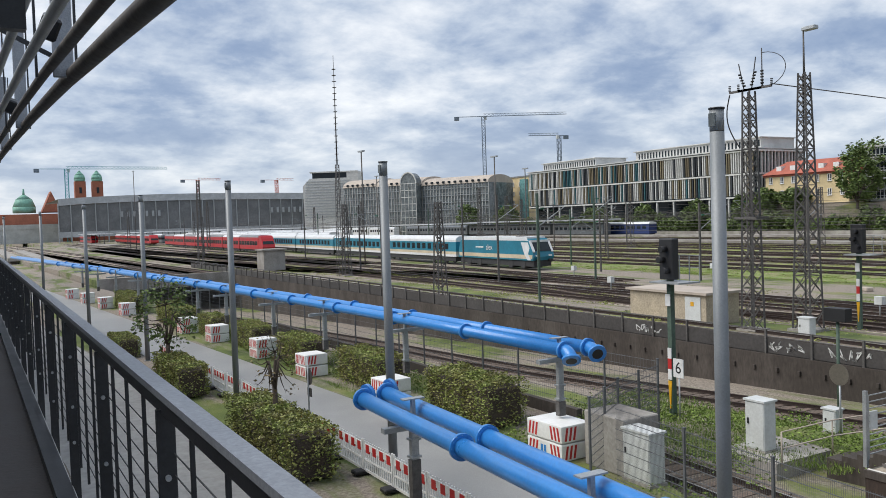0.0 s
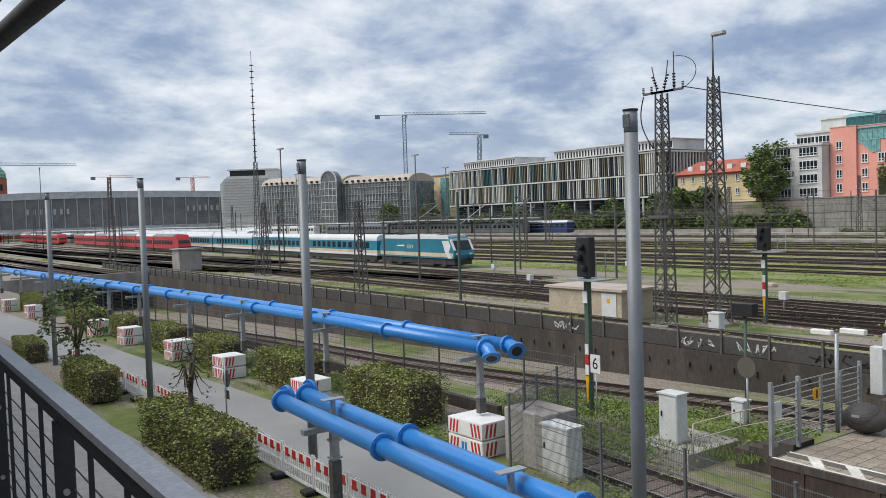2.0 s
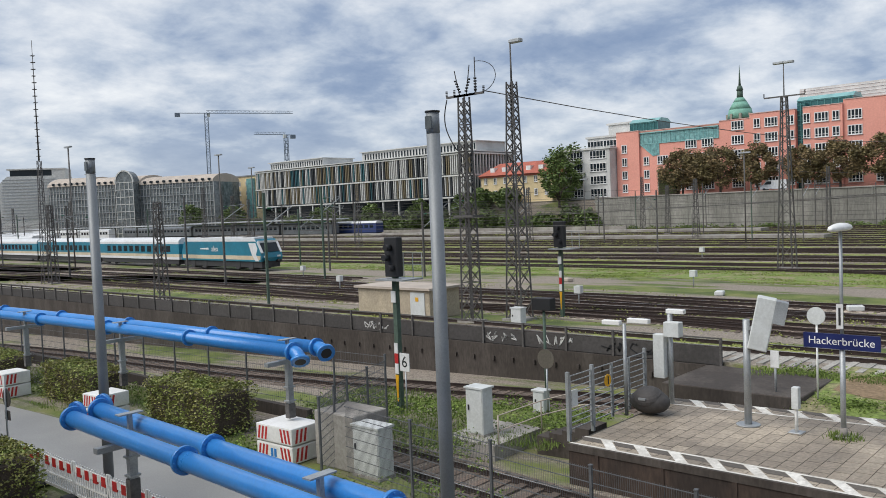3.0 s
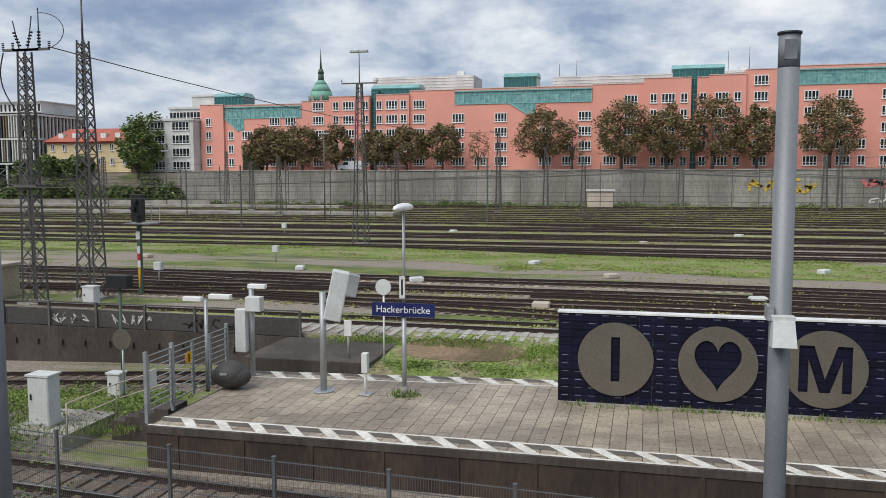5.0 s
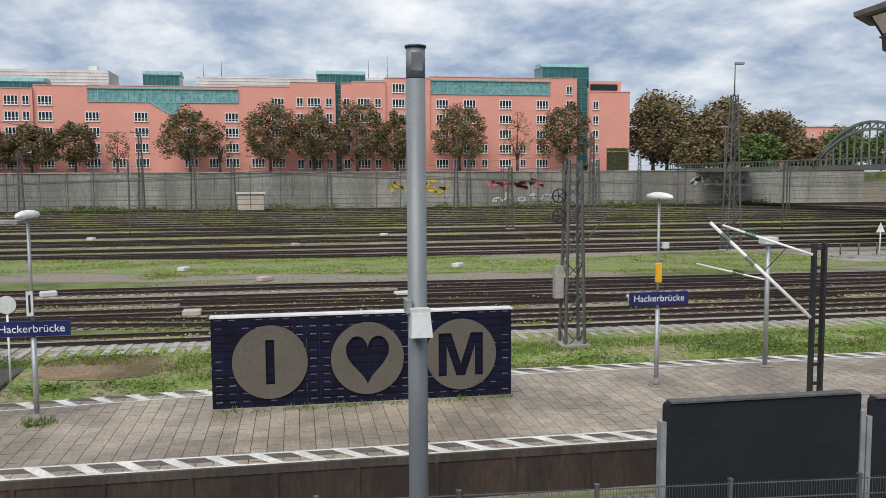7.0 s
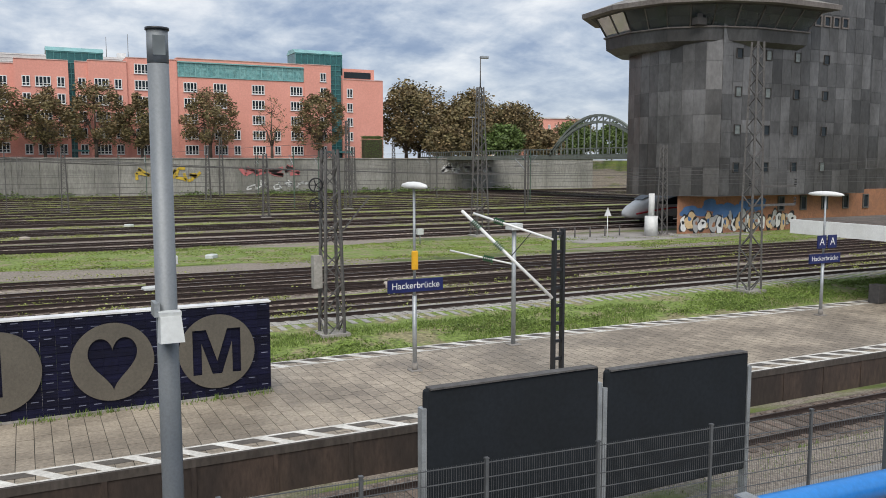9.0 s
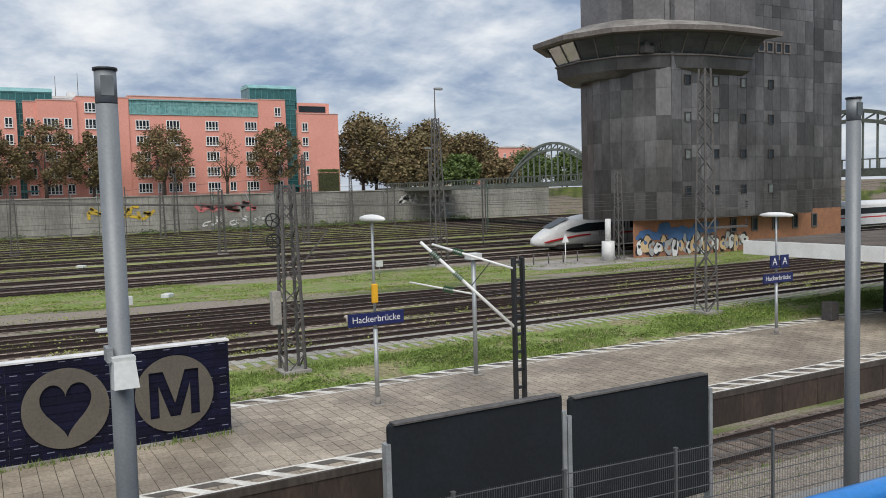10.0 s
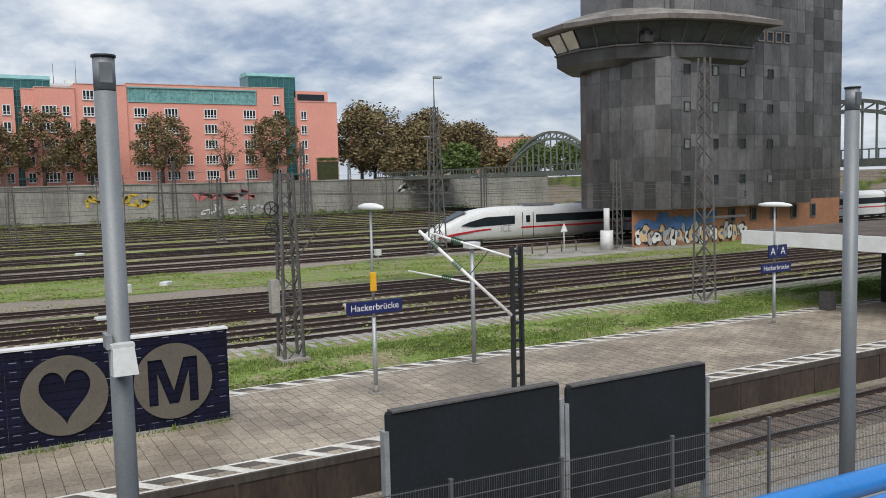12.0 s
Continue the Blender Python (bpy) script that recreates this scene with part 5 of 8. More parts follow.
    v, f = clump_mesh(rnd, pts, 0.05)
    leaves("foliage", v, f, material, root)
    return root


def tree(x, y, z, h, r, seed, material, label, leaf=0.35, count=2600, crown0=0.3, name="tree", group="", clumps=24):
    """A forked trunk whose limbs each end in a loose clump of leaves."""
    rnd = random.Random(seed)
    root = thing(name, label, "tree", group, pose(x, y, z, 0, 0, rnd.uniform(0, 360)))
    bm = bmesh.new()
    tr = max(0.05, h * 0.02)
    fork = h * crown0
    rod(bm, (0, 0, 0), (0, 0, fork), tr * 1.25, tr, 9)
    forks = []
    for i in range(4):
        a = i * 1.571 + rnd.uniform(-0.4, 0.4)
        e = Vector((math.cos(a) * r * 0.28, math.sin(a) * r * 0.28, fork + h * rnd.uniform(0.16, 0.3)))
        rod(bm, (0, 0, fork - tr), e, tr * 0.75, tr * 0.42, 7)
        forks.append(e)
    top = Vector((rnd.uniform(-0.05, 0.05) * h, 0, h * 0.72))
    rod(bm, (0, 0, fork - tr), top, tr * 0.7, tr * 0.2, 7)
    forks.append(top)
    mid, half = h * (1 + crown0 * 0.75) / 2, h * (1 - crown0 * 0.75) / 2
    cs = []
    for i in range(clumps):
        u = 1 - 2 * (i + 0.5) / clumps
        a = i * 2.39996 + rnd.uniform(-0.35, 0.35)
        k = rnd.uniform(0.55, 0.9)
        w = math.sqrt(max(0.0, 1 - u * u)) * (1.06 - 0.18 * u)
        c = Vector((math.cos(a) * w * r * k, math.sin(a) * w * r * k, mid + u * half * min(0.86, k + 0.08)))
        src = min(forks, key=lambda q: (q - c).length)
        bend_at = src.lerp(c, 0.55) + Vector((0, 0, -0.03 * h))
        rod(bm, src, bend_at, tr * 0.32, tr * 0.2, 5)
        rod(bm, bend_at, c, tr * 0.2, tr * 0.06, 5)
        for _ in range(2):
            rod(bm, c.lerp(bend_at, 0.3), c + Vector((rnd.gauss(0, 1), rnd.gauss(0, 1), rnd.gauss(0.3, 1))) * r * 0.13, tr * 0.09, tr * 0.03, 4)
        cs.append((c, r * rnd.uniform(0.2, 0.36)))
    part("trunk", bm, "bark", root)
    pts = []
    for i in range(count):
        c, q = cs[rnd.randrange(len(cs))]
        d = Vector((rnd.gauss(0, 1), rnd.gauss(0, 1), rnd.gauss(0, 0.85))).normalized() * q * rnd.random() ** 0.45 * rnd.uniform(0.8, 1.15)
        pts.append(c + d)
    v, f = clump_mesh(rnd, pts, leaf)
    leaves("crown", v, f, material, root)
    return root


def tufts(name, boxes, material, label, seed=1, hgt=(0.12, 0.35), wide=0.05):
    """Blades of grass over patches: (x0, x1, y0, y1, z, count)."""
    rnd = random.Random(seed)
    verts, faces = [], []
    for x0, x1, y0, y1, z, n in boxes:
        for _ in range(n):
            x, y = rnd.uniform(x0, x1), rnd.uniform(y0, y1)
            if noise.noise(Vector((x * 0.35, y * 0.16, seed))) < -0.12:
                continue
            zz = z(x, y) if callable(z) else z
            for _b in range(3):
                a = rnd.random() * 6.283
                h = rnd.uniform(*hgt)
                w = wide * rnd.uniform(0.6, 1.4)
                ox, oy = x + rnd.uniform(-.12, .12), y + rnd.uniform(-.12, .12)
                lx, ly = rnd.uniform(-.5, .5) * h, rnd.uniform(-.5, .5) * h
                k = len(verts)
                verts += [(ox - math.cos(a) * w, oy - math.sin(a) * w, zz - 0.02), (ox + math.cos(a) * w, oy + math.sin(a) * w, zz - 0.02), (ox + lx, oy + ly, zz + h)]
                faces.append((k, k + 1, k + 2))
    return stuff(name, verts, faces, material, label, "grass")


def weeds(name, boxes, material, label, seed=1, leaf=0.07, height=0.22, spread=0.5, blades=26):
    """Low leafy clumps in uneven drifts over patches: (x0, x1, y0, y1, z, clumps)."""
    rnd = random.Random(seed)
    pts = []
    for x0, x1, y0, y1, z, n in boxes:
        for _ in range(n):
            x, y = rnd.uniform(x0, x1), rnd.uniform(y0, y1)
            d = noise.noise(Vector((x * 0.3, y * 0.11, seed))) + 0.5 * noise.noise(Vector((x * 0.9, y * 0.4, seed + 7)))
            if d < rnd.uniform(-0.25, 0.25):
                continue
            zz = z(x, y) if callable(z) else z
            k = rnd.uniform(0.4, 1.3)
            for _b in range(int(blades * k)):
                ox, oy = rnd.gauss(0, spread * k * 0.5), rnd.gauss(0, spread * k)
                fall = math.exp(-(ox * ox + oy * oy) / (spread * spread * k))
                pts.append((x + ox, y + oy, zz + height * k * fall * rnd.random() ** 0.7))
    v, f = clump_mesh(rnd, pts, leaf)
    return stuff(name, [tuple(p) for p in v], f, material, label, "weeds")


# ---- building's walkway with railing and roof edge ----
def walkway():
    bm = bmesh.new()
    bx(bm, (-3.2, -14, 5.0), (0.40, 120, 5.28))
    floor = structure("floor", bm, "floor_tile", "dark tiled floor of the raised walkway", "floor")
    bm = bmesh.new()
    bx(bm, (0.40, -14, 4.9), (0.505, 120, 5.36))
    structure("kerb", bm, "rail_paint", "dark metal edge of the walkway floor", "trim")
    bm = bmesh.new()
    bx(bm, (0.505, -14, 4.7), (0.56, 120, 5.20))
    structure("fascia", bm, "pale_wall", "pale fascia below the walkway", "trim")
    bm = bmesh.new()
    bx(bm, (-3.5, -14, -0.8), (-3.2, 120, 9.8))
    structure("wall_building", bm, "pale_wall", "pale wall of the building behind the walkway", "wall")
    root = thing("railing", "dark painted steel railing with flat handrail and thin rods", "railing", at=pose(0, 0, 0, 0, 0, -0.2))
    bm = bmesh.new()
    bx(bm, (0.535, -14, 6.385), (0.60, 120, 6.41))
    part("handrail", bm, "rail_top", root, "flat grey handrail")
    bm = bmesh.new()
    bx(bm, (0.545, -14, 6.33), (0.59, 120, 6.385))
    part("top_bar", bm, "rail_paint", root)
    p = bmesh.new()
    bx(p, (0.530, -0.012, 5.0), (0.592, 0.012, 6.34))
    pm = mesh_of("post", p, "rail_paint")
    q = bmesh.new()
    bx(q, (0.552, -0.005, 5.42), (0.567, 0.005, 6.34))
    qm = mesh_of("flat_bar", q, "rail_paint")
    bo = bmesh.new()
    rod(bo, (0.56, -0.026, 0), (0.56, -0.012, 0), 0.011, n=8)
    bom = mesh_of("bolt", bo, "galv")
    for k in range(34):
        y = -3.6 + 1.65 * k
        ps = piece("post", pm, root, pose(0, y, 0))
        for z in (5.5, 5.75, 6.1):
            piece("bolt", bom, ps, pose(0, 0, z))
        for j in range(1, 4):
            piece("flat_bar", qm, root, pose(0, y + 0.4125 * j, 0))
    for i in range(10):
        bm = bmesh.new()
        z = 5.48 + 0.078 * i
        rod(bm, (0.585, -14, z), (0.585, 120, z), 0.003, n=6)
        part("rod", bm, "rail_paint", root)


walkway()


def roof_edge():
    """Steel roof over the walkway: curved edge tube, louvre blades and brackets."""
    root = thing("canopy_roof", "dark steel roof edge with louvre blades and a curved tube", "roof")
    bm = bmesh.new()
    edge = [(1.02, 3.2, 8.20), (1.02, 4.5, 8.27), (1.0, 6.5, 8.38), (0.98, 9.5, 8.54), (0.95, 14, 8.72), (0.92, 22, 8.98), (0.9, 40, 9.5), (0.8, 80, 10.6)]
    tube(bm, edge, 0.075, 14)
    part("edge_tube", bm, "mast_steel", root, "round steel edge tube")
    for off, up, r in ((0.21, 0.06, 0.05), (0.40, 0.13, 0.045), (0.58, 0.2, 0.04), (0.78, 0.27, 0.04)):
        bm = bmesh.new()
        tube(bm, [(x - off, y, z + up) for x, y, z in edge], r, 12)
        part("inner_tube", bm, "mast_steel" if off < 0.3 else "galv", root)
    for a, b, s in ((0.95, 1.15, 0.34), (1.3, 1.5, 0.42), (1.65, 1.85, 0.5)):
        bm = bmesh.new()
        lo = [bm.verts.new((x - a, y, z + s)) for x, y, z in edge]
        hi = [bm.verts.new((x - b, y, z + s + 0.09)) for x, y, z in edge]
        for i in range(len(edge) - 1):
            bm.faces.new((lo[i], lo[i + 1], hi[i + 1], hi[i]))
        bmesh.ops.solidify(bm, geom=list(bm.faces), thickness=0.02)
        part("louvre", bm, "rail_top", root)
    bm = bmesh.new()
    lo = [bm.verts.new((x - 2.0, y, z + 0.6)) for x, y, z in edge]
    hi = [bm.verts.new((-3.6, y, z + 1.0)) for x, y, z in edge]
    for i in range(len(edge) - 1):
        bm.faces.new((lo[i], lo[i + 1], hi[i + 1], hi[i]))
    bmesh.ops.solidify(bm, geom=list(bm.faces), thickness=0.05)
    part("soffit", bm, "roof_grey", root)
    # upright dark plates with slim posts and small floodlights
    for y, z in ((8.9, 8.50), (15.7, 8.76), (22.5, 9.0), (29.3, 9.2), (36.1, 9.4)):
        bm = bmesh.new()
        bx(bm, (0.80, y - 0.03, z - 0.03), (0.985, y + 0.03, z + 1.7))
        bevel(bm, 0.008, 1)
        part("upright_plate", bm, "rail_top", root, "tall dark grey steel plate")
        for dx in (1.02, 0.66):
            bm = bmesh.new()
            bx(bm, (dx - 0.012, y + 0.05, z - 0.03), (dx + 0.012, y + 0.09, z + 1.7))
            part("slim_post", bm, "rail_paint", root)
        bm = bmesh.new()
        beam(bm, (0.95, y + 0.4, z + 0.62), (1.02, y + 0.5, z + 0.45), 0.03)
        beam(bm, (0.2, y + 0.1, z + 0.5), (0.95, y + 0.1, z + 0.12), 0.04)
        part("bracket", bm, "rail_paint", root)
        bm = bmesh.new()
        bx(bm, (-0.08, -0.06, -0.1), (0.08, 0.1, 0.1))
        bevel(bm, 0.02, 1)
        part("spotlight", bm, "rail_paint", root, "small grey spotlight", pose(0.68, y - 1.2, z + 0.18, 25, 20, 0))
    bm = bmesh.new()
    bx(bm, (-0.7, 5.45, 8.16), (0.36, 5.55, 9.4))
    part("end_panel", bm, "rail_paint", root, "dark flat panel")


roof_edge()


# ---- blue groundwater pipes ----
b = bmesh.new()
rod(b, (-0.08, 0, 0), (0.08, 0, 0), 0.017, n=6)
BOLT = mesh_of("bolt", b, "pipe_blue")


def flange(root, p, d, r):
    bm = bmesh.new()
    p, d = Vector(p), Vector(d).normalized()
    rod(bm, p - d * 0.05, p + d * 0.05, r, n=28)
    ring = part("flange", bm, "pipe_blue", root)
    s = d.cross(Vector((0, 0, 1))).normalized()
    u = s.cross(d)
    turn = d.to_track_quat("X", "Z").to_matrix().to_4x4()
    if p.y < 60:
        for i in range(12):
            a = 2 * math.pi * i / 12
            piece("bolt", BOLT, ring, Matrix.Translation(p + (s * math.cos(a) + u * math.sin(a)) * (r - 0.035)) @ turn)


def pipeline(name, pts, r, elbow, label, joints):
    root = thing(name, label, "pipe", "blue pipes")
    bm = bmesh.new()
    tube(bm, pts, r, 28)
    part("pipe_run", bm, "pipe_blue", root)
    p = Vector(pts[0])
    d = (Vector(pts[1]) - p).normalized()
    e = Vector(elbow).normalized()
    arc = []
    R = r * 1.5
    for i in range(9):
        a = math.pi / 2 * i / 8
        arc.append(p - d * R * math.sin(a) + e * R * (1 - math.cos(a)))
    bm = bmesh.new()
    tube(bm, arc, r, 28)
    part("elbow", bm, "pipe_blue", root)
    flange(root, p, d, r + 0.09)
    end = arc[-1]
    flange(root, end, e, r + 0.09)
    # black disc on the closed end paints the shade inside the pipe
    bm = bmesh.new()
    rod(bm, end + e * 0.045, end + e * 0.056, r * 0.86, n=28)
    part("mouth", bm, "black", root, "black disc standing for the shaded inside of the pipe")
    L = 0.0
    for a, b in zip(pts, pts[1:]):
        a, b = Vector(a), Vector(b)
        seg = (b - a).length
        while joints and joints[0] <= L + seg:
            q = a + (b - a) * ((joints[0] - L) / seg)
            flange(root, q, b - a, r + 0.09)
            joints = joints[1:]
        L += seg
    return root


UP = [(20.9, 0), (30, 0), (42, -0.35), (60, -1.35), (80, -2.7), (110, -5.0), (165, -9.6)]
for dx, nm in ((16.25, 0), (17.2, 1)):
    pipeline("water_pipe", [(dx + o, y, 2.68) for y, o in UP], 0.205, (-0.35, -0.55, -0.75) if nm == 0 else (-0.3, -0.8, -0.35), "bright blue steel pipe on tall props above the verge", [6.0, 12, 18, 24, 30, 36, 42, 48, 54, 60, 70, 80, 90, 100])
DOWN = [(20.8, 1.62), (10, 1.07), (0, 0.56), (-12, -0.05), (-40, -1.5)]
for dx, nm in ((7.6, 0), (8.45, 1)):
    pipeline("water_pipe", [(dx + o, y + nm * 0.3, 2.1) for y, o in DOWN], 0.205, (0.95, 0.25, 0.1), "bright blue steel pipe on props crossing above the road edge", [5.7, 11.4, 17, 23, 29, 35])


def prop(x, y, foot, h=2.62, w=1.15, label="galvanised steel prop carrying two pipes"):
    root = thing("pipe_prop", label, "support", "pipe props", pose(x, y, 0))
    bm = bmesh.new()
    bx(bm, (-0.13, -0.1, foot), (0.13, 0.1, 0.9))
    part("lower_tube", bm, "mast_steel", root)
    bm = bmesh.new()
    bx(bm, (-0.1, -0.08, 0.9), (0.1, 0.08, h - 0.42))
    for z in (0.95, 1.4):
        bx(bm, (-0.15, -0.12, z), (0.15, 0.12, z + 0.05))
    part("upper_tube", bm, "galv", root)
    bm = bmesh.new()
    bx(bm, (-w * 0.75, -0.1, h - 0.42), (w * 0.75, 0.1, h - 0.29))
    part("cross_beam", bm, "galv", root)
    bm = bmesh.new()
    bx(bm, (-0.05, -0.05, h - 0.3), (0.05, 0.05, h + 0.36))
    bx(bm, (-0.3, -0.11, h + 0.34), (0.3, 0.11, h + 0.37))
    part("clamp", bm, "galv", root)
    return root


def ballast_block(x, y, rz, big):
    L = 1.75 if big else 1.25
    root = thing("ballast_block", "white concrete ballast blocks with red warning stripes" + (" and emblem" if big else ""), "block", "ballast blocks", pose(x, y, STREET, 0, 0, rz))
    for k in range(2):
        bm = bmesh.new()
        bx(bm, (-0.62, -L / 2, 0.02 + 0.58 * k), (0.62, L / 2, 0.56 + 0.58 * k))
        bevel(bm, 0.05, 2)
        b = part("block", bm, "white_paint", root)
        for side in (-1, 1):
            for e in (-1, 1):
                for s in range(3):
                    bm = bmesh.new()
                    y0 = e * (L / 2 - 0.06) - (0.17 * s + 0.1) * e
                    z0 = 0.08 + 0.58 * k
                    pl = [(y0, z0), (y0 + 0.09 * e, z0), (y0 - 0.08 * e + 0.09 * e, z0 + 0.42), (y0 - 0.08 * e, z0 + 0.42)]
                    extrude_x(bm, pl, side * 0.622, side * 0.626)
                    part("warning_stripe", bm, "red_paint", b)
        for s in range(3):
            bm = bmesh.new()
            x0 = -0.5 + 0.17 * s
            z0 = 0.08 + 0.58 * k
            for q in (-1,):
                vs = [(x0, q * (L / 2 + 0.004), z0), (x0 + 0.09, q * (L / 2 + 0.004), z0), (x0 + 0.17, q * (L / 2 + 0.004), z0 + 0.42), (x0 + 0.08, q * (L / 2 + 0.004), z0 + 0.42)]
                bm.faces.new([bm.verts.new(v) for v in vs])
            part("warning_stripe", bm, "red_paint", b)
    if big:
        bm = bmesh.new()
        for y0 in (-0.1, 0.06):
            bx(bm, (-0.628, y0, 0.16), (-0.622, y0 + 0.11, 0.42))
        part("emblem", bm, "pipe_blue", root)
    return root


for x, y, big in ((16.4, 21.5, True), (15.3, 31.6, False), (15.0, 40.2, False), (14.8, 47.6, False), (14.35, 56.2, False), (13.8, 62.4, False), (12.3, 79.5, False), (11.6, 88, False), (10.9, 96, False), (10.2, 104, False)):
    ballast_block(x, y, 4 if y > 30 else 2, big)
    ux = 16.7
    for (a, o), (b, p) in zip(UP, UP[1:]):
        if a <= y <= b:
            ux = 16.7 + o + (p - o) * (y - a) / (b - a)
    prop(x + (ux - x) * 0.6, y + 0.1, 0.42)
for y in (18.6, 11.2, 4.0, -9.0, -17.0):
    prop(8.03 + 0.6 + 0.052 * y, y, STREET, 2.1)

# hedges, small trees and barrier along the road
for i, (x, y, w, L, h) in enumerate(((16.9, 27.6, 1.9, 5.0, 1.75), (16.4, 36.0, 1.7, 5.2, 1.65), (15.9, 44.0, 1.6, 4.2, 1.6), (15.5, 51.8, 1.5, 4.6, 1.6), (15.0, 59.4, 1.5, 4.0, 1.55), (14.2, 68.0, 1.6, 9.0, 1.7), (13.3, 84.0, 1.6, 10.0, 1.7))):
    hedge(x, y, w, L, h, 10 + i)
hedge(8.7, 26.8, 1.6, 7.4, 1.65, 31)
hedge(8.6, 41.0, 1.5, 6.0, 1.5, 32)
hedge(8.2, 55.0, 1.3, 5.0, 1.2, 33)
tree(8.6, 43.5, STREET, 5.4, 1.7, 41, "leaf", "young street tree with thin greyish green foliage", leaf=0.10, count=900, crown0=0.35)
tree(8.9, 27.5, STREET, 4.3, 0.8, 42, "leaf_brown", "thin young tree with few reddish leaves", leaf=0.06, count=160, crown0=0.5)


def barrier():
    root = thing("safety_barrier", "row of white plastic barriers with red and white boards", "barrier")
    f = bmesh.new()
    bx(f, (-0.02, 0.0, 0.78), (0.02, 2.0, 0.98), 0)
    for k in range(14):
        bx(f, (-0.015, 0.05 + 0.14 * k, 0.12), (0.015, 0.10 + 0.14 * k, 0.78), 0)
        bx(f, (-0.018, 0.06 + 0.14 * k, 0.98), (0.018, 0.09 + 0.14 * k, 1.05), 0)
    bx(f, (-0.02, 0.0, 0.10), (0.02, 2.0, 0.18), 0)
    bx(f, (-0.02, 0.0, 0.45), (0.02, 2.0, 0.50), 0)
    for s in (0.0, 1.95):
        bx(f, (-0.03, s, 0.0), (0.03, s + 0.05, 1.08), 0)
    fm = mesh_of("barrier_frame", f, "white_paint")
    g = bmesh.new()
    bx(g, (-0.026, 0.12, 0.70), (0.026, 0.36, 0.96), 0)
    gm = mesh_of("red_field", g, "red_paint")
    w = bmesh.new()
    bx(w, (-0.35, -0.2, 0.0), (0.45, 0.2, 0.13))
    bevel(w, 0.03, 1)
    wm = mesh_of("foot", w, "black")
    for k in range(18):
        y = 13.0 + 2.06 * k
        x = 10.25 - 0.045 * max(0, y - 30)
        p = piece("barrier_frame", fm, root, pose(x, y, STREET + 0.04))
        for j in range(4):
            piece("red_field", gm, p, pose(0, 0.48 * j, 0))
        piece("foot", wm, p, pose(0, 0, 0))


barrier()


def road_sign_back(x, y):
    root = thing("road_sign", "round traffic sign seen from behind on a thin grey post", "sign", at=pose(x, y, STREET))
    bm = bmesh.new()
    rod(bm, (0, 0, 0), (0, 0, 3.1), 0.03, n=10)
    part("post", bm, "galv", root)
    bm = bmesh.new()
    rod(bm, (0.03, 0, 2.4), (0.05, 0, 2.4), 0.3, n=24)
    part("disc", bm, "panel_dark", root)
    bm = bmesh.new()
    bx(bm, (0.03, -0.2, 1.7), (0.05, 0.2, 2.0))
    part("plate", bm, "panel_dark", root)


road_sign_back(10.15, 27.6)

# wire fence and cage at the end of the street
mesh_fence("mesh_fence", [(15.3, 18.6), (17.8, 20.2), (20.6, 21.3)], STREET, 2.45, "galvanised mesh fence with gate posts", step=1.7, gap=0.06, rows=11)
mesh_fence("wire_fence", [(20.6, 21.3), (20.2, 32), (19.6, 45), (18.6, 62), (16.0, 100)], STREET + 0.1, 2.5, "tall thin wire fence above the low wall", step=2.6, gap=0.13, rows=9)
bm = bmesh.new()
for a, b in (((19.4, 24.6), (19.8, 60)),):
    bx(bm, (19.55, 24.5, -2.6), (19.8, 60, -0.35))
structure("wall_verge", bm, "concrete_dark", "low stained concrete wall beside the sunken tracks", "wall")


def cabinet(x, y, z, w, d, h, label, material="cab_white"):
    root = thing("cable_cabinet", label, "cabinet", "trackside cabinets", pose(x, y, z))
    bm = bmesh.new()
    bx(bm, (-d / 2, -w / 2, 0.08), (d / 2, w / 2, h))
    bevel(bm, 0.02, 1)
    part("body", bm, material, root)
    bm = bmesh.new()
    bx(bm, (-d / 2 - 0.04, -w / 2 - 0.04, h), (d / 2 + 0.04, w / 2 + 0.04, h + 0.06))
    part("lid", bm, material, root)
    bm = bmesh.new()
    bx(bm, (-d / 2 - 0.012, -w / 2 + 0.04, 0.14), (-d / 2, w / 2 - 0.04, h - 0.06))
    dr = part("door", bm, material, root)
    bm = bmesh.new()
    bx(bm, (-d / 2 - 0.05, w / 2 - 0.16, h * 0.55), (-d / 2 - 0.012, w / 2 - 0.12, h * 0.66))
    part("handle", bm, "black", dr)
    bm = bmesh.new()
    bx(bm, (-d / 2 - 0.03, -w / 2 - 0.03, 0), (d / 2 + 0.03, w / 2 + 0.03, 0.08))
    part("plinth", bm, "concrete", root)


cabinet(21.8, 18.0, STREET, 0.75, 0.55, 1.62, "tall pale grey cable cabinet in the weeds")
cabinet(25.3, 17.9, STREET, 0.5, 0.4, 0.85, "small pale grey cable cabinet beside the track")
cabinet(16.6, 17.8, STREET, 1.1, 0.6, 1.5, "white electric cabinet standing before a concrete box")
bm = bmesh.new()
bx(bm, (16.4, 18.4, STREET), (17.8, 20.2, 0.9))
bevel(bm, 0.03, 1)
tagged(part("concrete_box", bm, "concrete"), "square grey concrete housing behind the mesh fence", "housing")
cabinet(37.6, 28.0, YARD, 0.7, 0.5, 1.0, "small grey cabinet behind the retaining wall")
bm = bmesh.new()
bx(bm, (37.2, 34.4, YARD), (40.0, 40.8, 2.0))
bevel(bm, 0.02, 1)
shed = tagged(part("relay_hut", bm, "hut_beige"), "low pebble-clad relay hut with a pale flat roof", "hut")
bm = bmesh.new()
bx(bm, (37.0, 34.2, 2.0), (40.2, 41.0, 2.14))
part("flat_roof", bm, "tan_roof", shed)
bm = bmesh.new()
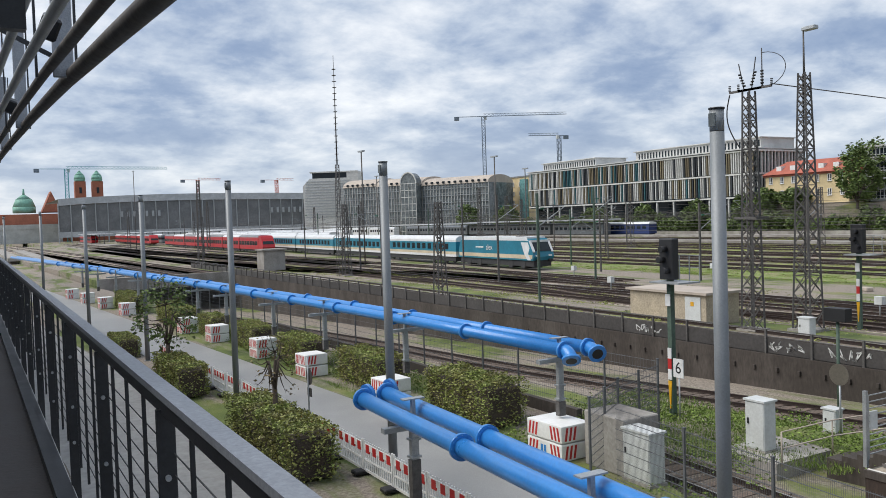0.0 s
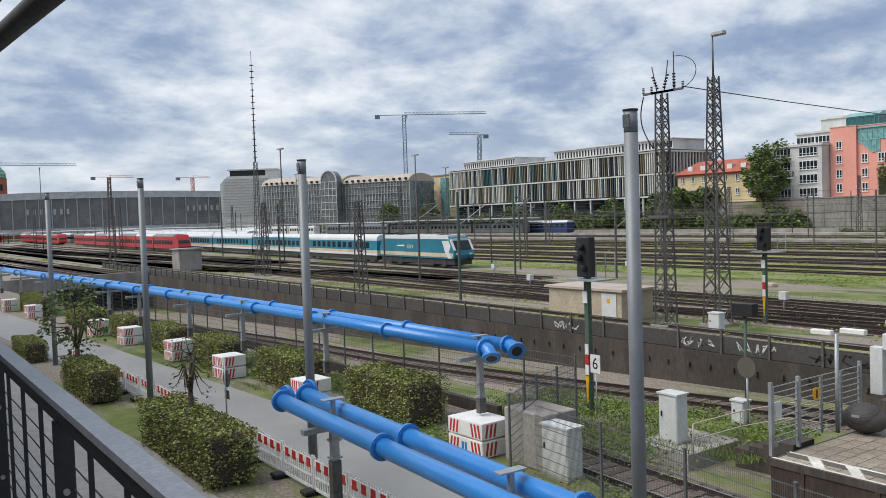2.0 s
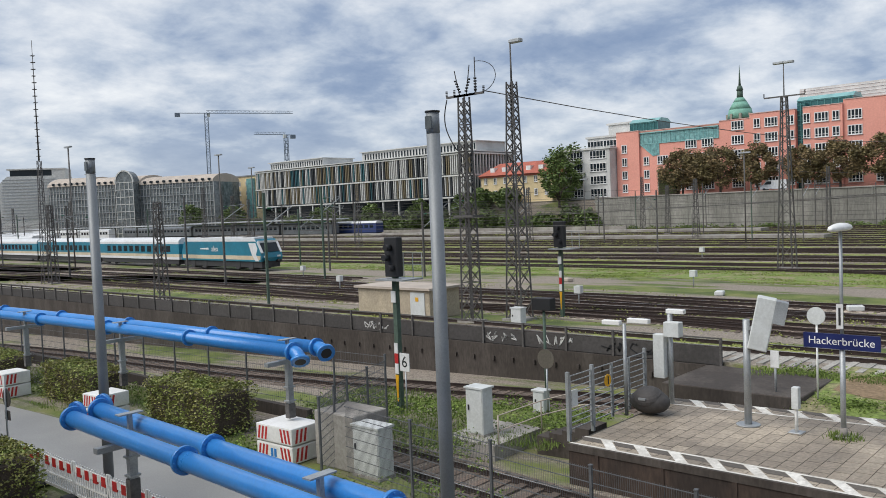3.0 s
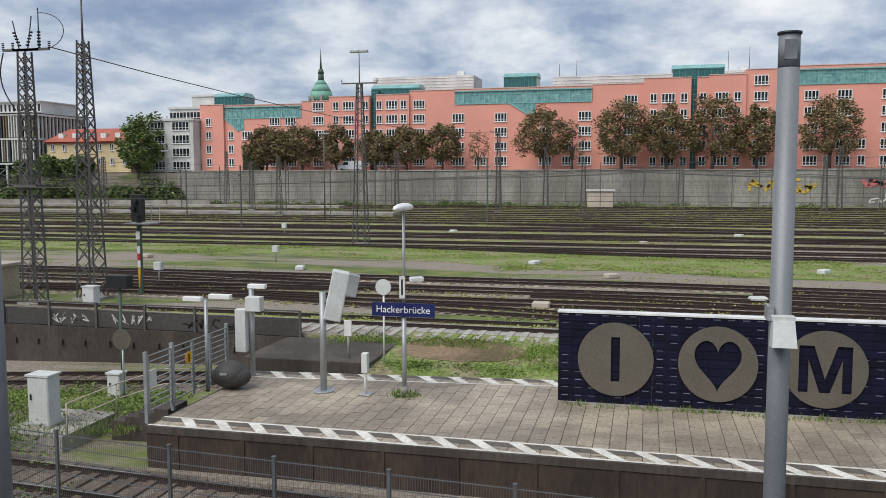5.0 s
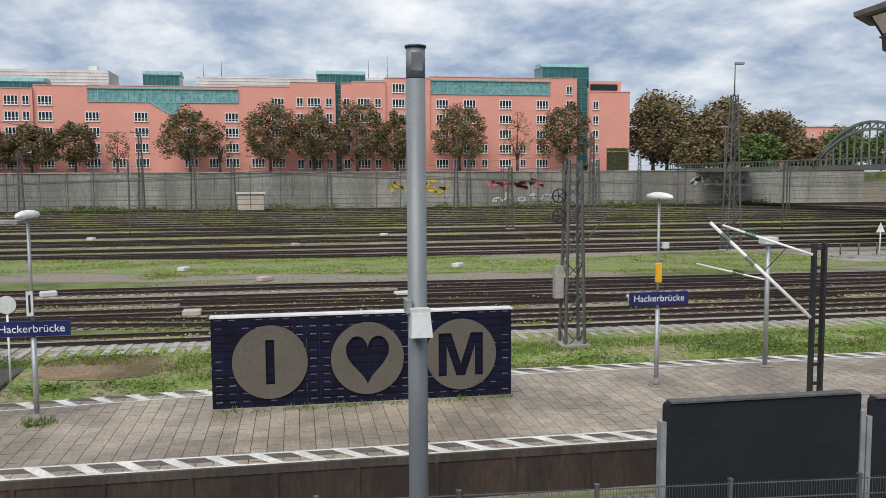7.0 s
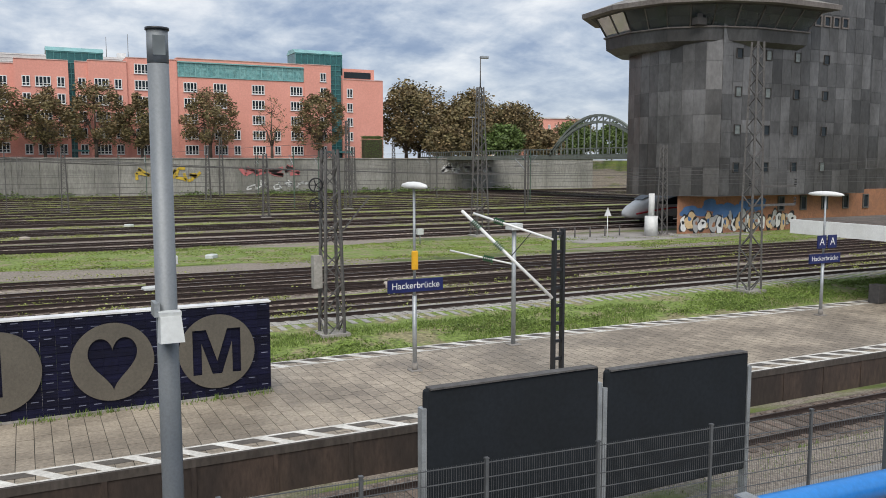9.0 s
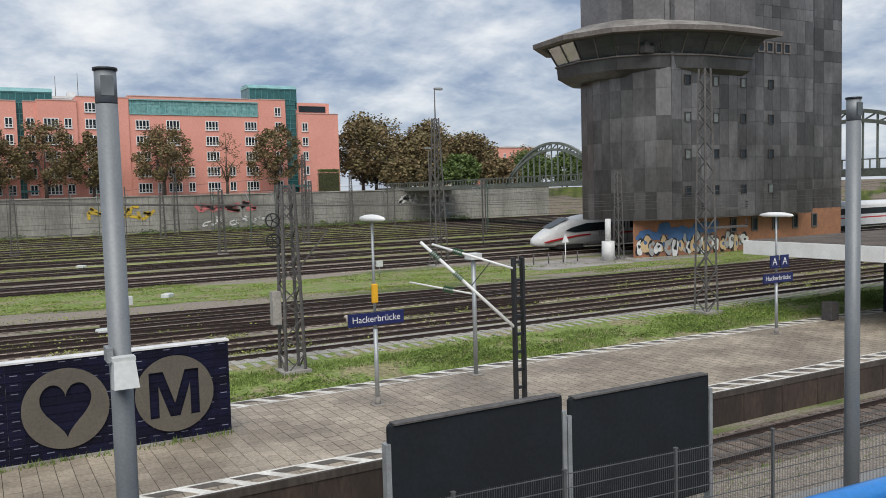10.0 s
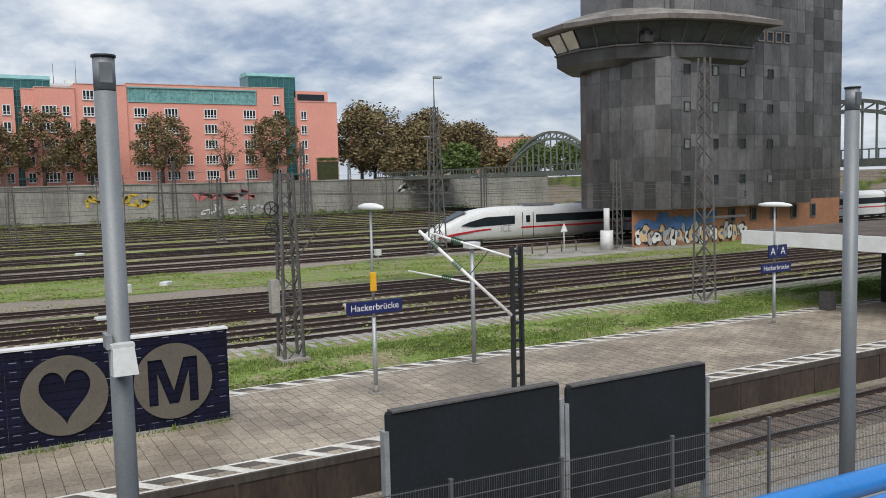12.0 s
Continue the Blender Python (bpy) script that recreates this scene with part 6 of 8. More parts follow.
bx(bm, (37.15, 34.8, YARD), (37.2, 36.0, 1.85))
dr = part("door", bm, "cab_white", shed, "pale steel door")
bm = bmesh.new()
bx(bm, (37.13, 35.3, 1.3), (37.15, 35.55, 1.55))
part("warning_plate", bm, "yellow", dr)

# ---- platform furniture ----
def lamp_post(x, y, h, sign_z, heads, txt=True):
    root = thing("platform_lamp", "grey lamp post with white lamp and blue station sign", "lamp", "platform lamps", pose(x, y, 0))
    bm = bmesh.new()
    rod(bm, (0, 0, 0), (0, 0, 2.6), 0.075, 0.075, 14)
    rod(bm, (0, 0, 2.6), (0, 0, h - 0.15), 0.05, 0.045, 14)
    part("post", bm, "galv", root)
    bm = bmesh.new()
    bx(bm, (-0.2, -0.2, 0), (0.2, 0.2, 0.05))
    rod(bm, (0, 0, 0.0), (0, 0, 0.3), 0.11, 0.1, 14)
    part("foot", bm, "concrete", root)
    bm = bmesh.new()
    n = 16
    prof = [(0.0, 0.0), (0.5, 0.0), (0.62, 0.05), (0.56, 0.13), (0.3, 0.2), (0.0, 0.22)]
    rings = []
    for r, z in prof:
        rings.append([bm.verts.new((0.98 * r / 0.62 * math.cos(2 * math.pi * i / n), 0.2 * r / 0.62 * math.sin(2 * math.pi * i / n), h - 0.15 + z)) for i in range(n)])
    for a, b in zip(rings, rings[1:]):
        for i in range(n):
            f = bm.faces.new((a[i], a[(i + 1) % n], b[(i + 1) % n], b[i]))
            f.smooth = True
    bmesh.ops.remove_doubles(bm, verts=bm.verts, dist=0.001)
    part("lamp_head", bm, "white_paint", root, "white oval lamp head")
    bm = bmesh.new()
    bx(bm, (-0.12, -1.02, sign_z - 0.43), (-0.06, 1.02, sign_z))
    s = part("station_sign", bm, "sign_blue", root, "dark blue station name sign")
    t = text_bm("Hackerbrücke", 0.31)
    part("lettering", t, "frame_white", s, "white lettering", pose(-0.125, 0.0, sign_z - 0.215) @ FACE)
    bm = bmesh.new()
    for dy in (-0.3, 0.3):
        bx(bm, (-0.06, dy - 0.02, sign_z - 0.35), (0.06, dy + 0.02, sign_z - 0.05))
    part("sign_bracket", bm, "galv", root)
    for kind in heads:
        bm = bmesh.new()
        if kind == "number":
            bx(bm, (-0.1, -0.06, sign_z + 0.15), (-0.07, 0.12, sign_z + 0.85))
            k = part("marker_plate", bm, "frame_white", root, "white marker plate")
            bm = bmesh.new()
            bx(bm, (-0.104, 0.0, sign_z + 0.25), (-0.1, 0.06, sign_z + 0.75))
            part("marker_bar", bm, "black", k)
        if kind == "speaker":
            bx(bm, (-0.1, -0.11, sign_z + 0.3), (0.02, 0.11, sign_z + 0.95))
            bevel(bm, 0.03, 1)
            part("speaker", bm, "yellow", root, "yellow loudspeaker box")
        if kind == "sector":
            for dy in (-0.45, 0.25):
                b2 = bmesh.new()
                bx(b2, (-0.12, dy - 0.28, sign_z + 0.25), (-0.07, dy + 0.28, sign_z + 0.85))
                k = part("sector_sign", b2, "sign_blue", root, "blue sector sign")
                part("lettering", text_bm("A", 0.5), "frame_white", k, "", pose(-0.125, dy, sign_z + 0.55) @ FACE)
            bm.free()
    return root


lamp_post(25.0, 7.25, 6.05, 2.98, ["number"])
lamp_post(25.6, -11.85, 6.38, 3.18, ["speaker"])
lamp_post(26.5, -33.0, 5.7, 2.9, ["sector"])


def monitor_pole(x, y):
    root = thing("dispatch_monitor", "grey pole with a tilted monitor housing for train dispatch", "monitor", at=pose(x, y, 0))
    bm = bmesh.new()
    rod(bm, (0, 0, 0), (0, 0, 3.25), 0.11, 0.1, 16)
    rod(bm, (0, 0, 0), (0, 0, 0.04), 0.35, 0.35, 20)
    part("pole", bm, "galv", root)
    bm = bmesh.new()
    beam(bm, (0, 0, 2.95), (0, -0.45, 3.1), 0.1)
    part("arm", bm, "galv", root)
    bm = bmesh.new()
    bx(bm, (-0.25, -0.28, -0.85), (0.3, 0.28, 0.75))
    bevel(bm, 0.03, 1)
    h = part("housing", bm, "cab_white", root, "pale grey monitor housing", pose(0, -0.5, 3.2, 12, 0, 20))
    bm = bmesh.new()
    bx(bm, (-0.3, -0.6, 0.05), (0.2, -0.25, 0.72))
    part("hood", bm, "galv", h)
    bm = bmesh.new()
    bx(bm, (0.3, -0.24, -0.8), (0.33, 0.24, 0.7))
    part("back_plate", bm, "black", h)


monitor_pole(24.9, 9.95)


def post_with(name, label, cat, x, y, z, h, r, extras, mat_="galv"):
    root = thing(name, label, cat, at=pose(x, y, z))
    bm = bmesh.new()
    rod(bm, (0, 0, 0), (0, 0, h), r, r, 12)
    part("post", bm, mat_, root)
    for nm, lo, hi, m in extras:
        bm = bmesh.new()
        bx(bm, lo, hi)
        bevel(bm, 0.015, 1)
        part(nm, bm, m, root)
    return root


post_with("key_post", "small white key-switch post on the platform", "post", 24.85, 8.5, 0, 1.2, 0.05, [("switch_box", (-0.12, -0.1, 0.7), (0.1, 0.1, 1.35), "cab_white"), ("foot_plate", (-0.2, -0.2, 0), (0.2, 0.2, 0.03), "galv")], "white_paint")
r = post_with("round_signal_sign", "round grey sign disc on a thin white post", "sign", 29.3, 9.3, -0.1, 2.9, 0.035, [], "white_paint")
bm = bmesh.new()
rod(bm, (-0.06, 0, 2.95), (-0.03, 0, 2.95), 0.3, n=24)
part("disc", bm, "cab_white", r)
post_with("track_marker", "small white track marker on a post", "sign", 29.0, 10.6, -0.1, 1.5, 0.04, [("plate", (-0.06, -0.15, 1.1), (-0.03, 0.15, 1.7), "frame_white")])
post_with("camera_post", "tall grey post with two white surveillance cameras", "camera", 24.0, 13.6, 0, 3.0, 0.06, [("camera", (-0.15, 0.1, 2.95), (0.05, 0.75, 3.1), "white_paint"), ("camera", (-0.1, -0.9, 3.05), (0.1, -0.15, 3.2), "white_paint")])
post_with("camera_post", "grey post with a white box and a surveillance camera", "camera", 26.2, 13.1, 0, 3.1, 0.09, [("box", (-0.4, -0.5, 2.35), (-0.05, 0.05, 2.85), "cab_white"), ("camera", (-0.1, -0.55, 3.1), (0.1, 0.1, 3.25), "white_paint"), ("tall_box", (-0.3, 0.1, 0.9), (0.0, 0.5, 2.4), "cab_white")])


def end_fence():
    root = thing("platform_gate", "galvanised gate and rail fence closing the platform end", "gate")
    for x0, x1, nm in ((21.15, 22.35, "gate_leaf"), (22.5, 23.6, "fence_panel"), (23.65, 24.7, "fence_panel"), (24.75, 25.8, "fence_panel")):
        y = 13.9
        bm = bmesh.new()
        for x in (x0, x1):
            bx(bm, (x - 0.03, y - 0.03, 0), (x + 0.03, y + 0.03, 1.75))
        for k in range(10):
            z = 0.12 + 0.18 * k
            bx(bm, (x0, y - 0.015, z), (x1, y + 0.015, z + 0.025))
        p = part(nm, bm, "galv", root)
        if nm == "gate_leaf":
            bm = bmesh.new()
            bx(bm, (x0 + 0.08, y - 0.03, 0.8), (x0 + 0.4, y + 0.03, 1.3))
            part("lock_box", bm, "cab_white", p)
    for x in (22.42, 25.85, 21.05):
        bm = bmesh.new()
        bx(bm, (x - 0.05, 13.85, -0.2), (x + 0.05, 13.95, 1.9))
        part("post", bm, "galv", root)
    bm = bmesh.new()
    rod(bm, (23.3, 13.86, 1.25), (23.3, 13.84, 1.25), 0.2, n=20)
    p = part("round_plate", bm, "yellow", root, "round yellow plate")
    bm = bmesh.new()
    bx(bm, (23.28, 13.82, 1.12), (23.32, 13.84, 1.38))
    part("pictogram", bm, "black", p)


end_fence()


def grit_bin(x, y):
    root = thing("grit_bin", "round dark grey plastic grit bin at the platform end", "bin", at=pose(x, y, 0))
    bm = bmesh.new()
    bmesh.ops.create_uvsphere(bm, u_segments=28, v_segments=16, radius=1.0, matrix=Matrix.Translation((0, 0, 0.42)) @ Matrix.Diagonal((0.5, 0.68, 0.40, 1)))
    for v in bm.verts:
        v.co.z = max(v.co.z, 0.0)
    for f in bm.faces:
        f.smooth = True
    part("body", bm, "panel_dark", root)
    bm = bmesh.new()
    bmesh.ops.create_uvsphere(bm, u_segments=24, v_segments=12, radius=1.0, matrix=Matrix.Translation((-0.1, 0, 0.56)) @ Matrix.Rotation(radians(-22), 4, "Y") @ Matrix.Diagonal((0.46, 0.52, 0.34, 1)))
    part("lid", bm, "panel_dark", root, "hinged lid")
    bm = bmesh.new()
    bx(bm, (-0.55, -0.12, 0.55), (-0.48, 0.12, 0.62))
    part("handle", bm, "galv", root)


grit_bin(24.55, 13.05)

# handrail of the steps at the platform end
root = thing("step_handrail", "thin brass-coloured handrail beside steps down to the tracks", "handrail")
for x in (20.9, 23.3):
    bm = bmesh.new()
    rod(bm, (x, 16.5, STREET), (x, 16.5, 0.25), 0.025)
    part("post", bm, "tan_roof", root)
for z in (-0.25, 0.25):
    bm = bmesh.new()
    tube(bm, [(20.9, 16.5, z), (23.3, 16.5, z), (24.0, 15.2, z + 0.4), (24.0, 14.2, z + 0.45)], 0.022, 8)
    part("rail", bm, "tan_roof", root)
bm = bmesh.new()
bx(bm, (20.9, 16.7, STREET - 0.5), (23.6, 18.9, STREET + 0.02))
structure("path", bm, "concrete", "small concrete path beside the cabinets", "path")
for k in range(4):
    bm = bmesh.new()
    bx(bm, (22.3, 14.0 + 0.5 * k, -1.3), (23.4, 14.5 + 0.5 * k, -0.16 - 0.16 * k))
    structure("step", bm, "concrete_dark", "worn concrete step", "step")
# concrete head wall beyond the platform
bm = bmesh.new()
bx(bm, (28.4, 9.6, -1.3), (32.4, 14.6, 0.16))
bevel(bm, 0.03, 1)
structure("abutment", bm, "concrete_dark", "dark concrete abutment with a flat top beside the platform", "wall")
bm = bmesh.new()
ys = (-120, -60, -33, -18, -8, 3, 9.6)
rows = [[bm.verts.new((x, y, z)) for x, z in ((far_edge(y) + 0.12, -0.5), (far_edge(y) + 0.2, -0.1), (31.5, 0.13), (34.2, 0.25))] for y in ys]
for p, q in zip(rows, rows[1:]):
    for i in range(3):
        bm.faces.new((p[i], p[i + 1], q[i + 1], q[i]))
structure("bank", bm, "grass_ground", "grassy earth bank behind the platform", "ground")
bm = bmesh.new()
rows = [[bm.verts.new((x, y, z)) for x, z in ((a, 0.04 + 0.065 * (a - 29.9)), (b, 0.04 + 0.065 * (b - 29.9)))] for y, a, b in ((4.2, 31.0, 31.6), (5.2, 30.2, 32.6), (6.6, 29.9, 33.2), (8.0, 30.1, 33.0), (9.2, 30.6, 32.2))]
for p, q in zip(rows, rows[1:]):
    bm.faces.new((p[0], p[1], q[1], q[0]))
bmesh.ops.solidify(bm, geom=list(bm.faces), thickness=0.08)
structure("soil_patch", bm, "soil", "patch of bare trodden earth in the grass", "ground")
bm = bmesh.new()
bx(bm, (30.6, -120, -1.3), (31.2, 9.6, -0.06))
structure("wall_bank", bm, "concrete_dark", "low dark wall behind the platform's far edge", "wall")


def poster_boards():
    for k, (ya, yb, z1) in enumerate(((-6.6, -10.55, 2.94), (-10.72, -14.75, 2.82))):
        root = thing("poster_board", "large dark poster board seen from behind with pale metal frame", "billboard", "poster boards")
        bm = bmesh.new()
        bx(bm, (13.72, yb, 0.05), (13.86, ya, z1))
        bevel(bm, 0.1, 3)
        part("panel", bm, "board", root)
        bm = bmesh.new()
        bx(bm, (13.68, yb + 0.1, z1 - 0.02), (13.9, ya - 0.1, z1 + 0.015))
        part("top_frame", bm, "mast_steel", root, "weathered top edge")
        for y in (ya + 0.02, yb - 0.02):
            bm = bmesh.new()
            bx(bm, (13.7, y - 0.05, STREET), (13.88, y + 0.05, z1 - 0.35))
            part("post", bm, "galv", root)


defm("board", (0.018, 0.0215, 0.026), 0.8, spec=0.2, vary=0.08, scale=0.8, fine=10, dark=(0.014, 0.016, 0.018), bump=0.03)
poster_boards()


def black_mast(x, y):
    root = thing("catenary_mast", "black riveted steel mast carrying a white cantilever with green insulators", "mast", at=pose(x, y, 0))
    bm = bmesh.new()
    for s in (-0.17, 0.17):
        bx(bm, (-0.1, s - 0.04, 0), (0.1, s + 0.04, 4.9))
    for k in range(8):
        z = 0.5 + 0.6 * k
        bx(bm, (-0.04, -0.17, z), (0.04, 0.17, z + 0.1))
    part("mast", bm, "rail_paint", root)
    # cantilever arms
    for nm, a, b, r in (("top_tube", (0, 0.2, 4.55), (2.3, 1.95, 5.35), 0.04), ("diagonal_tube", (0, 0.2, 2.6), (2.3, 2.4, 5.45), 0.055), ("steady_arm", (1.0, 1.2, 3.7), (2.8, 2.6, 4.05), 0.03), ("stay", (0.6, 0.7, 4.75), (1.1, 1.2, 3.9), 0.015)):
        bm = bmesh.new()
        rod(bm, a, b, r, n=10)
        part(nm, bm, "white_paint" if nm != "stay" else "black", root)
    for a, b, f in (((0, 0.2, 4.55), (2.3, 1.95, 5.35), 0.62), ((0, 0.2, 2.6), (2.3, 2.4, 5.45), 0.55), ((1.0, 1.2, 3.7), (2.8, 2.6, 4.05), 0.3), ((0, 0.2, 2.6), (2.3, 2.4, 5.45), 0.8)):
        a, b = Vector(a), Vector(b)
        bm = bmesh.new()
        d = (b - a).normalized()
        for k in range(5):
            c = a.lerp(b, f) + d * (0.075 * k)
            rod(bm, c, c + d * 0.035, 0.12, 0.06, n=14)
        part("insulator", bm, "insul", root, "green ribbed insulator")


black_mast(23.0, -15.9)
post_with("catenary_post", "slim grey steel post with a pale box on top", "mast", 27.6, -17.0, 0, 4.7, 0.085, [("top_box", (-0.25, -0.25, 4.5), (0.25, 0.25, 4.75), "cab_white"), ("foot", (-0.25, -0.25, 0), (0.25, 0.25, 0.04), "concrete")])


def platform_roof():
    root = thing("platform_canopy", "flat platform canopy with a white fascia and dark posts", "canopy")
    bm = bmesh.new()
    bx(bm, (20.9, -110, 3.85), (32.0, -37.6, 4.03))
    part("roof", bm, "roof_gravel", root, "dark gravelled roof")
    bm = bmesh.new()
    bx(bm, (20.7, -37.6, 3.25), (32.2, -37.4, 4.0))
    bx(bm, (20.7, -110, 3.25), (20.9, -37.6, 4.0))
    bx(bm, (32.0, -110, 3.25), (32.2, -37.6, 4.0))
    part("fascia", bm, "white_paint", root, "white fascia")
    bm = bmesh.new()
    bx(bm, (20.9, -110, 3.28), (32.0, -37.6, 3.34))
    part("soffit", bm, "pale_wall", root)
    for x in (24.2, 27.9):
        for k in range(6):
            bm = bmesh.new()
            y = -40.4 - 9 * k
            bx(bm, (x - 0.12, y - 0.12, 0), (x + 0.12, y + 0.12, 3.3))
            part("post", bm, "rail_paint", root)
    bm = bmesh.new()
    bx(bm, (24.4, -49, 0), (27.6, -43, 2.9))
    part("lift_shaft", bm, "glass_dark", root, "dark glazed stair enclosure")


platform_roof()
bm = bmesh.new()
bx(bm, (-0.3, -0.3, 0), (0.3, 0.3, 0.95))
bevel(bm, 0.03, 1)
tagged(part("litter_bin", bm, "panel_dark", None, "", pose(27.6, -38.5, 0)), "square dark litter bin under the canopy", "bin")


# ---- lattice masts ----
def lattice(bm, x0, y0, z0, z1, w0, w1, leg=0.09, bar=0.035, step=None, cross=False):
    def corner(k, z):
        f = (z - z0) / (z1 - z0)
        w = (w0 + (w1 - w0) * f) / 2
        return Vector((x0 + (-w if k in (0, 3) else w), y0 + (-w if k in (0, 1) else w), z))
    for k in range(4):
        beam(bm, corner(k, z0), corner(k, z1), leg)
    z = z0
    i = 0
    while z < z1 - 0.2:
        f = (z - z0) / (z1 - z0)
        h = min(step or (w0 + (w1 - w0) * f) * 0.95, z1 - z)
        for k in range(4):
            a, b = (k, (k + 1) % 4) if (i + k) % 2 else ((k + 1) % 4, k)
            beam(bm, corner(a, z), corner(b, z + h), bar)
            if cross:
                beam(bm, corner(b, z), corner(a, z + h), bar)
                if i % 3 == 0:
                    beam(bm, corner(a, z), corner(b, z), bar)
        z += h
        i += 1


def mast(x, y, z, h, w0, w1, label, lamp=None, cross=False, material="mast_steel", pole=0.0, legs=0.09, bar=0.035, arms=(), wheels=False, group="lattice masts"):
    root = thing("lattice_mast", label, "mast", group, pose(x, y, z))
    bm = bmesh.new()
    lattice(bm, 0, 0, 0, h, w0, w1, legs, bar, None, cross)
    part("lattice", bm, material, root)
    bm = bmesh.new()
    bx(bm, (-w0 / 2 - 0.2, -w0 / 2 - 0.2, -0.3), (w0 / 2 + 0.2, w0 / 2 + 0.2, 0.15))
    part("footing", bm, "concrete", root)
    if pole:
        bm = bmesh.new()
        rod(bm, (0, 0, h - 0.1), (0, 0, h + pole), 0.06, 0.04, 8)
        part("top_pole", bm, material, root)
    if lamp:
        for s in lamp:
            bm = bmesh.new()
            bx(bm, (-0.2, min(0, s), h + pole - 0.1), (0.2, max(0, s), h + pole + 0.12))
            bevel(bm, 0.04, 1)
            part("floodlight", bm, "galv", root, "grey floodlight")
    for zz, a, b in arms:
        bm = bmesh.new()
        beam(bm, (0, a, zz), (0, b, zz), 0.12)
        part("cross_arm", bm, material, root)
        for e in (a, b):
            bm = bmesh.new()
            for k in range(4):
                rod(bm, (0, e, zz + 0.06 + 0.09 * k), (0, e, zz + 0.11 + 0.09 * k), 0.07, n=8)
            part("insulator", bm, "black", root)
    if wheels:
        for zz in (h - 1.4, h - 2.2):
            bm = bmesh.new()
            n = 24
            for i in range(n):
                a, b = 2 * math.pi * i / n, 2 * math.pi * (i + 1) / n
                beam(bm, (-0.1, 0.62 + 0.27 * math.cos(a), zz + 0.27 * math.sin(a)), (-0.1, 0.62 + 0.27 * math.cos(b), zz + 0.27 * math.sin(b)), 0.05)
            for i in range(5):
                a = 2 * math.pi * i / 5
                beam(bm, (-0.1, 0.62, zz), (-0.1, 0.62 + 0.26 * math.cos(a), zz + 0.26 * math.sin(a)), 0.035)
            part("tension_wheel", bm, "black", root, "black tensioning wheel")
        bm = bmesh.new()
        bx(bm, (-0.25, 0.45, 2.0), (0.1, 0.8, 3.3))
        part("counterweight", bm, "concrete", root)
        bm = bmesh.new()
        beam(bm, (0, -0.3, 4.0), (0, -1.7, 5.6), 0.05)
        beam(bm, (0, -0.3, 5.6), (0, -1.7, 5.6), 0.04)
        part("bracket_arm", bm, material, root)
    return root


m = mast(37.6, 31.4, YARD, 13.2, 0.86, 0.46, "tall tapered lattice power mast with a cross-arm and insulators", arms=((13.3, -1.5, 1.3), (13.3, -0.9, 0.7)), legs=0.10, bar=0.04, cross=True)
for dy, top, lean in ((-0.2, 15.0, -0.3), (0.3, 14.8, 0.35), (-0.9, 15.4, 0.0)):
    bm = bmesh.new()
    rod(bm, (0, dy, 13.3), (0, dy + lean, top), 0.03, n=6)
    for k in range(5):
        rod(bm, (0, dy + lean * 0.2 * k, 13.5 + 0.16 * k), (0, dy + lean * 0.2 * k, 13.58 + 0.16 * k), 0.09, n=8)
    part("insulator", bm, "black", m)
bm = bmesh.new()
tube(bm, [(0, -0.9 - 1.5 * math.sin(math.pi * k / 12), 14.2 + 0.95 * math.cos(math.pi * k / 12) * 1.0 - 0.0) for k in range(13)], 0.02, 6)
tube(bm, [(0, 1.3 - 0.6 * k / 10 + 0.5 * math.sin(math.pi * k / 10), 13.2 - 3.0 * k / 10) for k in range(11)], 0.035, 6)
part("conductor", bm, "black", m)
bm = bmesh.new()
bx(bm, (-0.5, -0.75, 6.2), (0.5, 0.75, 6.32))
part("platform_bracket", bm, "mast_steel", m)
mast(39.6, 29.4, YARD, 14.0, 1.12, 0.42, "tall slender lattice light mast", pole=2.3, lamp=(-0.8,), legs=0.09, bar=0.04, cross=True)
mast(77.0, 26.9, YARD, 15.6, 1.3, 0.42, "tall slender lattice light mast on the grass strip", pole=3.0, lamp=(-0.9, 0.9), legs=0.1, bar=0.045, arms=((15.6, -1.8, 1.8),))
mast(68.3, -38.2, YARD, 13.8, 1.3, 0.45, "tall slender lattice light mast in the yard", pole=2.7, lamp=(-0.8,), legs=0.11, bar=0.05)
mast(32.0, -11.1, 0.1, 7.5, 0.8, 0.5, "short lattice catenary mast with tensioning wheels", wheels=True, legs=0.1, bar=0.045)
mast(32.3, -34.6, YARD, 13.1, 0.85, 0.42, "lattice catenary mast beside the track", legs=0.1, bar=0.045, arms=((4.6, -3.2, 0.2), (5.6, -3.2, 0.2)))
mast(103.0, -27.0, YARD, 8.0, 0.8, 0.4, "lattice catenary mast far out in the yard", legs=0.09, bar=0.05)
mast(117.0, -43.0, YARD, 13.0, 0.9, 0.4, "lattice catenary mast far out in the yard", legs=0.1, bar=0.06)
mast(150.0, 26.0, YARD, 14.5, 1.0, 0.4, "lattice catenary mast near the far wall", legs=0.1, bar=0.06, arms=((14.5, -1.5, 1.5),))
for x, y, h in ((172, 52, 12.0), (172, 20, 12.5), (172, -36, 12.0), (172, -74, 11.5), (168, 90, 12), (34.5, 61.0, 8.2), (41.0, 96.0, 9.0), (36, 150, 15.0), (95, 150, 13), (110, 120, 12), (90, 200, 12), (60, 240, 14), (48, 300, 14), (120, 170, 11), (85, 125, 10.5), (130, 60, 10), (140, 10, 9.5), (125, -5, 9), (155, -30, 10), (160, -60, 10), (70, 300, 12), (100, 260, 12), (125, 90, 10), (150, 75, 9.5)):
    mast(x, y, YARD, h, 0.9, 0.4, "grey lattice catenary mast in the yard", legs=0.1, bar=0.05)
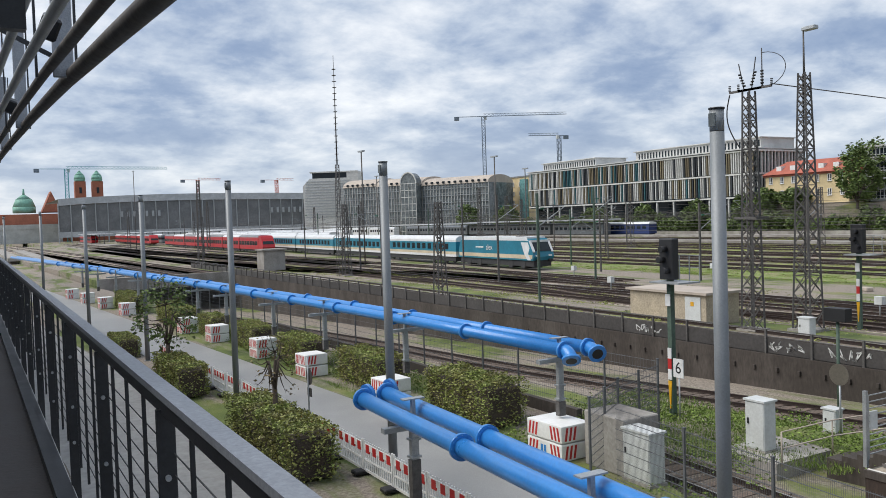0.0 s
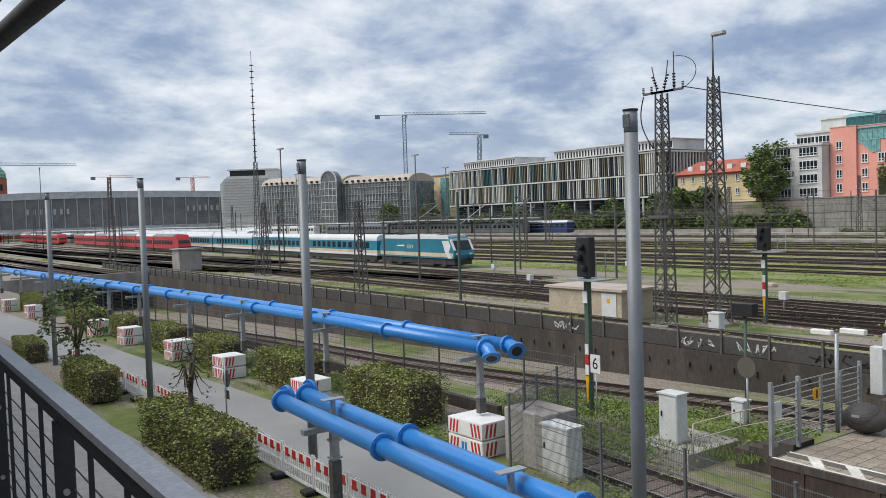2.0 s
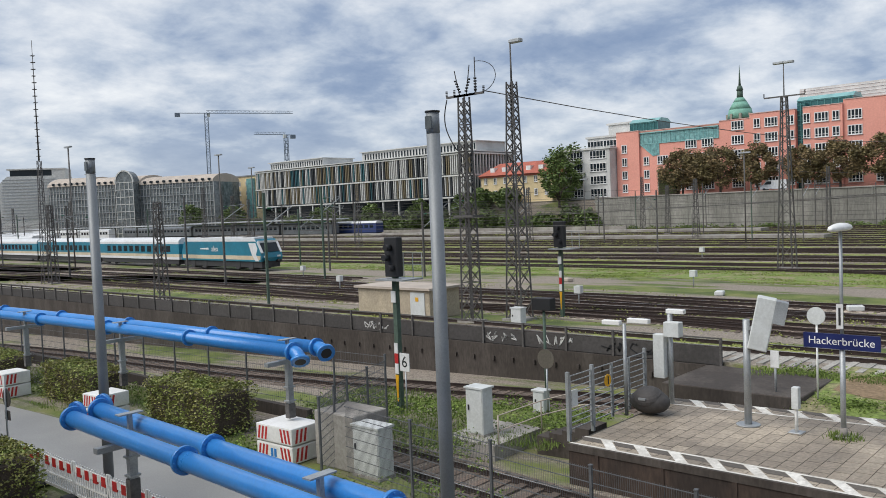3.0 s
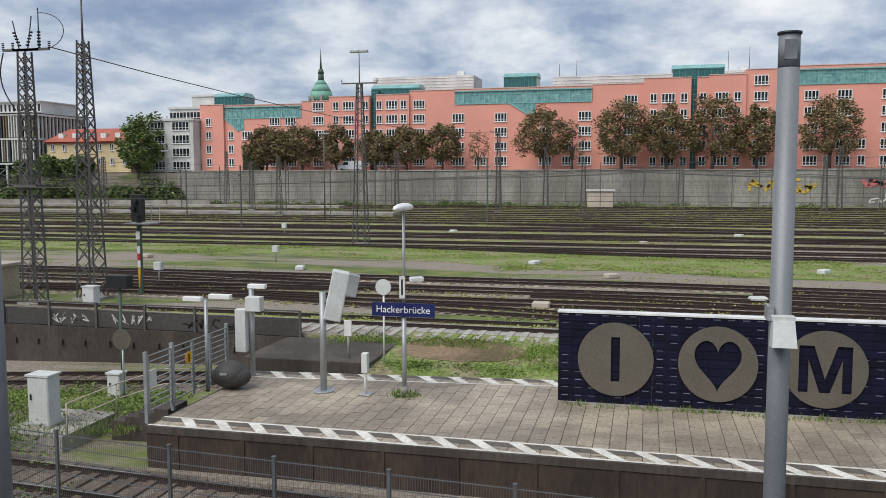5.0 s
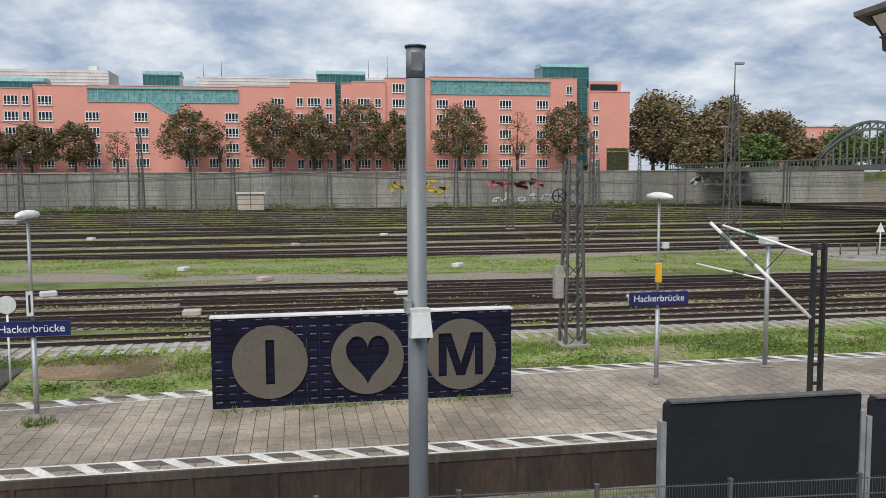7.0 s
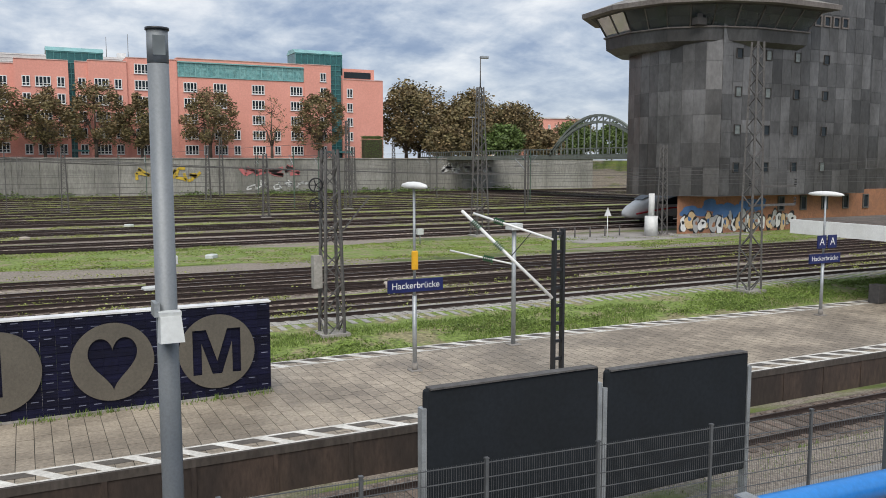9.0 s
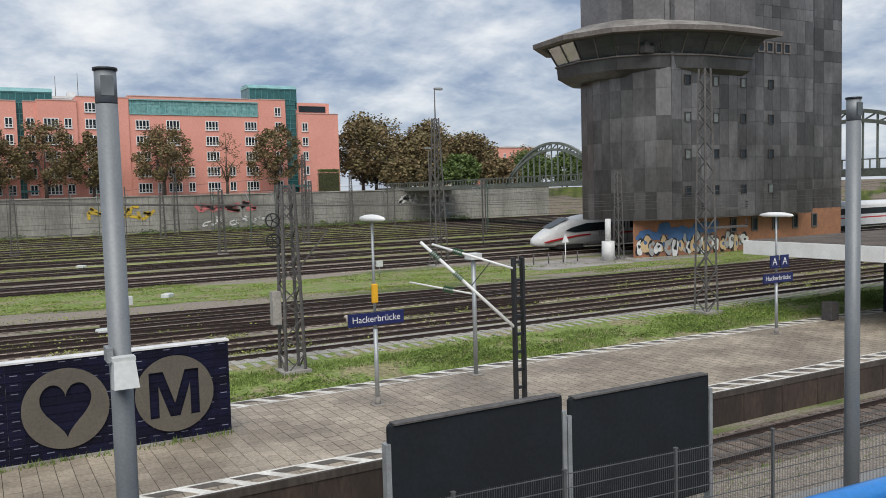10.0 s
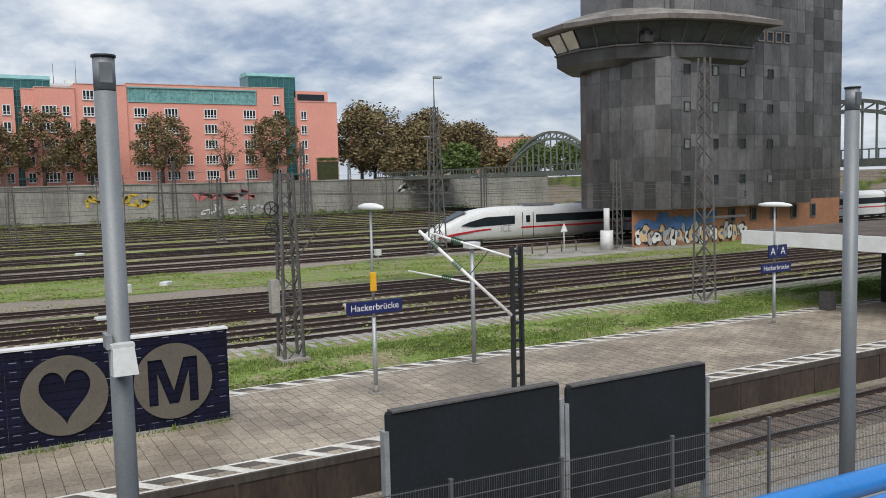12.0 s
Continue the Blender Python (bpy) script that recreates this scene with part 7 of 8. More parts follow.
mast(61.0, -53.8, YARD, 8.5, 0.7, 0.4, "slim lattice mast beside the tower's base", legs=0.1, bar=0.05)
bm = bmesh.new()
rod(bm, (0, 0, 0), (0, 0, 1.9), 0.62, 0.6, 16)
rod(bm, (0, 0, 1.9), (0, 0, 4.0), 0.28, 0.28, 12)
tagged(part("concrete_pillar", bm, "graf_white", None, "", pose(60.9, -52.4, YARD)), "round pale pillar covered in scrawls before the tower", "pillar")
bm = bmesh.new()
bx(bm, (57.6, -62.5, YARD - 0.2), (64.5, -42.0, YARD + 0.06))
structure("apron", bm, "concrete", "pale concrete apron before the tower", "pavement")
for k in range(5):
    post_with("bollard", "short dark bollard on the apron", "bollard", 62.5, -43.2 - 1.7 * k, YARD, 1.0, 0.06, [], "mast_steel")
r = post_with("shunting_sign", "white triangular sign on a thin white post", "sign", 61.5, -47.8, YARD, 2.0, 0.04, [], "white_paint")
bm = bmesh.new()
extrude_x(bm, [(-0.4, 2.0), (0.4, 2.0), (0.0, 2.8)], -0.04, 0.0)
part("triangle", bm, "frame_white", r)
# thin radio mast
root = thing("radio_mast", "very tall thin lattice radio mast", "mast", at=pose(40.5, 96.8, YARD))
bm = bmesh.new()
lattice(bm, 0, 0, 0, 14, 0.8, 0.35, 0.06, 0.03)
rod(bm, (0, 0, 14), (0, 0, 27.5), 0.1, 0.03, 8)
for k in range(16):
    bx(bm, (-0.2, -0.2, 14.5 + 0.75 * k), (0.2, 0.2, 14.56 + 0.75 * k))
part("mast_lattice", bm, "mast_steel", root)
# slim catenary posts with brackets and tie bars
def slim_post(x, y, h, m, rz):
    root = thing("catenary_post", "slim steel catenary post with a bracket arm", "mast", "catenary posts", pose(x, y, YARD, 0, 0, rz))
    bm = bmesh.new()
    beam(bm, (0, 0, 0), (0, 0, h), 0.2, 0.12)
    part("post", bm, m, root)
    bm = bmesh.new()
    beam(bm, (0, 0, h - 1.2), (2.6, 0, h - 1.0), 0.05)
    beam(bm, (0, 0, h - 2.6), (2.6, 0, h - 1.1), 0.06)
    beam(bm, (1.2, 0, h - 2.0), (2.9, 0, h - 2.3), 0.04)
    part("bracket_arm", bm, "galv", root)
    bm = bmesh.new()
    for k in range(4):
        rod(bm, (0.3 + 0.09 * k, 0, h - 1.18), (0.34 + 0.09 * k, 0, h - 1.18), 0.08, n=8)
    part("insulator", bm, "insul", root)
    return root


for i, (x, y, h) in enumerate(((38.2, 52, 8.5), (38.2, 80, 8.5), (46.4, 70, 9), (46.4, 104, 9), (55.6, 66, 9.5), (55.6, 92, 9.5), (61.0, 57, 7.5), (64, 75, 7), (70, 88, 7.5), (82.5, 95, 9), (95, 110, 9), (95, 80, 9), (107, 96, 9), (107, 140, 9), (118, 130, 9), (130, 150, 9), (82.5, 150, 9), (82.5, 190, 9), (55.6, 150, 9.5), (46.4, 190, 9), (128, 50, 9), (118, 22, 9), (142, 45, 9), (155, 8, 9), (107, 20, 9), (130, -20, 9), (95, -60, 8.5), (110, -70, 9), (125, -80, 9), (142, -70, 9), (95, 240, 9), (110, 300, 10), (70, 180, 9), (60, 270, 10), (174, 60, 9), (174, 44, 8.5), (174, 30, 9), (174, 12, 8.5), (174, -6, 9), (174, -24, 8.5), (174, -44, 9), (174, -64, 9), (174, -84, 9), (174, 78, 9), (174, 95, 9), (146, 88, 9), (146, 66, 9.5), (146, -14, 9), (146, -48, 9), (121, 72, 9), (121, 40, 9), (121, 2, 8.5), (121, -36, 9), (160, 36, 9), (160, 18, 9), (160, -40, 9), (160, -20, 9), (97, 50, 8), (89, 66, 8))):
    slim_post(x, y, h, "mast_steel" if i % 4 else "mast_green", 180 * (i % 2))
# plain lamp poles in the yard
for x, y, h in ((53, 117, 17.5), (78, 118, 17), (44, 262, 24), (100, 140, 16.5), (118, 47, 13), (160, 100, 12), (150, -82, 16), (90, 190, 18)):
    post_with("yard_lamp", "tall thin yard lamp pole", "lamp", x, y, YARD, h, 0.1, [("lamp", (-0.2, -0.9, h - 0.1), (0.2, 0.9, h + 0.12), "galv")], "mast_steel")


# ---- signals ----
def signal(x, y, z, h, label, board=True, basket=True, number=False):
    root = thing("railway_signal", label, "signal", "signals", pose(x, y, z))
    bm = bmesh.new()
    bx(bm, (-0.1, -0.1, 0), (0.1, 0.1, h))
    part("post", bm, "mast_green", root)
    bm = bmesh.new()
    bx(bm, (-0.22, -0.36, h), (0.12, 0.36, h + 1.55))
    bevel(bm, 0.04, 1)
    hd = part("signal_head", bm, "black", root, "black signal screen")
    for k, dy in ((0.35, -0.12), (0.75, 0.12), (1.15, 0.0)):
        bm = bmesh.new()
        rod(bm, (-0.5, dy, h + k), (-0.2, dy, h + k), 0.12, n=14)
        part("visor", bm, "black", hd)
    bm = bmesh.new()
    bx(bm, (-0.6, -1.0, h - 0.12), (0.5, 0.5, h - 0.06))
    deck = part("basket", bm, "galv", root, "small steel service platform")
    for yy in (-1.0, -0.5, 0.0, 0.5):
        bm = bmesh.new()
        beam(bm, (0.49, yy, h - 0.1), (0.49, yy, h + 0.9), 0.03)
        part("guard_post", bm, "galv", deck)
    for zz in (0.45, 0.9):
        bm = bmesh.new()
        beam(bm, (0.49, -1.0, h + zz), (0.49, 0.5, h + zz), 0.03)
        part("guard_rail", bm, "galv", deck)
    bm = bmesh.new()
    bx(bm, (-0.17, -0.12, h - 1.0), (-0.14, 0.12, h - 0.55))
    part("plate", bm, "frame_white", root, "white plate")
    for k, m in enumerate(("frame_white", "red_paint", "frame_white")):
        bm = bmesh.new()
        bx(bm, (-0.14, -0.09, 1.6 + 0.4 * k), (-0.105, 0.09, 2.0 + 0.4 * k))
        part("mast_board", bm, m if k != 1 else "red_paint", root)
    bm = bmesh.new()
    extrude_x(bm, [(-0.09, 1.55), (0.09, 1.55), (0.02, 0.5), (-0.02, 0.5)], -0.14, -0.11)
    part("mast_board", bm, "yellow", root)
    if number:
        bm = bmesh.new()
        bx(bm, (-0.2, -0.75, 1.75), (-0.17, -0.25, 2.45))
        k = part("number_board", bm, "frame_white", root, "white board with a black six")
        part("lettering", text_bm("6", 0.62), "black", k, "", pose(-0.205, -0.5, 2.1) @ FACE)
        bm = bmesh.new()
        rod(bm, (-0.16, -0.5, 0), (-0.16, -0.5, 1.8), 0.03)
        part("number_post", bm, "galv", root)
    return root


signal(23.0, 23.0, STREET - 0.2, 5.4, "green signal mast with black screen and number board", number=True)
signal(41.6, 27.7, YARD, 4.2, "green signal mast with black screen in the yard")
r = post_with("dwarf_signal", "slim green post with a black signal box", "signal", 27.8, 19.4, -1.1, 3.9, 0.06, [("box", (-0.2, -0.45, 3.8), (0.2, 0.45, 4.3), "black")], "mast_green")
r = post_with("round_sign", "faded round sign on a grey post beside the track", "sign", 25.0, 17.4, STREET, 2.0, 0.035, [])
bm = bmesh.new()
rod(bm, (-0.05, 0, 2.15), (-0.03, 0, 2.15), 0.36, n=24)
part("disc", bm, "disc", r)
for x, y in ((56, 70), (48, 55), (66, 60), (60, 28), (88, 40), (52, -8), (64, -30), (47, 30)):
    post_with("shunting_signal", "low white shunting signal box on a post", "signal", x, y, YARD, 1.0, 0.05, [("box", (-0.2, -0.25, 0.8), (0.2, 0.25, 1.3), "cab_white")])
for i, (x, y) in enumerate(((42.2, 5), (46.5, -6), (50.8, 14), (55.4, 2), (61, -12), (62.6, 8), (42.2, -18), (38.2, 12), (55.5, 24), (83, 0), (95, -10), (96, 22), (61, 40), (46.4, 50))):
    bm = bmesh.new()
    bx(bm, (-0.3, -0.45, 0), (0.3, 0.45, 0.32))
    bevel(bm, 0.06, 1)
    tagged(part("point_motor", bm, "tan_roof" if i % 3 == 0 else "cab_white", None, "", pose(x, y, YARD, 0, 0, 13 * i)), "small box of a point motor beside a rail", "point motor", "point motors")
# small hut and tilted hood near the far wall
bm = bmesh.new()
bx(bm, (-2, -2.6, 0), (2, 2.6, 3.4))
k = tagged(part("hut", bm, "tan_roof", None, "", pose(176, 9, YARD)), "small sand-coloured hut before the far wall", "hut")
bm = bmesh.new()
bx(bm, (-2.3, -3, 3.4), (2.3, 3, 3.7))
part("flat_roof", bm, "pale_wall", k)

# ---- far buildings ----
def slab_house(name, x0, x1, y0, y1, z0, z1, wall, label, win=None, rows=4, first=2.0, step=3.4, roof="roof_grey", cols=6, face="x"):
    root = thing(name, label, "building")
    bm = bmesh.new()
    bx(bm, (x0, y0, z0), (x1, y1, z1))
    part("wall", bm, wall, root)
    bm = bmesh.new()
    bx(bm, (x0 - 0.4, y0 - 0.4, z1), (x1 + 0.4, y1 + 0.4, z1 + 0.5))
    part("roof", bm, roof, root)
    if win:
        for r in range(rows):
            for c in range(cols):
                y = y0 + (y1 - y0) * (c + 0.5) / cols
                piece("window", win, root, pose(x0 - 0.02, y, z0 + first + step * r))
    return root


W_BAND = window_mesh(5.0, 1.7, 5)
W_SMALL = window_mesh(1.1, 1.8, 2)
# white office beside the salmon block
W_BAND_TALL = window_mesh(4.9, 2.2, 5)
slab_house("white_office", 192, 205, 111.9, 126.0, 7.5, 20.9, "pale_wall", "white office block with bands of windows", W_BAND_TALL, rows=4, first=0.9, step=3.35, cols=2, roof="pale_wall")
slab_house("white_office", 197, 210, 111.6, 121.5, 20.9, 24.2, "pale_wall", "pale set-back top storey of the white office", W_BAND_TALL, rows=1, first=0.4, step=3.4, cols=2, roof="pale_wall")
slab_house("white_office", 204, 214, 107.5, 119.0, 10.0, 28.0, "pale_wall", "white plant block rising behind the office", None, roof="pale_wall")
# cream house with red hipped roof
root = slab_house("cream_house", 188, 202, 127.5, 152, 7.5, 15.2, "yellow_wall", "cream rendered house with a red hipped roof", W_SMALL, rows=2, first=2.2, step=3.6, cols=7, roof="roof_red")
bm = bmesh.new()
a = [bm.verts.new(v) for v in ((187, 127, 15.7), (203, 127, 15.7), (203, 152.5, 15.7), (187, 152.5, 15.7))]
b = [bm.verts.new(v) for v in ((192, 131, 19.2), (198, 131, 19.2), (198, 148, 19.2), (192, 148, 19.2))]
for i in range(4):
    bm.faces.new((a[i], a[(i + 1) % 4], b[(i + 1) % 4], b[i]))
bm.faces.new(b)
part("hipped_roof", bm, "roof_red", root, "red tiled roof")
for k in range(5):
    bm = bmesh.new()
    bx(bm, (188.4, 130.5 + 4.2 * k, 16.6), (190.5, 132.0 + 4.2 * k, 17.9))
    part("dormer", bm, "frame_white", root)


def striped_block():
    root = thing("striped_office", "long modern office building with vertical coloured strips and flat roof", "building")
    x0 = 186.0
    y0, y1 = 154.0, 258.0
    bm = bmesh.new()
    bx(bm, (x0 + 0.4, y0, 9.6), (x0 + 20, y1, 23.0))
    bx(bm, (x0 + 3.0, y0 + 1, 0.0), (x0 + 19, y1 - 1, 9.6))
    part("wall", bm, "glass_dark", root)
    rnd = random.Random(8)
    sm = {}
    for m in ("strip_a", "strip_b", "strip_c", "strip_d"):
        bm = bmesh.new()
        bx(bm, (-0.1, -0.15, 0), (0.4, 0.15, 5.7))
        sm[m] = mesh_of("facade_strip", bm, m)
    for fl in range(2):
        y = y0 + 0.5
        while y < y1:
            m = rnd.choice(["strip_a", "strip_a", "strip_a", "strip_a", "strip_b", "strip_c", "strip_c", "strip_d", "strip_d"])
            piece("facade_strip", sm[m], root, pose(x0, y, 10.6 + 6.3 * fl))
            y += 0.8
    for z in (9.9, 16.3, 22.6):
        bm = bmesh.new()
        bx(bm, (x0 - 0.25, y0 - 0.3, z), (x0 + 0.5, y1 + 0.3, z + 0.42))
        part("floor_band", bm, "strip_a", root, "white floor band")
    k = y0 + 2
    while k < y1:
        bm = bmesh.new()
        bx(bm, (x0, k - 0.25, 0), (x0 + 0.5, k + 0.25, 9.9))
        part("column", bm, "strip_a", root)
        k += 7.0
    bm = bmesh.new()
    bx(bm, (x0 - 0.6, y0 - 0.6, 23.22), (x0 + 21, y1 + 0.6, 23.5))
    part("roof", bm, "pale_wall", root)
    for a, b, z in ((y0 + 1, y0 + 50, 26.4), (y1 - 34, y1 - 4, 26.2)):
        bm = bmesh.new()
        bx(bm, (x0 + 4, a, 23.5), (x0 + 18, b, z))
        bx(bm, (x0 + 3.2, a - 0.5, z), (x0 + 18.5, b + 0.5, z + 0.25))
        attic = part("attic", bm, "pale_wall", root, "set-back pale top storey")
        y = a + 0.6
        bm = bmesh.new()
        bx(bm, (-0.06, -0.28, 0), (0.0, 0.28, z - 24.6))
        pane = mesh_of("attic_pane", bm, "glass_dark")
        while y < b - 0.5:
            piece("attic_pane", pane, attic, pose(x0 + 4, y, 24.0))
            y += 1.3

    # end face with white portals
    fin = bmesh.new()
    bx(fin, (-0.2, -0.5, 0), (0.2, 0.0, 13.0))
    fm = mesh_of("portal_fin", fin, "strip_a")
    for k in range(14):
        piece("portal_fin", fm, root, pose(x0 + 1.2 + 1.4 * k, y0 - 0.003, 9.7))
    for z in (9.6, 16.2, 22.5):
        bm = bmesh.new()
        bx(bm, (x0 + 0.6, y0 - 0.8, z), (x0 + 20, y0 - 0.3, z + 0.5))
        part("floor_band", bm, "strip_a", root, "white floor band")


striped_block()


def glass_halls():
    # long glazed office with tan barrel roofs, set slantwise to the tracks
    root = thing("glass_office", "long glazed office with tan barrel roofs and an arched gable", "building", "", pose(184, 283, 0, 0, 0, 26.2))
    for a, b, z, rise in ((0.0, 33.0, 21.3, 3.4), (33.0, 58.0, 22.0, 3.6), (58.0, 77.0, 22.3, 3.8)):
        bm = bmesh.new()
        bx(bm, (0.0, a, 0), (20, b, z))
        hall = part("hall", bm, "glass_grey", root)
        bm = bmesh.new()
        n = 10
        pr = [(-0.6 + 10.6 * (1 - math.cos(math.pi * i / n)), z + rise * math.sin(math.pi * i / n)) for i in range(n + 1)]
        va = [bm.verts.new((x, a, zz)) for x, zz in pr]
        vb = [bm.verts.new((x, b, zz)) for x, zz in pr]
        for i in range(n):
            bm.faces.new((va[i], va[i + 1], vb[i + 1], vb[i]))
        bm.faces.new(va)
        bm.faces.new(vb[::-1])
        part("barrel_roof", bm, "tan_roof", hall, "tan barrel roof")
        bm = bmesh.new()
        y = a
        while y <= b:
            bx(bm, (-0.3, y - 0.08, 0), (0.0, y + 0.08, z))
            y += 1.5
        part("mullions", bm, "strip_a", hall)
        bm = bmesh.new()
        zz = 2.0
        while zz < z:
            bx(bm, (-0.5, a, zz), (-0.003, b, zz + 0.22))
            bx(bm, (-0.45, a, zz + 1.0), (-0.38, b, zz + 1.1))
            zz += 2.9
        part("floor_edges", bm, "galv", hall)
        bm = bmesh.new()
        y = a + 1.5
        while y < b - 1:
            rod(bm, (-0.9, y, z + 0.9), (1.5, y, z + 0.9), 0.5, n=12)
            y += 2.9
        part("roof_portholes", bm, "glass_dark", hall)
    bm = bmesh.new()
    pl = [(33.4, 0.0), (41.4, 0.0), (41.4, 22.4)] + [(37.4 + 4.0 * math.cos(math.pi * i / 12), 22.4 + 4.6 * math.sin(math.pi * i / 12)) for i in range(1, 12)] + [(33.4, 22.4)]
    extrude_x(bm, pl, -4.0, -0.004)
    gable = part("arched_gable", bm, "glass_grey", root, "glazed bay with an arched gable")
    bm = bmesh.new()
    for i in range(12):
        p = [(37.4 + 4.1 * math.cos(math.pi * k / 12), 22.4 + 4.7 * math.sin(math.pi * k / 12)) for k in (i, i + 1)]
        beam(bm, (-4.1, *p[0]), (-4.1, *p[1]), 0.4, 0.5)
    for y in (33.4, 35.4, 37.4, 39.4, 41.4):
        bx(bm, (-4.15, y - 0.1, 0), (-4.0, y + 0.1, 22.4))
    for k in range(8):
        bx(bm, (-4.12, 33.4, 2.0 + 2.9 * k), (-4.0, 41.4, 2.25 + 2.9 * k))
    part("gable_frame", bm, "strip_a", gable)
    # white building with a slanting louvred front and dark glazed top
    root = thing("white_office", "white stepped building with a slanting louvred front", "building", "", pose(178, 350, 0, 0, 0, 56.3))
    bm = bmesh.new()
    extrude_x(bm, [(20, 0), (46, 0), (46.5, 24.5), (43, 28.0), (20, 28.0)], 0, 16)
    body = part("body", bm, "strip_a", root)
    bm = bmesh.new()
    for k in range(14):
        bx(bm, (-0.25, 24, 9.5 + 1.3 * k), (-0.003, 45.5 - 0.16 * max(0, k - 9), 9.75 + 1.3 * k))
    part("louvres", bm, "galv", body)
    bm = bmesh.new()
    bx(bm, (1.0, 25.5, 28.0), (14, 42, 30.6))
    part("top_glazing", bm, "glass_dark", body)
    bm = bmesh.new()
    bx(bm, (0.0, 20.0, 30.6), (15, 43, 31.2))
    bx(bm, (0.3, 20.0, 28.0), (15, 25.4, 30.6))
    part("top_slab", bm, "strip_a", body)
    slab_house("teal_office", 205, 218, 284, 312, 4, 23.5, "yellow_wall", "ochre office with teal glazed stair bays", W_SMALL, rows=4, first=4, step=3.9, cols=6, roof="roof_grey")
    for y in (287.0, 305.0):
        bm = bmesh.new()
        bx(bm, (203.5, y - 2.0, 4), (205, y + 2.0, 22.5))
        part("stair_bay", bm, "glass_teal", bpy.data.objects["teal_office"], "teal glazed bay")


glass_halls()


def station_hall():
    root = thing("station_hall", "long grey station hall with glazed front and flat curved roof", "building")
    n = 24
    bm = bmesh.new()
    xs = [44 + (192 - 44) * i / n for i in range(n + 1)]
    ys = [500 - 34 * i / n for i in range(n + 1)]
    tops = [22.6 + 1.6 * math.sin(math.pi * (i / n) ** 0.8) for i in range(n + 1)]
    for z0, z1, mi, off in ((3.5, 6.5, 1, -0.6), (6.5, None, 0, 0.0), (None, None, 1, -1.2)):
        for i in range(n):
            a = [z0 if z0 is not None else t - 1.6 for t in tops[i:i + 2]]
            b = [z1 if z1 is not None else (t - 1.6 if mi == 0 else t + 2.0) for t in tops[i:i + 2]]
            vs = [(xs[i], ys[i] + off, a[0]), (xs[i + 1], ys[i + 1] + off, a[1]), (xs[i + 1], ys[i + 1] + off, b[1]), (xs[i], ys[i] + off, b[0])]
            bm.faces.new([bm.verts.new(v) for v in vs]).material_index = mi
    for i in range(n):
        vs = [(xs[i], ys[i] - 1.2, tops[i] + 2), (xs[i + 1], ys[i + 1] - 1.2, tops[i + 1] + 2), (xs[i + 1], ys[i + 1] + 90, tops[i + 1] + 2), (xs[i], ys[i] + 90, tops[i] + 2)]
        bm.faces.new([bm.verts.new(v) for v in vs]).material_index = 1
    part("front", bm, ["hall_glass", "hall_roof"], root)
    for i in range(n + 1):
        bm = bmesh.new()
        bx(bm, (xs[i] - 0.25, ys[i] - 0.7, 0), (xs[i] + 0.25, ys[i] + 0.3, tops[i]))
        part("column", bm, "galv", root)
    for fx in (0.22, 0.76):
        i = int(n * fx)
        for k in range(7):
            bm = bmesh.new()
            bx(bm, (xs[i] + 3.2 * k, ys[i] - 2.2 - 0.73 * k, 14.0), (xs[i] + 3.2 * k + 1.3, ys[i] - 2.0 - 0.73 * k, 17.0))
            part("letter_bar", bm, "galv", root, "illegible pale letters")


defm("hall_roof", (0.46, 0.48, 0.50), 0.7, vary=0.1, scale=0.3, fine=4)
defm("hall_glass", (0.13, 0.135, 0.14), 0.35, vary=0.15, scale=0.15, fine=1.2, bump=0.0, dark=(0.22, 0.225, 0.23))
station_hall()

# twin brick towers with green onion domes, domed court building, church spire
for x in (100, 116):
    root = thing("church_tower", "tall red brick church tower with a green onion dome", "church tower", "twin towers", pose(x, 900, 0))
    bm = bmesh.new()
    bx(bm, (-5, -5, 0), (5, 5, 56))
    part("shaft", bm, "brick_far", root)
    bm = bmesh.new()
    for z, r, z2, r2 in ((56, 4.6, 58, 5.4), (58, 5.4, 62, 4.6), (62, 4.6, 65, 2.0), (65, 2.0, 67, 0.6)):
        rod(bm, (0, 0, z), (0, 0, z2), r, r2, 16)
    part("onion_dome", bm, "copper", root)
    for zz in (30, 44):
        bm = bmesh.new()
        bx(bm, (-1.2, -5.2, zz), (1.2, -5.0, zz + 6))
        part("opening", bm, "glass_dark", root)
root = thing("domed_building", "old brick building with a green glass dome and red tiled gable", "building", at=pose(34, 620, 0))
bm = bmesh.new()
bx(bm, (-30, -10, 0), (70, 20, 19))
part("wall", bm, "brick_far", root)
bm = bmesh.new()
bx(bm, (-40, -30, 0), (20, -12, 11))
bx(bm, (-30, -30.3, 9), (18, -30, 12))
part("low_wing", bm, "pale_wall", root, "pale low wing")
bm = bmesh.new()
for z, r, z2, r2 in ((20, 7, 24, 7), (24, 7, 29, 5), (29, 5, 32, 1.2), (32, 0.8, 36, 0.5)):
    rod(bm, (0, 0, z), (0, 0, z2), r, r2, 20)
part("dome", bm, "copper", root)
bm = bmesh.new()
extr = [(10, 20), (22, 20), (16, 34)]
a = [bm.verts.new((x, -8, z)) for x, z in extr]
b = [bm.verts.new((x, 8, z)) for x, z in extr]
for i in range(3):
    bm.faces.new((a[i], a[(i + 1) % 3], b[(i + 1) % 3], b[i]))
bm.faces.new(a)
bm.faces.new(b)
part("gable", bm, "brick_far", root)

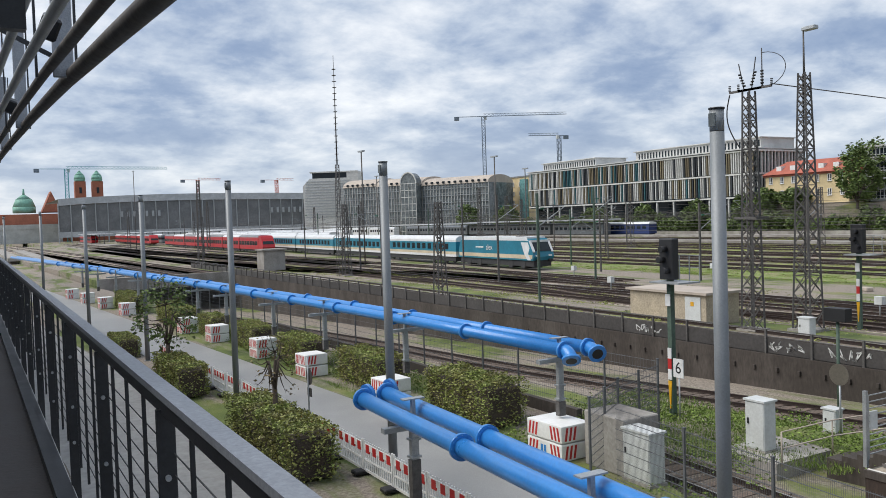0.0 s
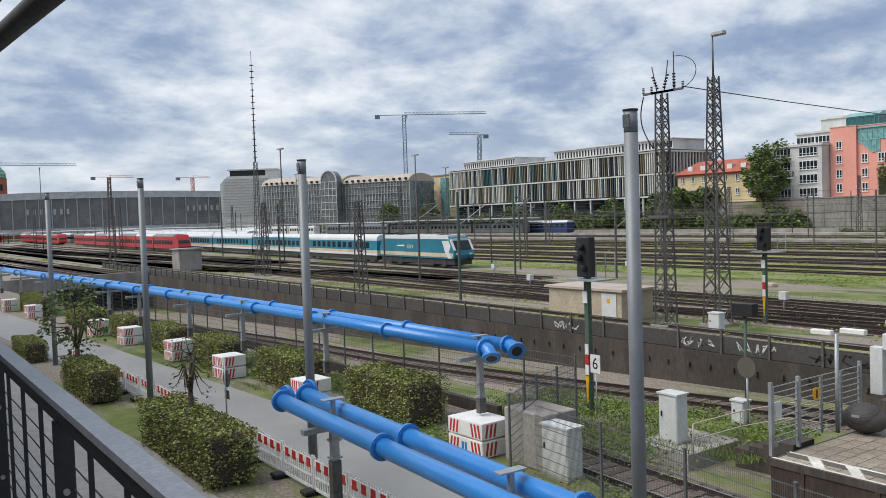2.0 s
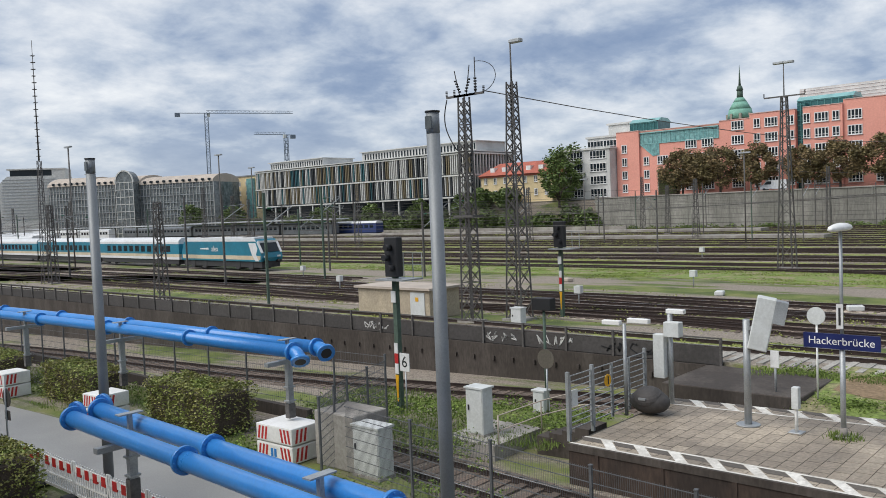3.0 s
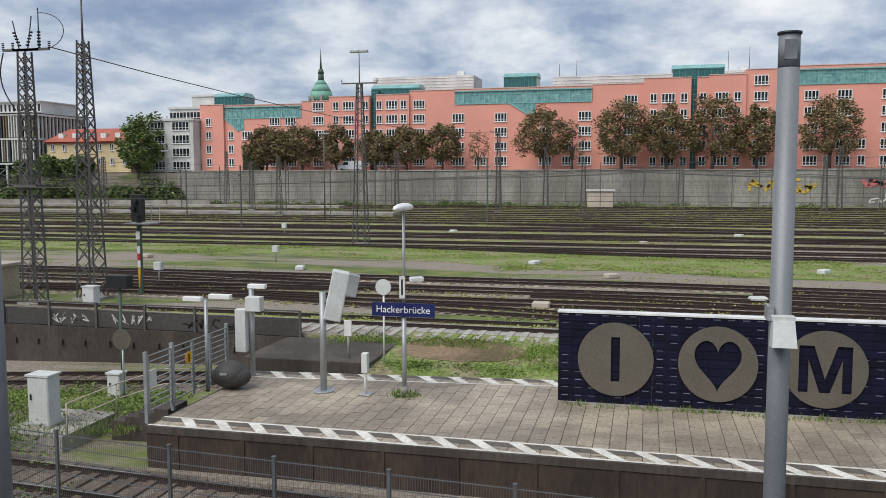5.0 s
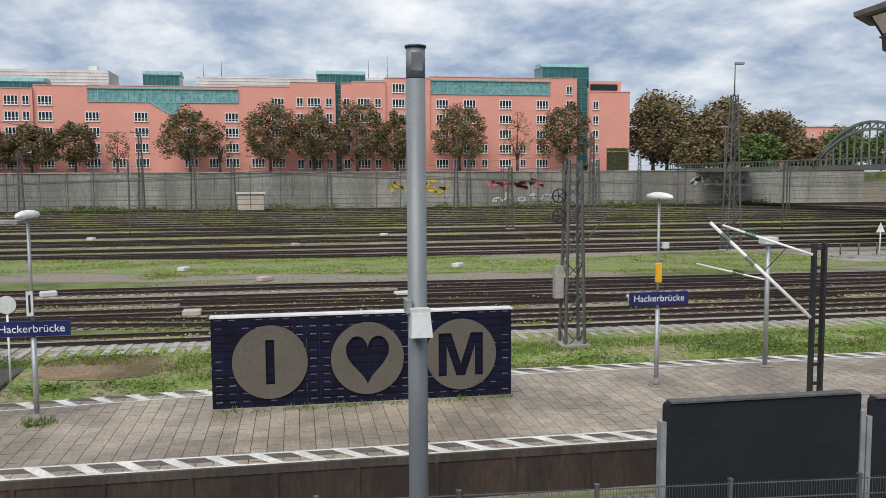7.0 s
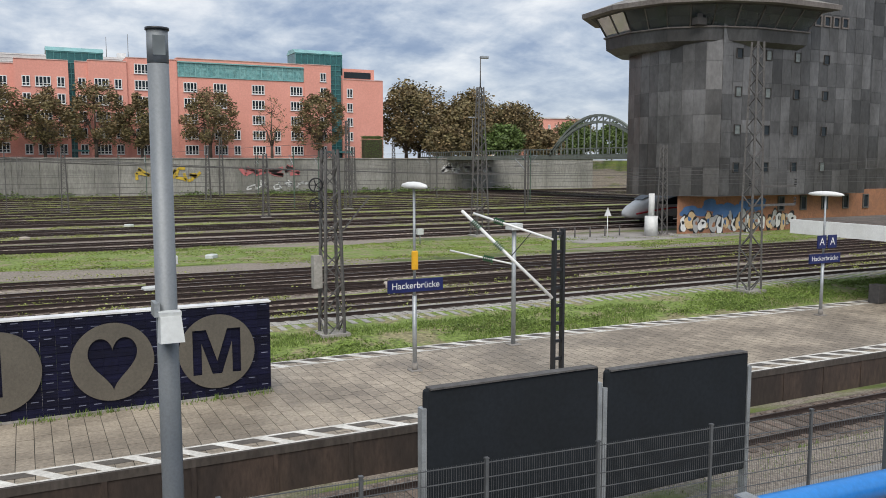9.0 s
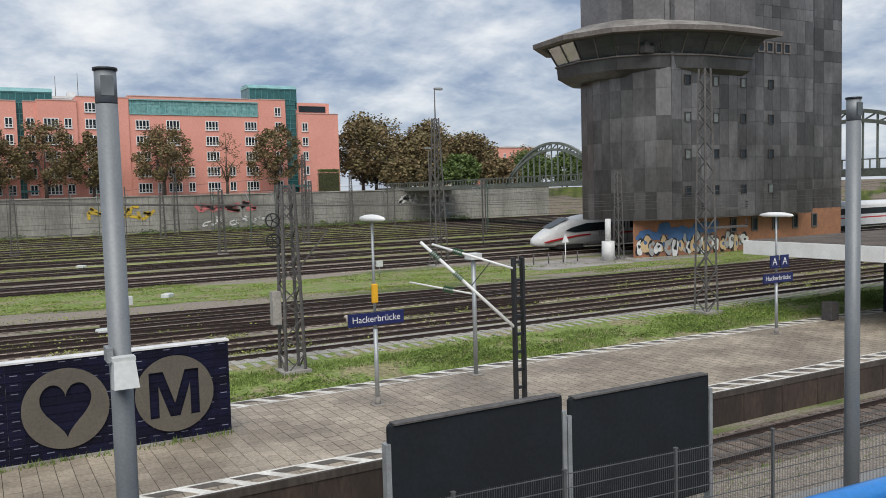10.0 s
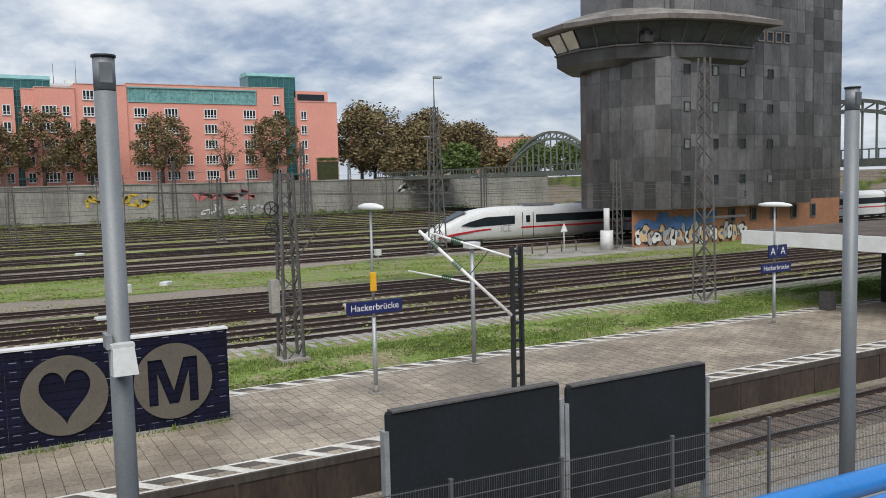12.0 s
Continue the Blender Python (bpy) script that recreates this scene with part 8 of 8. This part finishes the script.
root = thing("church_spire", "stone church tower with a green dome and thin spire", "church tower", at=pose(560, 225, 7.75))
bm = bmesh.new()
rod(bm, (0, 0, 0), (0, 0, 52), 8.5, 8.0, 8, smooth=False)
part("tower", bm, "stone_far", root)
for k in range(8):
    a = math.pi / 4 * k + 0.39
    bm = bmesh.new()
    beam(bm, (8.2 * math.cos(a), 8.2 * math.sin(a), 34), (8.2 * math.cos(a), 8.2 * math.sin(a), 55), 1.6)
    part("buttress", bm, "stone_far", root)
    bm = bmesh.new()
    a += math.pi / 8
    beam(bm, (7.8 * math.cos(a), 7.8 * math.sin(a), 38), (7.8 * math.cos(a), 7.8 * math.sin(a), 49), 1.5)
    part("opening", bm, "glass_dark", root)
bm = bmesh.new()
for z, r, z2, r2 in ((52, 8.6, 58, 7.4), (58, 7.4, 63, 4.6), (63, 4.6, 66, 2.6)):
    rod(bm, (0, 0, z), (0, 0, z2), r, r2, 16)
part("dome", bm, "copper", root)
bm = bmesh.new()
rod(bm, (0, 0, 66), (0, 0, 71), 2.3, 2.0, 8)
rod(bm, (0, 0, 71), (0, 0, 74), 2.5, 1.5, 8)
rod(bm, (0, 0, 74), (0, 0, 88), 0.9, 0.12, 8)
part("spire", bm, "mast_green", root, "dark lantern and thin spire")


# ---- cranes ----
def crane(x, y, h, jib, back, rz, material, label):
    root = thing("tower_crane", label, "crane", "cranes", pose(x, y, 0, 0, 0, rz))
    bm = bmesh.new()
    lattice(bm, 0, 0, 0, h, 2.0, 2.0, 0.3, 0.16)
    part("tower", bm, material, root)
    bm = bmesh.new()
    for s in (-0.7, 0.7):
        beam(bm, (-back, s, h), (jib, s, h), 0.22)
    beam(bm, (0, 0, h + 1.6), (jib, 0, h + 1.3), 0.2)
    k = 0.0
    while k < jib - 2:
        beam(bm, (k, -0.7, h), (k + 1.2, 0, h + 1.5), 0.12)
        beam(bm, (k + 1.2, 0, h + 1.5), (k + 2.4, 0.7, h), 0.12)
        k += 2.4
    part("jib", bm, material, root)
    bm = bmesh.new()
    bx(bm, (-back, -1, h - 2.2), (-back + 3, 1, h))
    part("counterweight", bm, "crane_grey", root)
    bm = bmesh.new()
    bx(bm, (0.6, 0.8, h - 2.0), (2.2, 2.0, h))
    part("cab", bm, "cab_white", root)


def polar(az, d):
    return d * math.cos(radians(az)), d * math.sin(radians(az))


for az, d, slope, jib, back, rz, m, lab in ((57.2, 520, 0.1205, 52, 18, -28, "crane_grey", "tall grey tower crane with a long jib"), (52.1, 520, 0.094, 20, 6, 165, "crane_grey", "grey luffing tower crane behind the striped office"), (84.4, 560, 0.068, 60, 18, 0, "crane_teal", "tower crane with a teal mast far off"), (76.5, 700, 0.054, 20, 14, 10, "crane_red", "red tower crane far off"), (71.4, 700, 0.052, 16, 14, 10, "crane_red", "small red tower crane far off")):
    x, y = polar(az, d)
    crane(x, y, 7 + slope * d, jib, back, rz, m, lab)

# ---- arched road bridge ----
def arch_bridge():
    root = thing("arch_bridge", "old grey-green steel arch road bridge on stone piers", "bridge")
    Y = -100.0
    span = 29.8
    bm = bmesh.new()
    bx(bm, (36, Y - 7, 7.7), (200, Y + 6.4, 8.6))
    part("deck", bm, "bridge", root)
    bm = bmesh.new()
    bx(bm, (36, Y + 7.02, 9.6), (200, Y + 7.12, 9.75))
    k = 36
    while k < 200:
        bx(bm, (k, Y + 7.02, 8.6), (k + 0.15, Y + 7.12, 9.7))
        k += 1.2
    part("parapet", bm, "bridge", root)
    for a in range(3):
        x0 = 49.6 + span * a
        bm = bmesh.new()
        n = 16
        for off in (0.0, -1.5):
            pts = [(x0 + span * i / n, Y + 6.4, 8.6 + (7.0 + off * 0.8) * (1 - (2 * i / n - 1) ** 2) + (0 if off == 0 else 0.0)) for i in range(n + 1)]
            for p, q in zip(pts, pts[1:]):
                beam(bm, p, q, 0.5, 0.45)
        for i in range(1, n):
            h = 7.0 * (1 - (2 * i / n - 1) ** 2)
            h2 = 5.8 * (1 - (2 * (i + 1) / n - 1) ** 2)
            x = x0 + span * i / n
            beam(bm, (x, Y + 6.4, 8.6 + h), (x + span / n, Y + 6.4, 8.6 + max(h2, 0)), 0.16)
            beam(bm, (x, Y + 6.4, 8.6), (x, Y + 6.4, 8.6 + h), 0.2)
        part("arch", bm, "bridge", root)
        bm = bmesh.new()
        for yy in (-5.0, 0.0, 5.0):
            rod(bm, (x0, Y + yy, 0), (x0, Y + yy, 7.0), 0.55, 0.55, 14)
        bx(bm, (x0 - 0.8, Y - 6, 7.0), (x0 + 0.8, Y + 6.5, 7.7))
        part("pier", bm, "concrete", root, "pale round columns under a cross-beam")


defm("bridge", (0.20, 0.225, 0.20), 0.7, metal=0.2, vary=0.12, scale=0.5, fine=4, dark=(0.13, 0.14, 0.125))
arch_bridge()

# ---- trees before and beside the salmon building ----
def at_px(px):
    return 188.5 * math.tan(radians(-3.39) - math.atan((px - 784) / 1472.0))


for i, (px, top, r) in enumerate(((-30, 19, 5.2), (5, 18, 4.5), (47, 19.5, 5.6), (118, 19, 4.4), (200, 17.6, 4.8), (262, 18.6, 5.4), (332, 19, 5.0), (520, 22.2, 6.2), (655, 23.6, 6.6), (730, 22.5, 6.0), (805, 24.0, 6.4), (875, 22.0, 5.0), (985, 23.8, 6.4), (1175, 24.5, 6.2))):
    tree(188.5, at_px(px), 7.8, top - 7.8, r * 1.0, 60 + i, "leaf_brown", "street tree with brownish autumn foliage before the salmon building", leaf=0.27, count=6200, crown0=0.2, group="street trees", clumps=30)
for i, (px, top, r) in enumerate(((400, 17.5, 3.4), (570, 20.0, 3.2), (1090, 22.5, 4.2))):
    tree(188.5, at_px(px), 7.8, top - 7.8, r * 0.9, 90 + i, "leaf_brown", "thin street tree nearly bare of leaves", leaf=0.2, count=700, crown0=0.2, group="street trees")
for i, (x, y, h, r) in enumerate(((203, -91, 20.5, 9), (212, -99, 21, 9.5), (200, -108, 15, 8), (210, -114, 20, 9.5), (222, -122, 20, 10), (205, -126, 16, 8), (230, -138, 17, 9), (190, -126, 8, 5), (240, -172, 13, 7), (194, -98, 9, 6), (225, -176, 12, 7), (255, -182, 15, 9), (192, -114, 9, 6), (210, -185, 12, 7))):
    tree(x, y, 7.8, h, r, 110 + i, "leaf_brown" if i < 7 or i % 2 else "leaf", "large park tree with brown-green autumn crown", leaf=0.42, count=6500, crown0=0.12, group="park trees", clumps=40)
for i, (x, y, h, r) in enumerate(((183, 122, 15, 5), (196, 124, 16, 6), (186, 157, 8, 4.5), (192, 125, 18, 6), (205, 130, 17, 6), (184, 140, 6, 4), (183, 148, 6, 4), (181, 170, 7, 4), (180, 190, 6, 4), (180, 214, 6, 5), (178, 262, 8, 5), (172, 280, 9, 5))):
    tree(x, y, 0.3 if y > 150 else 6.0, h if y < 150 else h + 3, r, 140 + i, "leaf", "green tree among the far buildings", leaf=0.42, count=2600, crown0=0.12, group="far trees", clumps=30)
for i, (px, h) in enumerate(((-60, 8), (1275, 7))):
    hedge(188.5, at_px(px), 3.0, 5.0, h * 0.8, 170 + i, 7.8, "leaf", "tall dark clipped hedge beside the salmon building")

# white van, small houses beyond the trees
root = thing("van", "white delivery van parked above the retaining wall", "van", at=pose(189, 68.5, 7.9))
bm = bmesh.new()
pl = [(-3.0, 0.45), (3.0, 0.45), (3.05, 1.2), (2.2, 1.45), (1.5, 2.4), (-2.9, 2.5)]
extrude_x(bm, pl, -0.95, 0.95)
bevel(bm, 0.08, 2)
part("body", bm, "van_white", root)
for y in (-1.9, 2.0):
    for x in (-0.96, 0.76):
        bm = bmesh.new()
        rod(bm, (x, y, 0.36), (x + 0.2, y, 0.36), 0.36, n=18)
        part("wheel", bm, "black", root)
bm = bmesh.new()
extrude_x(bm, [(0.4, 1.5), (2.0, 1.5), (1.4, 2.2), (0.4, 2.2)], -0.98, -0.94)
part("side_window", bm, "glass_dark", root)
for x, y, w, h, lab in ((300, -175, 18, 24, "cream house with red roof beyond the trees"), (290, -200, 22, 25, "pale pink house with flat roof beyond the trees")):
    r = slab_house("far_house", x, x + 14, y - w / 2, y + w / 2, 7, h, "yellow_wall" if x > 295 else "pink", lab, W_SMALL, rows=4, first=3, step=3.6, cols=6, roof="roof_red" if x > 295 else "pale_wall")
    if x > 295:
        bm = bmesh.new()
        a = [bm.verts.new(v) for v in ((x - 1, y - 10, h), (x + 15, y - 10, h), (x + 15, y + 10, h), (x - 1, y + 10, h))]
        b = [bm.verts.new(v) for v in ((x + 7, y - 5, h + 6), (x + 7, y + 5, h + 6))]
        for f in ((0, 1, 4), (1, 2, 5, 4), (2, 3, 5), (3, 0, 4, 5)):
            vs = a + b
            bm.faces.new([vs[i] for i in f])
        part("hipped_roof", bm, "roof_red", r)

# parked navy and white trains before the striped office, pale platforms far back
for x, y0, n, m, lab in ((165.0, 171.0, 1, "train_navy", "navy blue railcar standing far off"), (165.0, 200.0, 4, "train_grey", "dark silver train standing far off"), (160.6, 185.0, 5, "train_grey", "dark silver train standing far off"), (150.5, 300.0, 3, "train_white", "pale train standing far off")):
    root = thing("far_train", lab, "train", "far trains", pose(x, y0, RAIL))
    for k in range(n):
        win = [(2.0 + 2.2 * i, 1.95, 1.5, 0.9) for i in range(10)]
        car(root, 24, 2.9, 3.9, 0, [(0.6, 3.3, 0)], [m], 25 * k, win, name="coach", roof="train_grey" if m == "train_grey" else "train_white")
for x, y0, y1 in ((113, 205, 400), (132, 40, 330), (160, 60, 240), (88, 260, 440), (70, 330, 470), (52, 360, 470)):
    bm = bmesh.new()
    bx(bm, (x - 2.0, y0, YARD - 0.1), (x + 2.0, y1, YARD + 0.62))
    structure("far_platform", bm, "concrete", "pale low platform far back in the station throat", "platform")

# shrubs on the far bank, low pale wall, platform roofs in the station throat
for i in range(24):
    y = 113 + 6.2 * i
    tree(182.2 + 1.3 * math.sin(i * 2.3), y, YARD, 5.2 + 1.6 * math.sin(i * 1.7), 3.6, 300 + i, "leaf", "dark green shrub at the foot of the far buildings", leaf=0.4, count=1100, crown0=0.04, name="shrub", group="far shrubs")
bm = bmesh.new()
bx(bm, (171.0, 96, YARD), (171.5, 262, YARD + 1.15))
structure("wall_low", bm, "concrete", "low pale concrete wall along the far yard edge", "wall")
for x, y0, y1 in ((113, 300, 455), (88, 330, 455), (70, 372, 455), (132, 215, 330), (160, 182, 262), (52, 385, 455)):
    root = thing("platform_roof", "long pale flat platform roof on thin steel posts", "roof", "platform roofs")
    bm = bmesh.new()
    bx(bm, (x - 3.4, y0, 5.0), (x + 3.4, y1, 5.35))
    bevel(bm, 0.1, 1)
    part("roof_sheet", bm, "hall_roof", root)
    k = y0 + 4
    while k < y1:
        bm = bmesh.new()
        bx(bm, (x - 0.15, k - 0.15, YARD + 0.62), (x + 0.15, k + 0.15, 5.0))
        part("post", bm, "mast_steel", root)
        k += 14
for pts, lab in (([(70, 49.6, 53.4), (90, 45.5, 51.5), (112, 39.5, 45.5), (146, 34.5, 41.5), (210, 33.9, 38.5), (300, 33.9, 37.5)], "long strip of short bright grass between the tracks"), ([(120, 50, 56), (170, 44, 53), (230, 40, 49), (330, 39, 46)], "strip of bright grass farther up the yard")):
    bm = bmesh.new()
    rows = [[bm.verts.new((x, y, YARD + 0.12)) for x in (a, b)] for y, a, b in pts]
    for p, q in zip(rows, rows[1:]):
        bm.faces.new((p[0], p[1], q[1], q[0]))
    bmesh.ops.solidify(bm, geom=list(bm.faces), thickness=0.1)
    structure("grass_strip", bm, "grass_ground", lab, "ground")
root = thing("concrete_hut", "small square pale concrete hut beside the tracks", "hut", at=pose(38.6, 118.5, YARD))
bm = bmesh.new()
bx(bm, (-1.6, -1.6, 0), (1.6, 1.6, 3.0))
part("wall", bm, "concrete", root)
bm = bmesh.new()
bx(bm, (-1.85, -1.85, 3.0), (1.85, 1.85, 3.2))
part("roof", bm, "concrete", root)

# ---- overhead wires ----
def wires():
    root = thing("overhead_wires", "thin dark overhead contact wires above the tracks", "wire")
    for x in (34.6, 42.9, 51.6, 75.0, 87.0, 99.2, 112.5, 124, 136.5, 150.5):
        bm = bmesh.new()
        z = RAIL + 5.5
        rod(bm, (x, -180, z), (x, 380, z), 0.012, n=5)
        y = -180
        while y < 380:
            for k in range(8):
                a, b = k / 8, (k + 1) / 8
                za, zb = (z + 1.4 - 3.6 * a * (1 - a), z + 1.4 - 3.6 * b * (1 - b))
                rod(bm, (x, y + 60 * a, za), (x, y + 60 * b, zb), 0.012, n=4)
                rod(bm, (x, y + 60 * b, zb), (x, y + 60 * b, z), 0.006, n=4)
            y += 60
        part("wire", bm, "mast_steel", root)
    for y in (-75, -27, 26, 78, 130, 190, 260):
        bm = bmesh.new()
        for z in (RAIL + 7.4, RAIL + 6.0, RAIL + 8.6):
            rod(bm, (78, y, z), (178, y + 3, z), 0.02, n=5)
        part("cross_span", bm, "mast_steel", root)


wires()
bm = bmesh.new()
pts = [Vector((37.6, 29.9, 13.6)), Vector((150, 27, 14.8))]
tube(bm, [pts[0].lerp(pts[1], k / 12) - Vector((0, 0, 3.2 * (k / 12) * (1 - k / 12) * 2)) for k in range(13)], 0.03, 6)
tagged(part("power_cable", bm, "mast_steel"), "thin dark power cable sagging between two masts", "cable")


# ---- graffiti, flat paint on walls ----
def scrawl(name, wall_x, y0, y1, z0, z1, material, seed, label, w=0.06, loops=5):
    rnd = random.Random(seed)
    bm = bmesh.new()
    n = loops
    for i in range(n):
        c = y0 + (y1 - y0) * (i + 0.5) / n
        r = abs(y1 - y0) / n * 0.55
        h = (z1 - z0) / 2
        pts = [(c + r * rnd.uniform(-1, 1), (z0 + z1) / 2 + h * rnd.uniform(-1, 1)) for _ in range(6)]
        for (a, b), (p, q) in zip(pts, pts[1:]):
            beam(bm, (wall_x, a, b), (wall_x, p, q), 0.012, w)
    return tagged(part(name, bm, material), label, "graffiti")


scrawl("graffiti", 32.845, 26.6, 24.6, 0.2, 0.72, "graf_white", 1, "white sprayed scrawl on the dark panels", 0.05)
scrawl("graffiti", 32.845, 23.4, 21.2, 0.2, 0.72, "graf_white", 2, "white sprayed scrawl on the dark panels", 0.05)
scrawl("graffiti", 32.845, 19.8, 16.4, 0.2, 0.72, "black", 3, "black sprayed scrawl on the dark panels", 0.05)
scrawl("graffiti", 32.845, 35.6, 33.6, 0.2, 0.7, "graf_white", 4, "white sprayed scrawl on the dark panels", 0.05)
scrawl("graffiti", 184.3, -21, -34, 3.2, 6.0, "graf_yellow", 5, "yellow sprayed lettering on the far wall", 0.6)
scrawl("graffiti", 184.3, -42, -56, 3.8, 6.4, "graf_pink", 6, "pink sprayed figure on the far wall", 0.8, 4)
scrawl("graffiti", 184.3, -43, -58, 1.0, 3.4, "graf_white", 7, "white sprayed lettering on the far wall", 0.3)
scrawl("graffiti", 184.3, -92, -106, 4.6, 7.2, "graf_white", 9, "white sprayed blobs on the far wall", 0.9)


def blob(bm, x, y, z, ry, rz, rnd, n=22):
    ph = [rnd.uniform(0, 6.28) for _ in range(3)]
    pts = []
    for k in range(n):
        a = 2 * math.pi * k / n
        w = 1 + 0.16 * math.sin(2 * a + ph[0]) + 0.12 * math.sin(3 * a + ph[1]) + 0.08 * math.sin(5 * a + ph[2])
        pts.append((x, y + ry * w * math.cos(a), z + rz * w * math.sin(a)))
    bm.faces.new([bm.verts.new(p) for p in pts])


def base_graffiti():
    rnd = random.Random(3)

    def face_x(y):
        return (61.3 - 1.1 * (y + 55.9) / -4.6 if y > -60.5 else 60.2) - 0.02

    def paint(y, z, ry, rz, material, lift, label):
        bm = bmesh.new()
        blob(bm, 0, 0, 0, ry, rz, rnd)
        rz_turn = math.degrees(math.atan2(1.1, 4.6)) if y > -60.4 else 0.0
        tagged(part("graffiti", bm, material, None, "", pose(face_x(y) - lift, y, z, 0, 0, -rz_turn)), label, "graffiti")

    for i in range(9):
        paint(-57.2 - 1.05 * i, 2.55 + rnd.uniform(-0.3, 0.4), 0.95, rnd.uniform(0.35, 0.75), "graf_blue", 0.006 + 0.002 * (i % 3), "blue sprayed cloud on the brick base")
    for i in range(22):
        y = -56.6 - 0.62 * i - (0.5 if i > 15 else 0)
        z = 1.25 + 0.25 * math.sin(i * 1.9)
        w, h = rnd.uniform(0.34, 0.6), rnd.uniform(0.5, 0.95)
        paint(y, z, w + 0.09, h + 0.09, "black", 0.014 + 0.004 * (i % 4), "dark outline of sprayed bubble lettering")
        paint(y, z, w, h, ("graf_white", "graf_cream", "graf_silver")[i % 3], 0.016 + 0.004 * (i % 4), "pale sprayed filling of the bubble lettering")
        paint(y + rnd.uniform(-0.1, 0.1), z + rnd.uniform(-0.2, 0.2), w * 0.32, h * 0.3, ("black", "graf_blue", "brick_orange")[i % 3], 0.018 + 0.004 * (i % 4), "dark eye of the sprayed lettering")


defm("graf_silver", (0.42, 0.42, 0.41), 0.5, metal=0.3, vary=0.1)
base_graffiti()

# ---- grass ----
STRIPS = ((36.5, 37.0), (40.7, 41.0), (44.9, 45.3), (82.3, 84.8), (93.8, 97.0), (106.2, 110.3), (114.8, 121.8), (126.2, 134.2), (138.8, 148.2), (152.8, 162.8), (167.4, 183.5))
pave()


def bank(x, y):
    return min(-0.1 + 0.1 * (x - 29.2), 0.13 + 0.045 * (x - 31.5))


tufts("grass", [(29.2, 32.6, -70, 5.0, bank, 21000), (31.8, 32.7, 5.0, 10.5, bank, 600), (29.3, 32.7, 10.0, 12.6, bank, 600)], "grass", "rough green grass on the bank behind the platform", 2, (0.05, 0.17), 0.022)
weeds("weeds", [(29.2, 30.6, -70, 4, bank, 900), (30.6, 32.8, -70, 4, bank, 560), (28.2, 29.6, 4, 9.4, bank, 130), (32.6, 33.0, 4, 12, bank, 40)], "grass", "leafy weeds along the platform's back edge", 12, 0.05, 0.3, 0.4, 40)
weeds("grass", [(a, b, y0, y1, YARD, n) for a, b, y0, y1, n in ((52, 62, -80, -45, 900), (55, 66, -45, -15, 1500), (58, 71, -15, 10, 1700), (64, 78, 10, 40, 2300), (66, 79, 40, 75, 1900), (66.5, 74, 75, 140, 1000))], "grass_bright", "strip of short bright grass between the tracks", 3, 0.06, 0.1, 0.8, 40)
weeds("weeds", [(x0 - 0.7, x1 + 0.7, -80, 130, YARD + 0.02, int(210 * (x1 - x0) + 260)) for x0, x1 in STRIPS], "grass_dry", "yellowish green weeds between the yard tracks", 4, 0.06, 0.2, 0.6, 36)
weeds("weeds", [(36.5, 56, -80, 120, RAIL - 0.2, 1300), (80, 182, -90, 120, RAIL - 0.2, 3600), (36, 62, 110, 220, RAIL - 0.2, 800)], "grass_dry", "yellowish weeds growing in the tracks", 14, 0.06, 0.16, 0.8, 30)
weeds("weeds", [(24.5, 26.5, 15.0, 22.0, STREET, 90), (19.4, 24.5, 14.5, 27.0, STREET, 420), (14.9, 19.4, 22, 62, STREET, 420), (15.5, 20, 13, 19, STREET - 0.2, 120)], "grass", "overgrown weeds beside the cabinets and hedges", 15, 0.05, 0.5, 0.4, 46)
tufts("grass", [(19.2, 25.5, 15.0, 27.0, STREET, 5200), (14.7, 19.6, 22, 62, STREET, 6200), (15.5, 20, 13, 19, STREET - 0.3, 900)], "grass", "overgrown grass beside the cabinets and hedges", 5, (0.05, 0.17), 0.014)
tufts("weeds", [(14.6, 16.0, -25, 12, STREET - 0.1, 1500), (25.0, 25.3, -6.9, 2.4, 0.0, 160), (24.6, 25.3, 6.8, 7.6, 0.0, 90)], "grass", "small weeds at the foot of the sign and fence", 6, (0.05, 0.22), 0.02)
weeds("weeds", [(180.5, 184.2, -110, 112, YARD, 700)], "leaf", "dark scrub at the foot of the far wall", 16, 0.22, 1.1, 1.3, 40)
defm("weedy", (0.24, 0.27, 0.085), 0.95, vary=0.35, scale=0.3, fine=3, dark=(0.17, 0.14, 0.11), amount=1.0, edge=(0.47, 0.53), bump=0.7, dist=0.08, stretch=(1, 0.3, 1))
for x0, x1 in STRIPS:
    bm = bmesh.new()
    bx(bm, (x0, -200, YARD - 0.1), (x1, 300, YARD + 0.02))
    structure("weed_strip", bm, "weedy", "weedy strip of earth between yard tracks", "ground")


def strip_edges(y):
    """The broad grass strip narrows and swings nearer down the yard."""
    mid = 63.5 + 0.10 * max(y, -80) + 6.0 * ease((y + 20) / 60) - 0.12 * max(0.0, y - 40)
    half = 4.0 + 2.2 * ease((y + 70) / 100) + 0.7 * math.sin(y * 0.23) * math.sin(y * 0.07 + 1) - 2.5 * ease((y - 70) / 60)
    return y, mid - half + 0.35 * math.sin(y * 0.9), mid + half + 0.35 * math.sin(y * 0.8 + 1)


tagged(lane("grass_strip", [strip_edges(-110 + 1.5 * k) for k in range(175)], YARD + 0.042, "grass_ground", "broad strip of short green grass in the yard", 0.2), "", "ground")


def motions():
    walk(ice, [(t, pose(75.0, y, RAIL)) for t, y in ICE_ROWS])


ICE_ROWS = [(0.0, -121.4), (4.5, -90.9), (7.5, -70.5), (9.3, -58.37), (10.0, -53.6), (10.5, -50.24), (11.0, -46.8), (11.5, -43.45), (12.0, -40.4)]
motions()
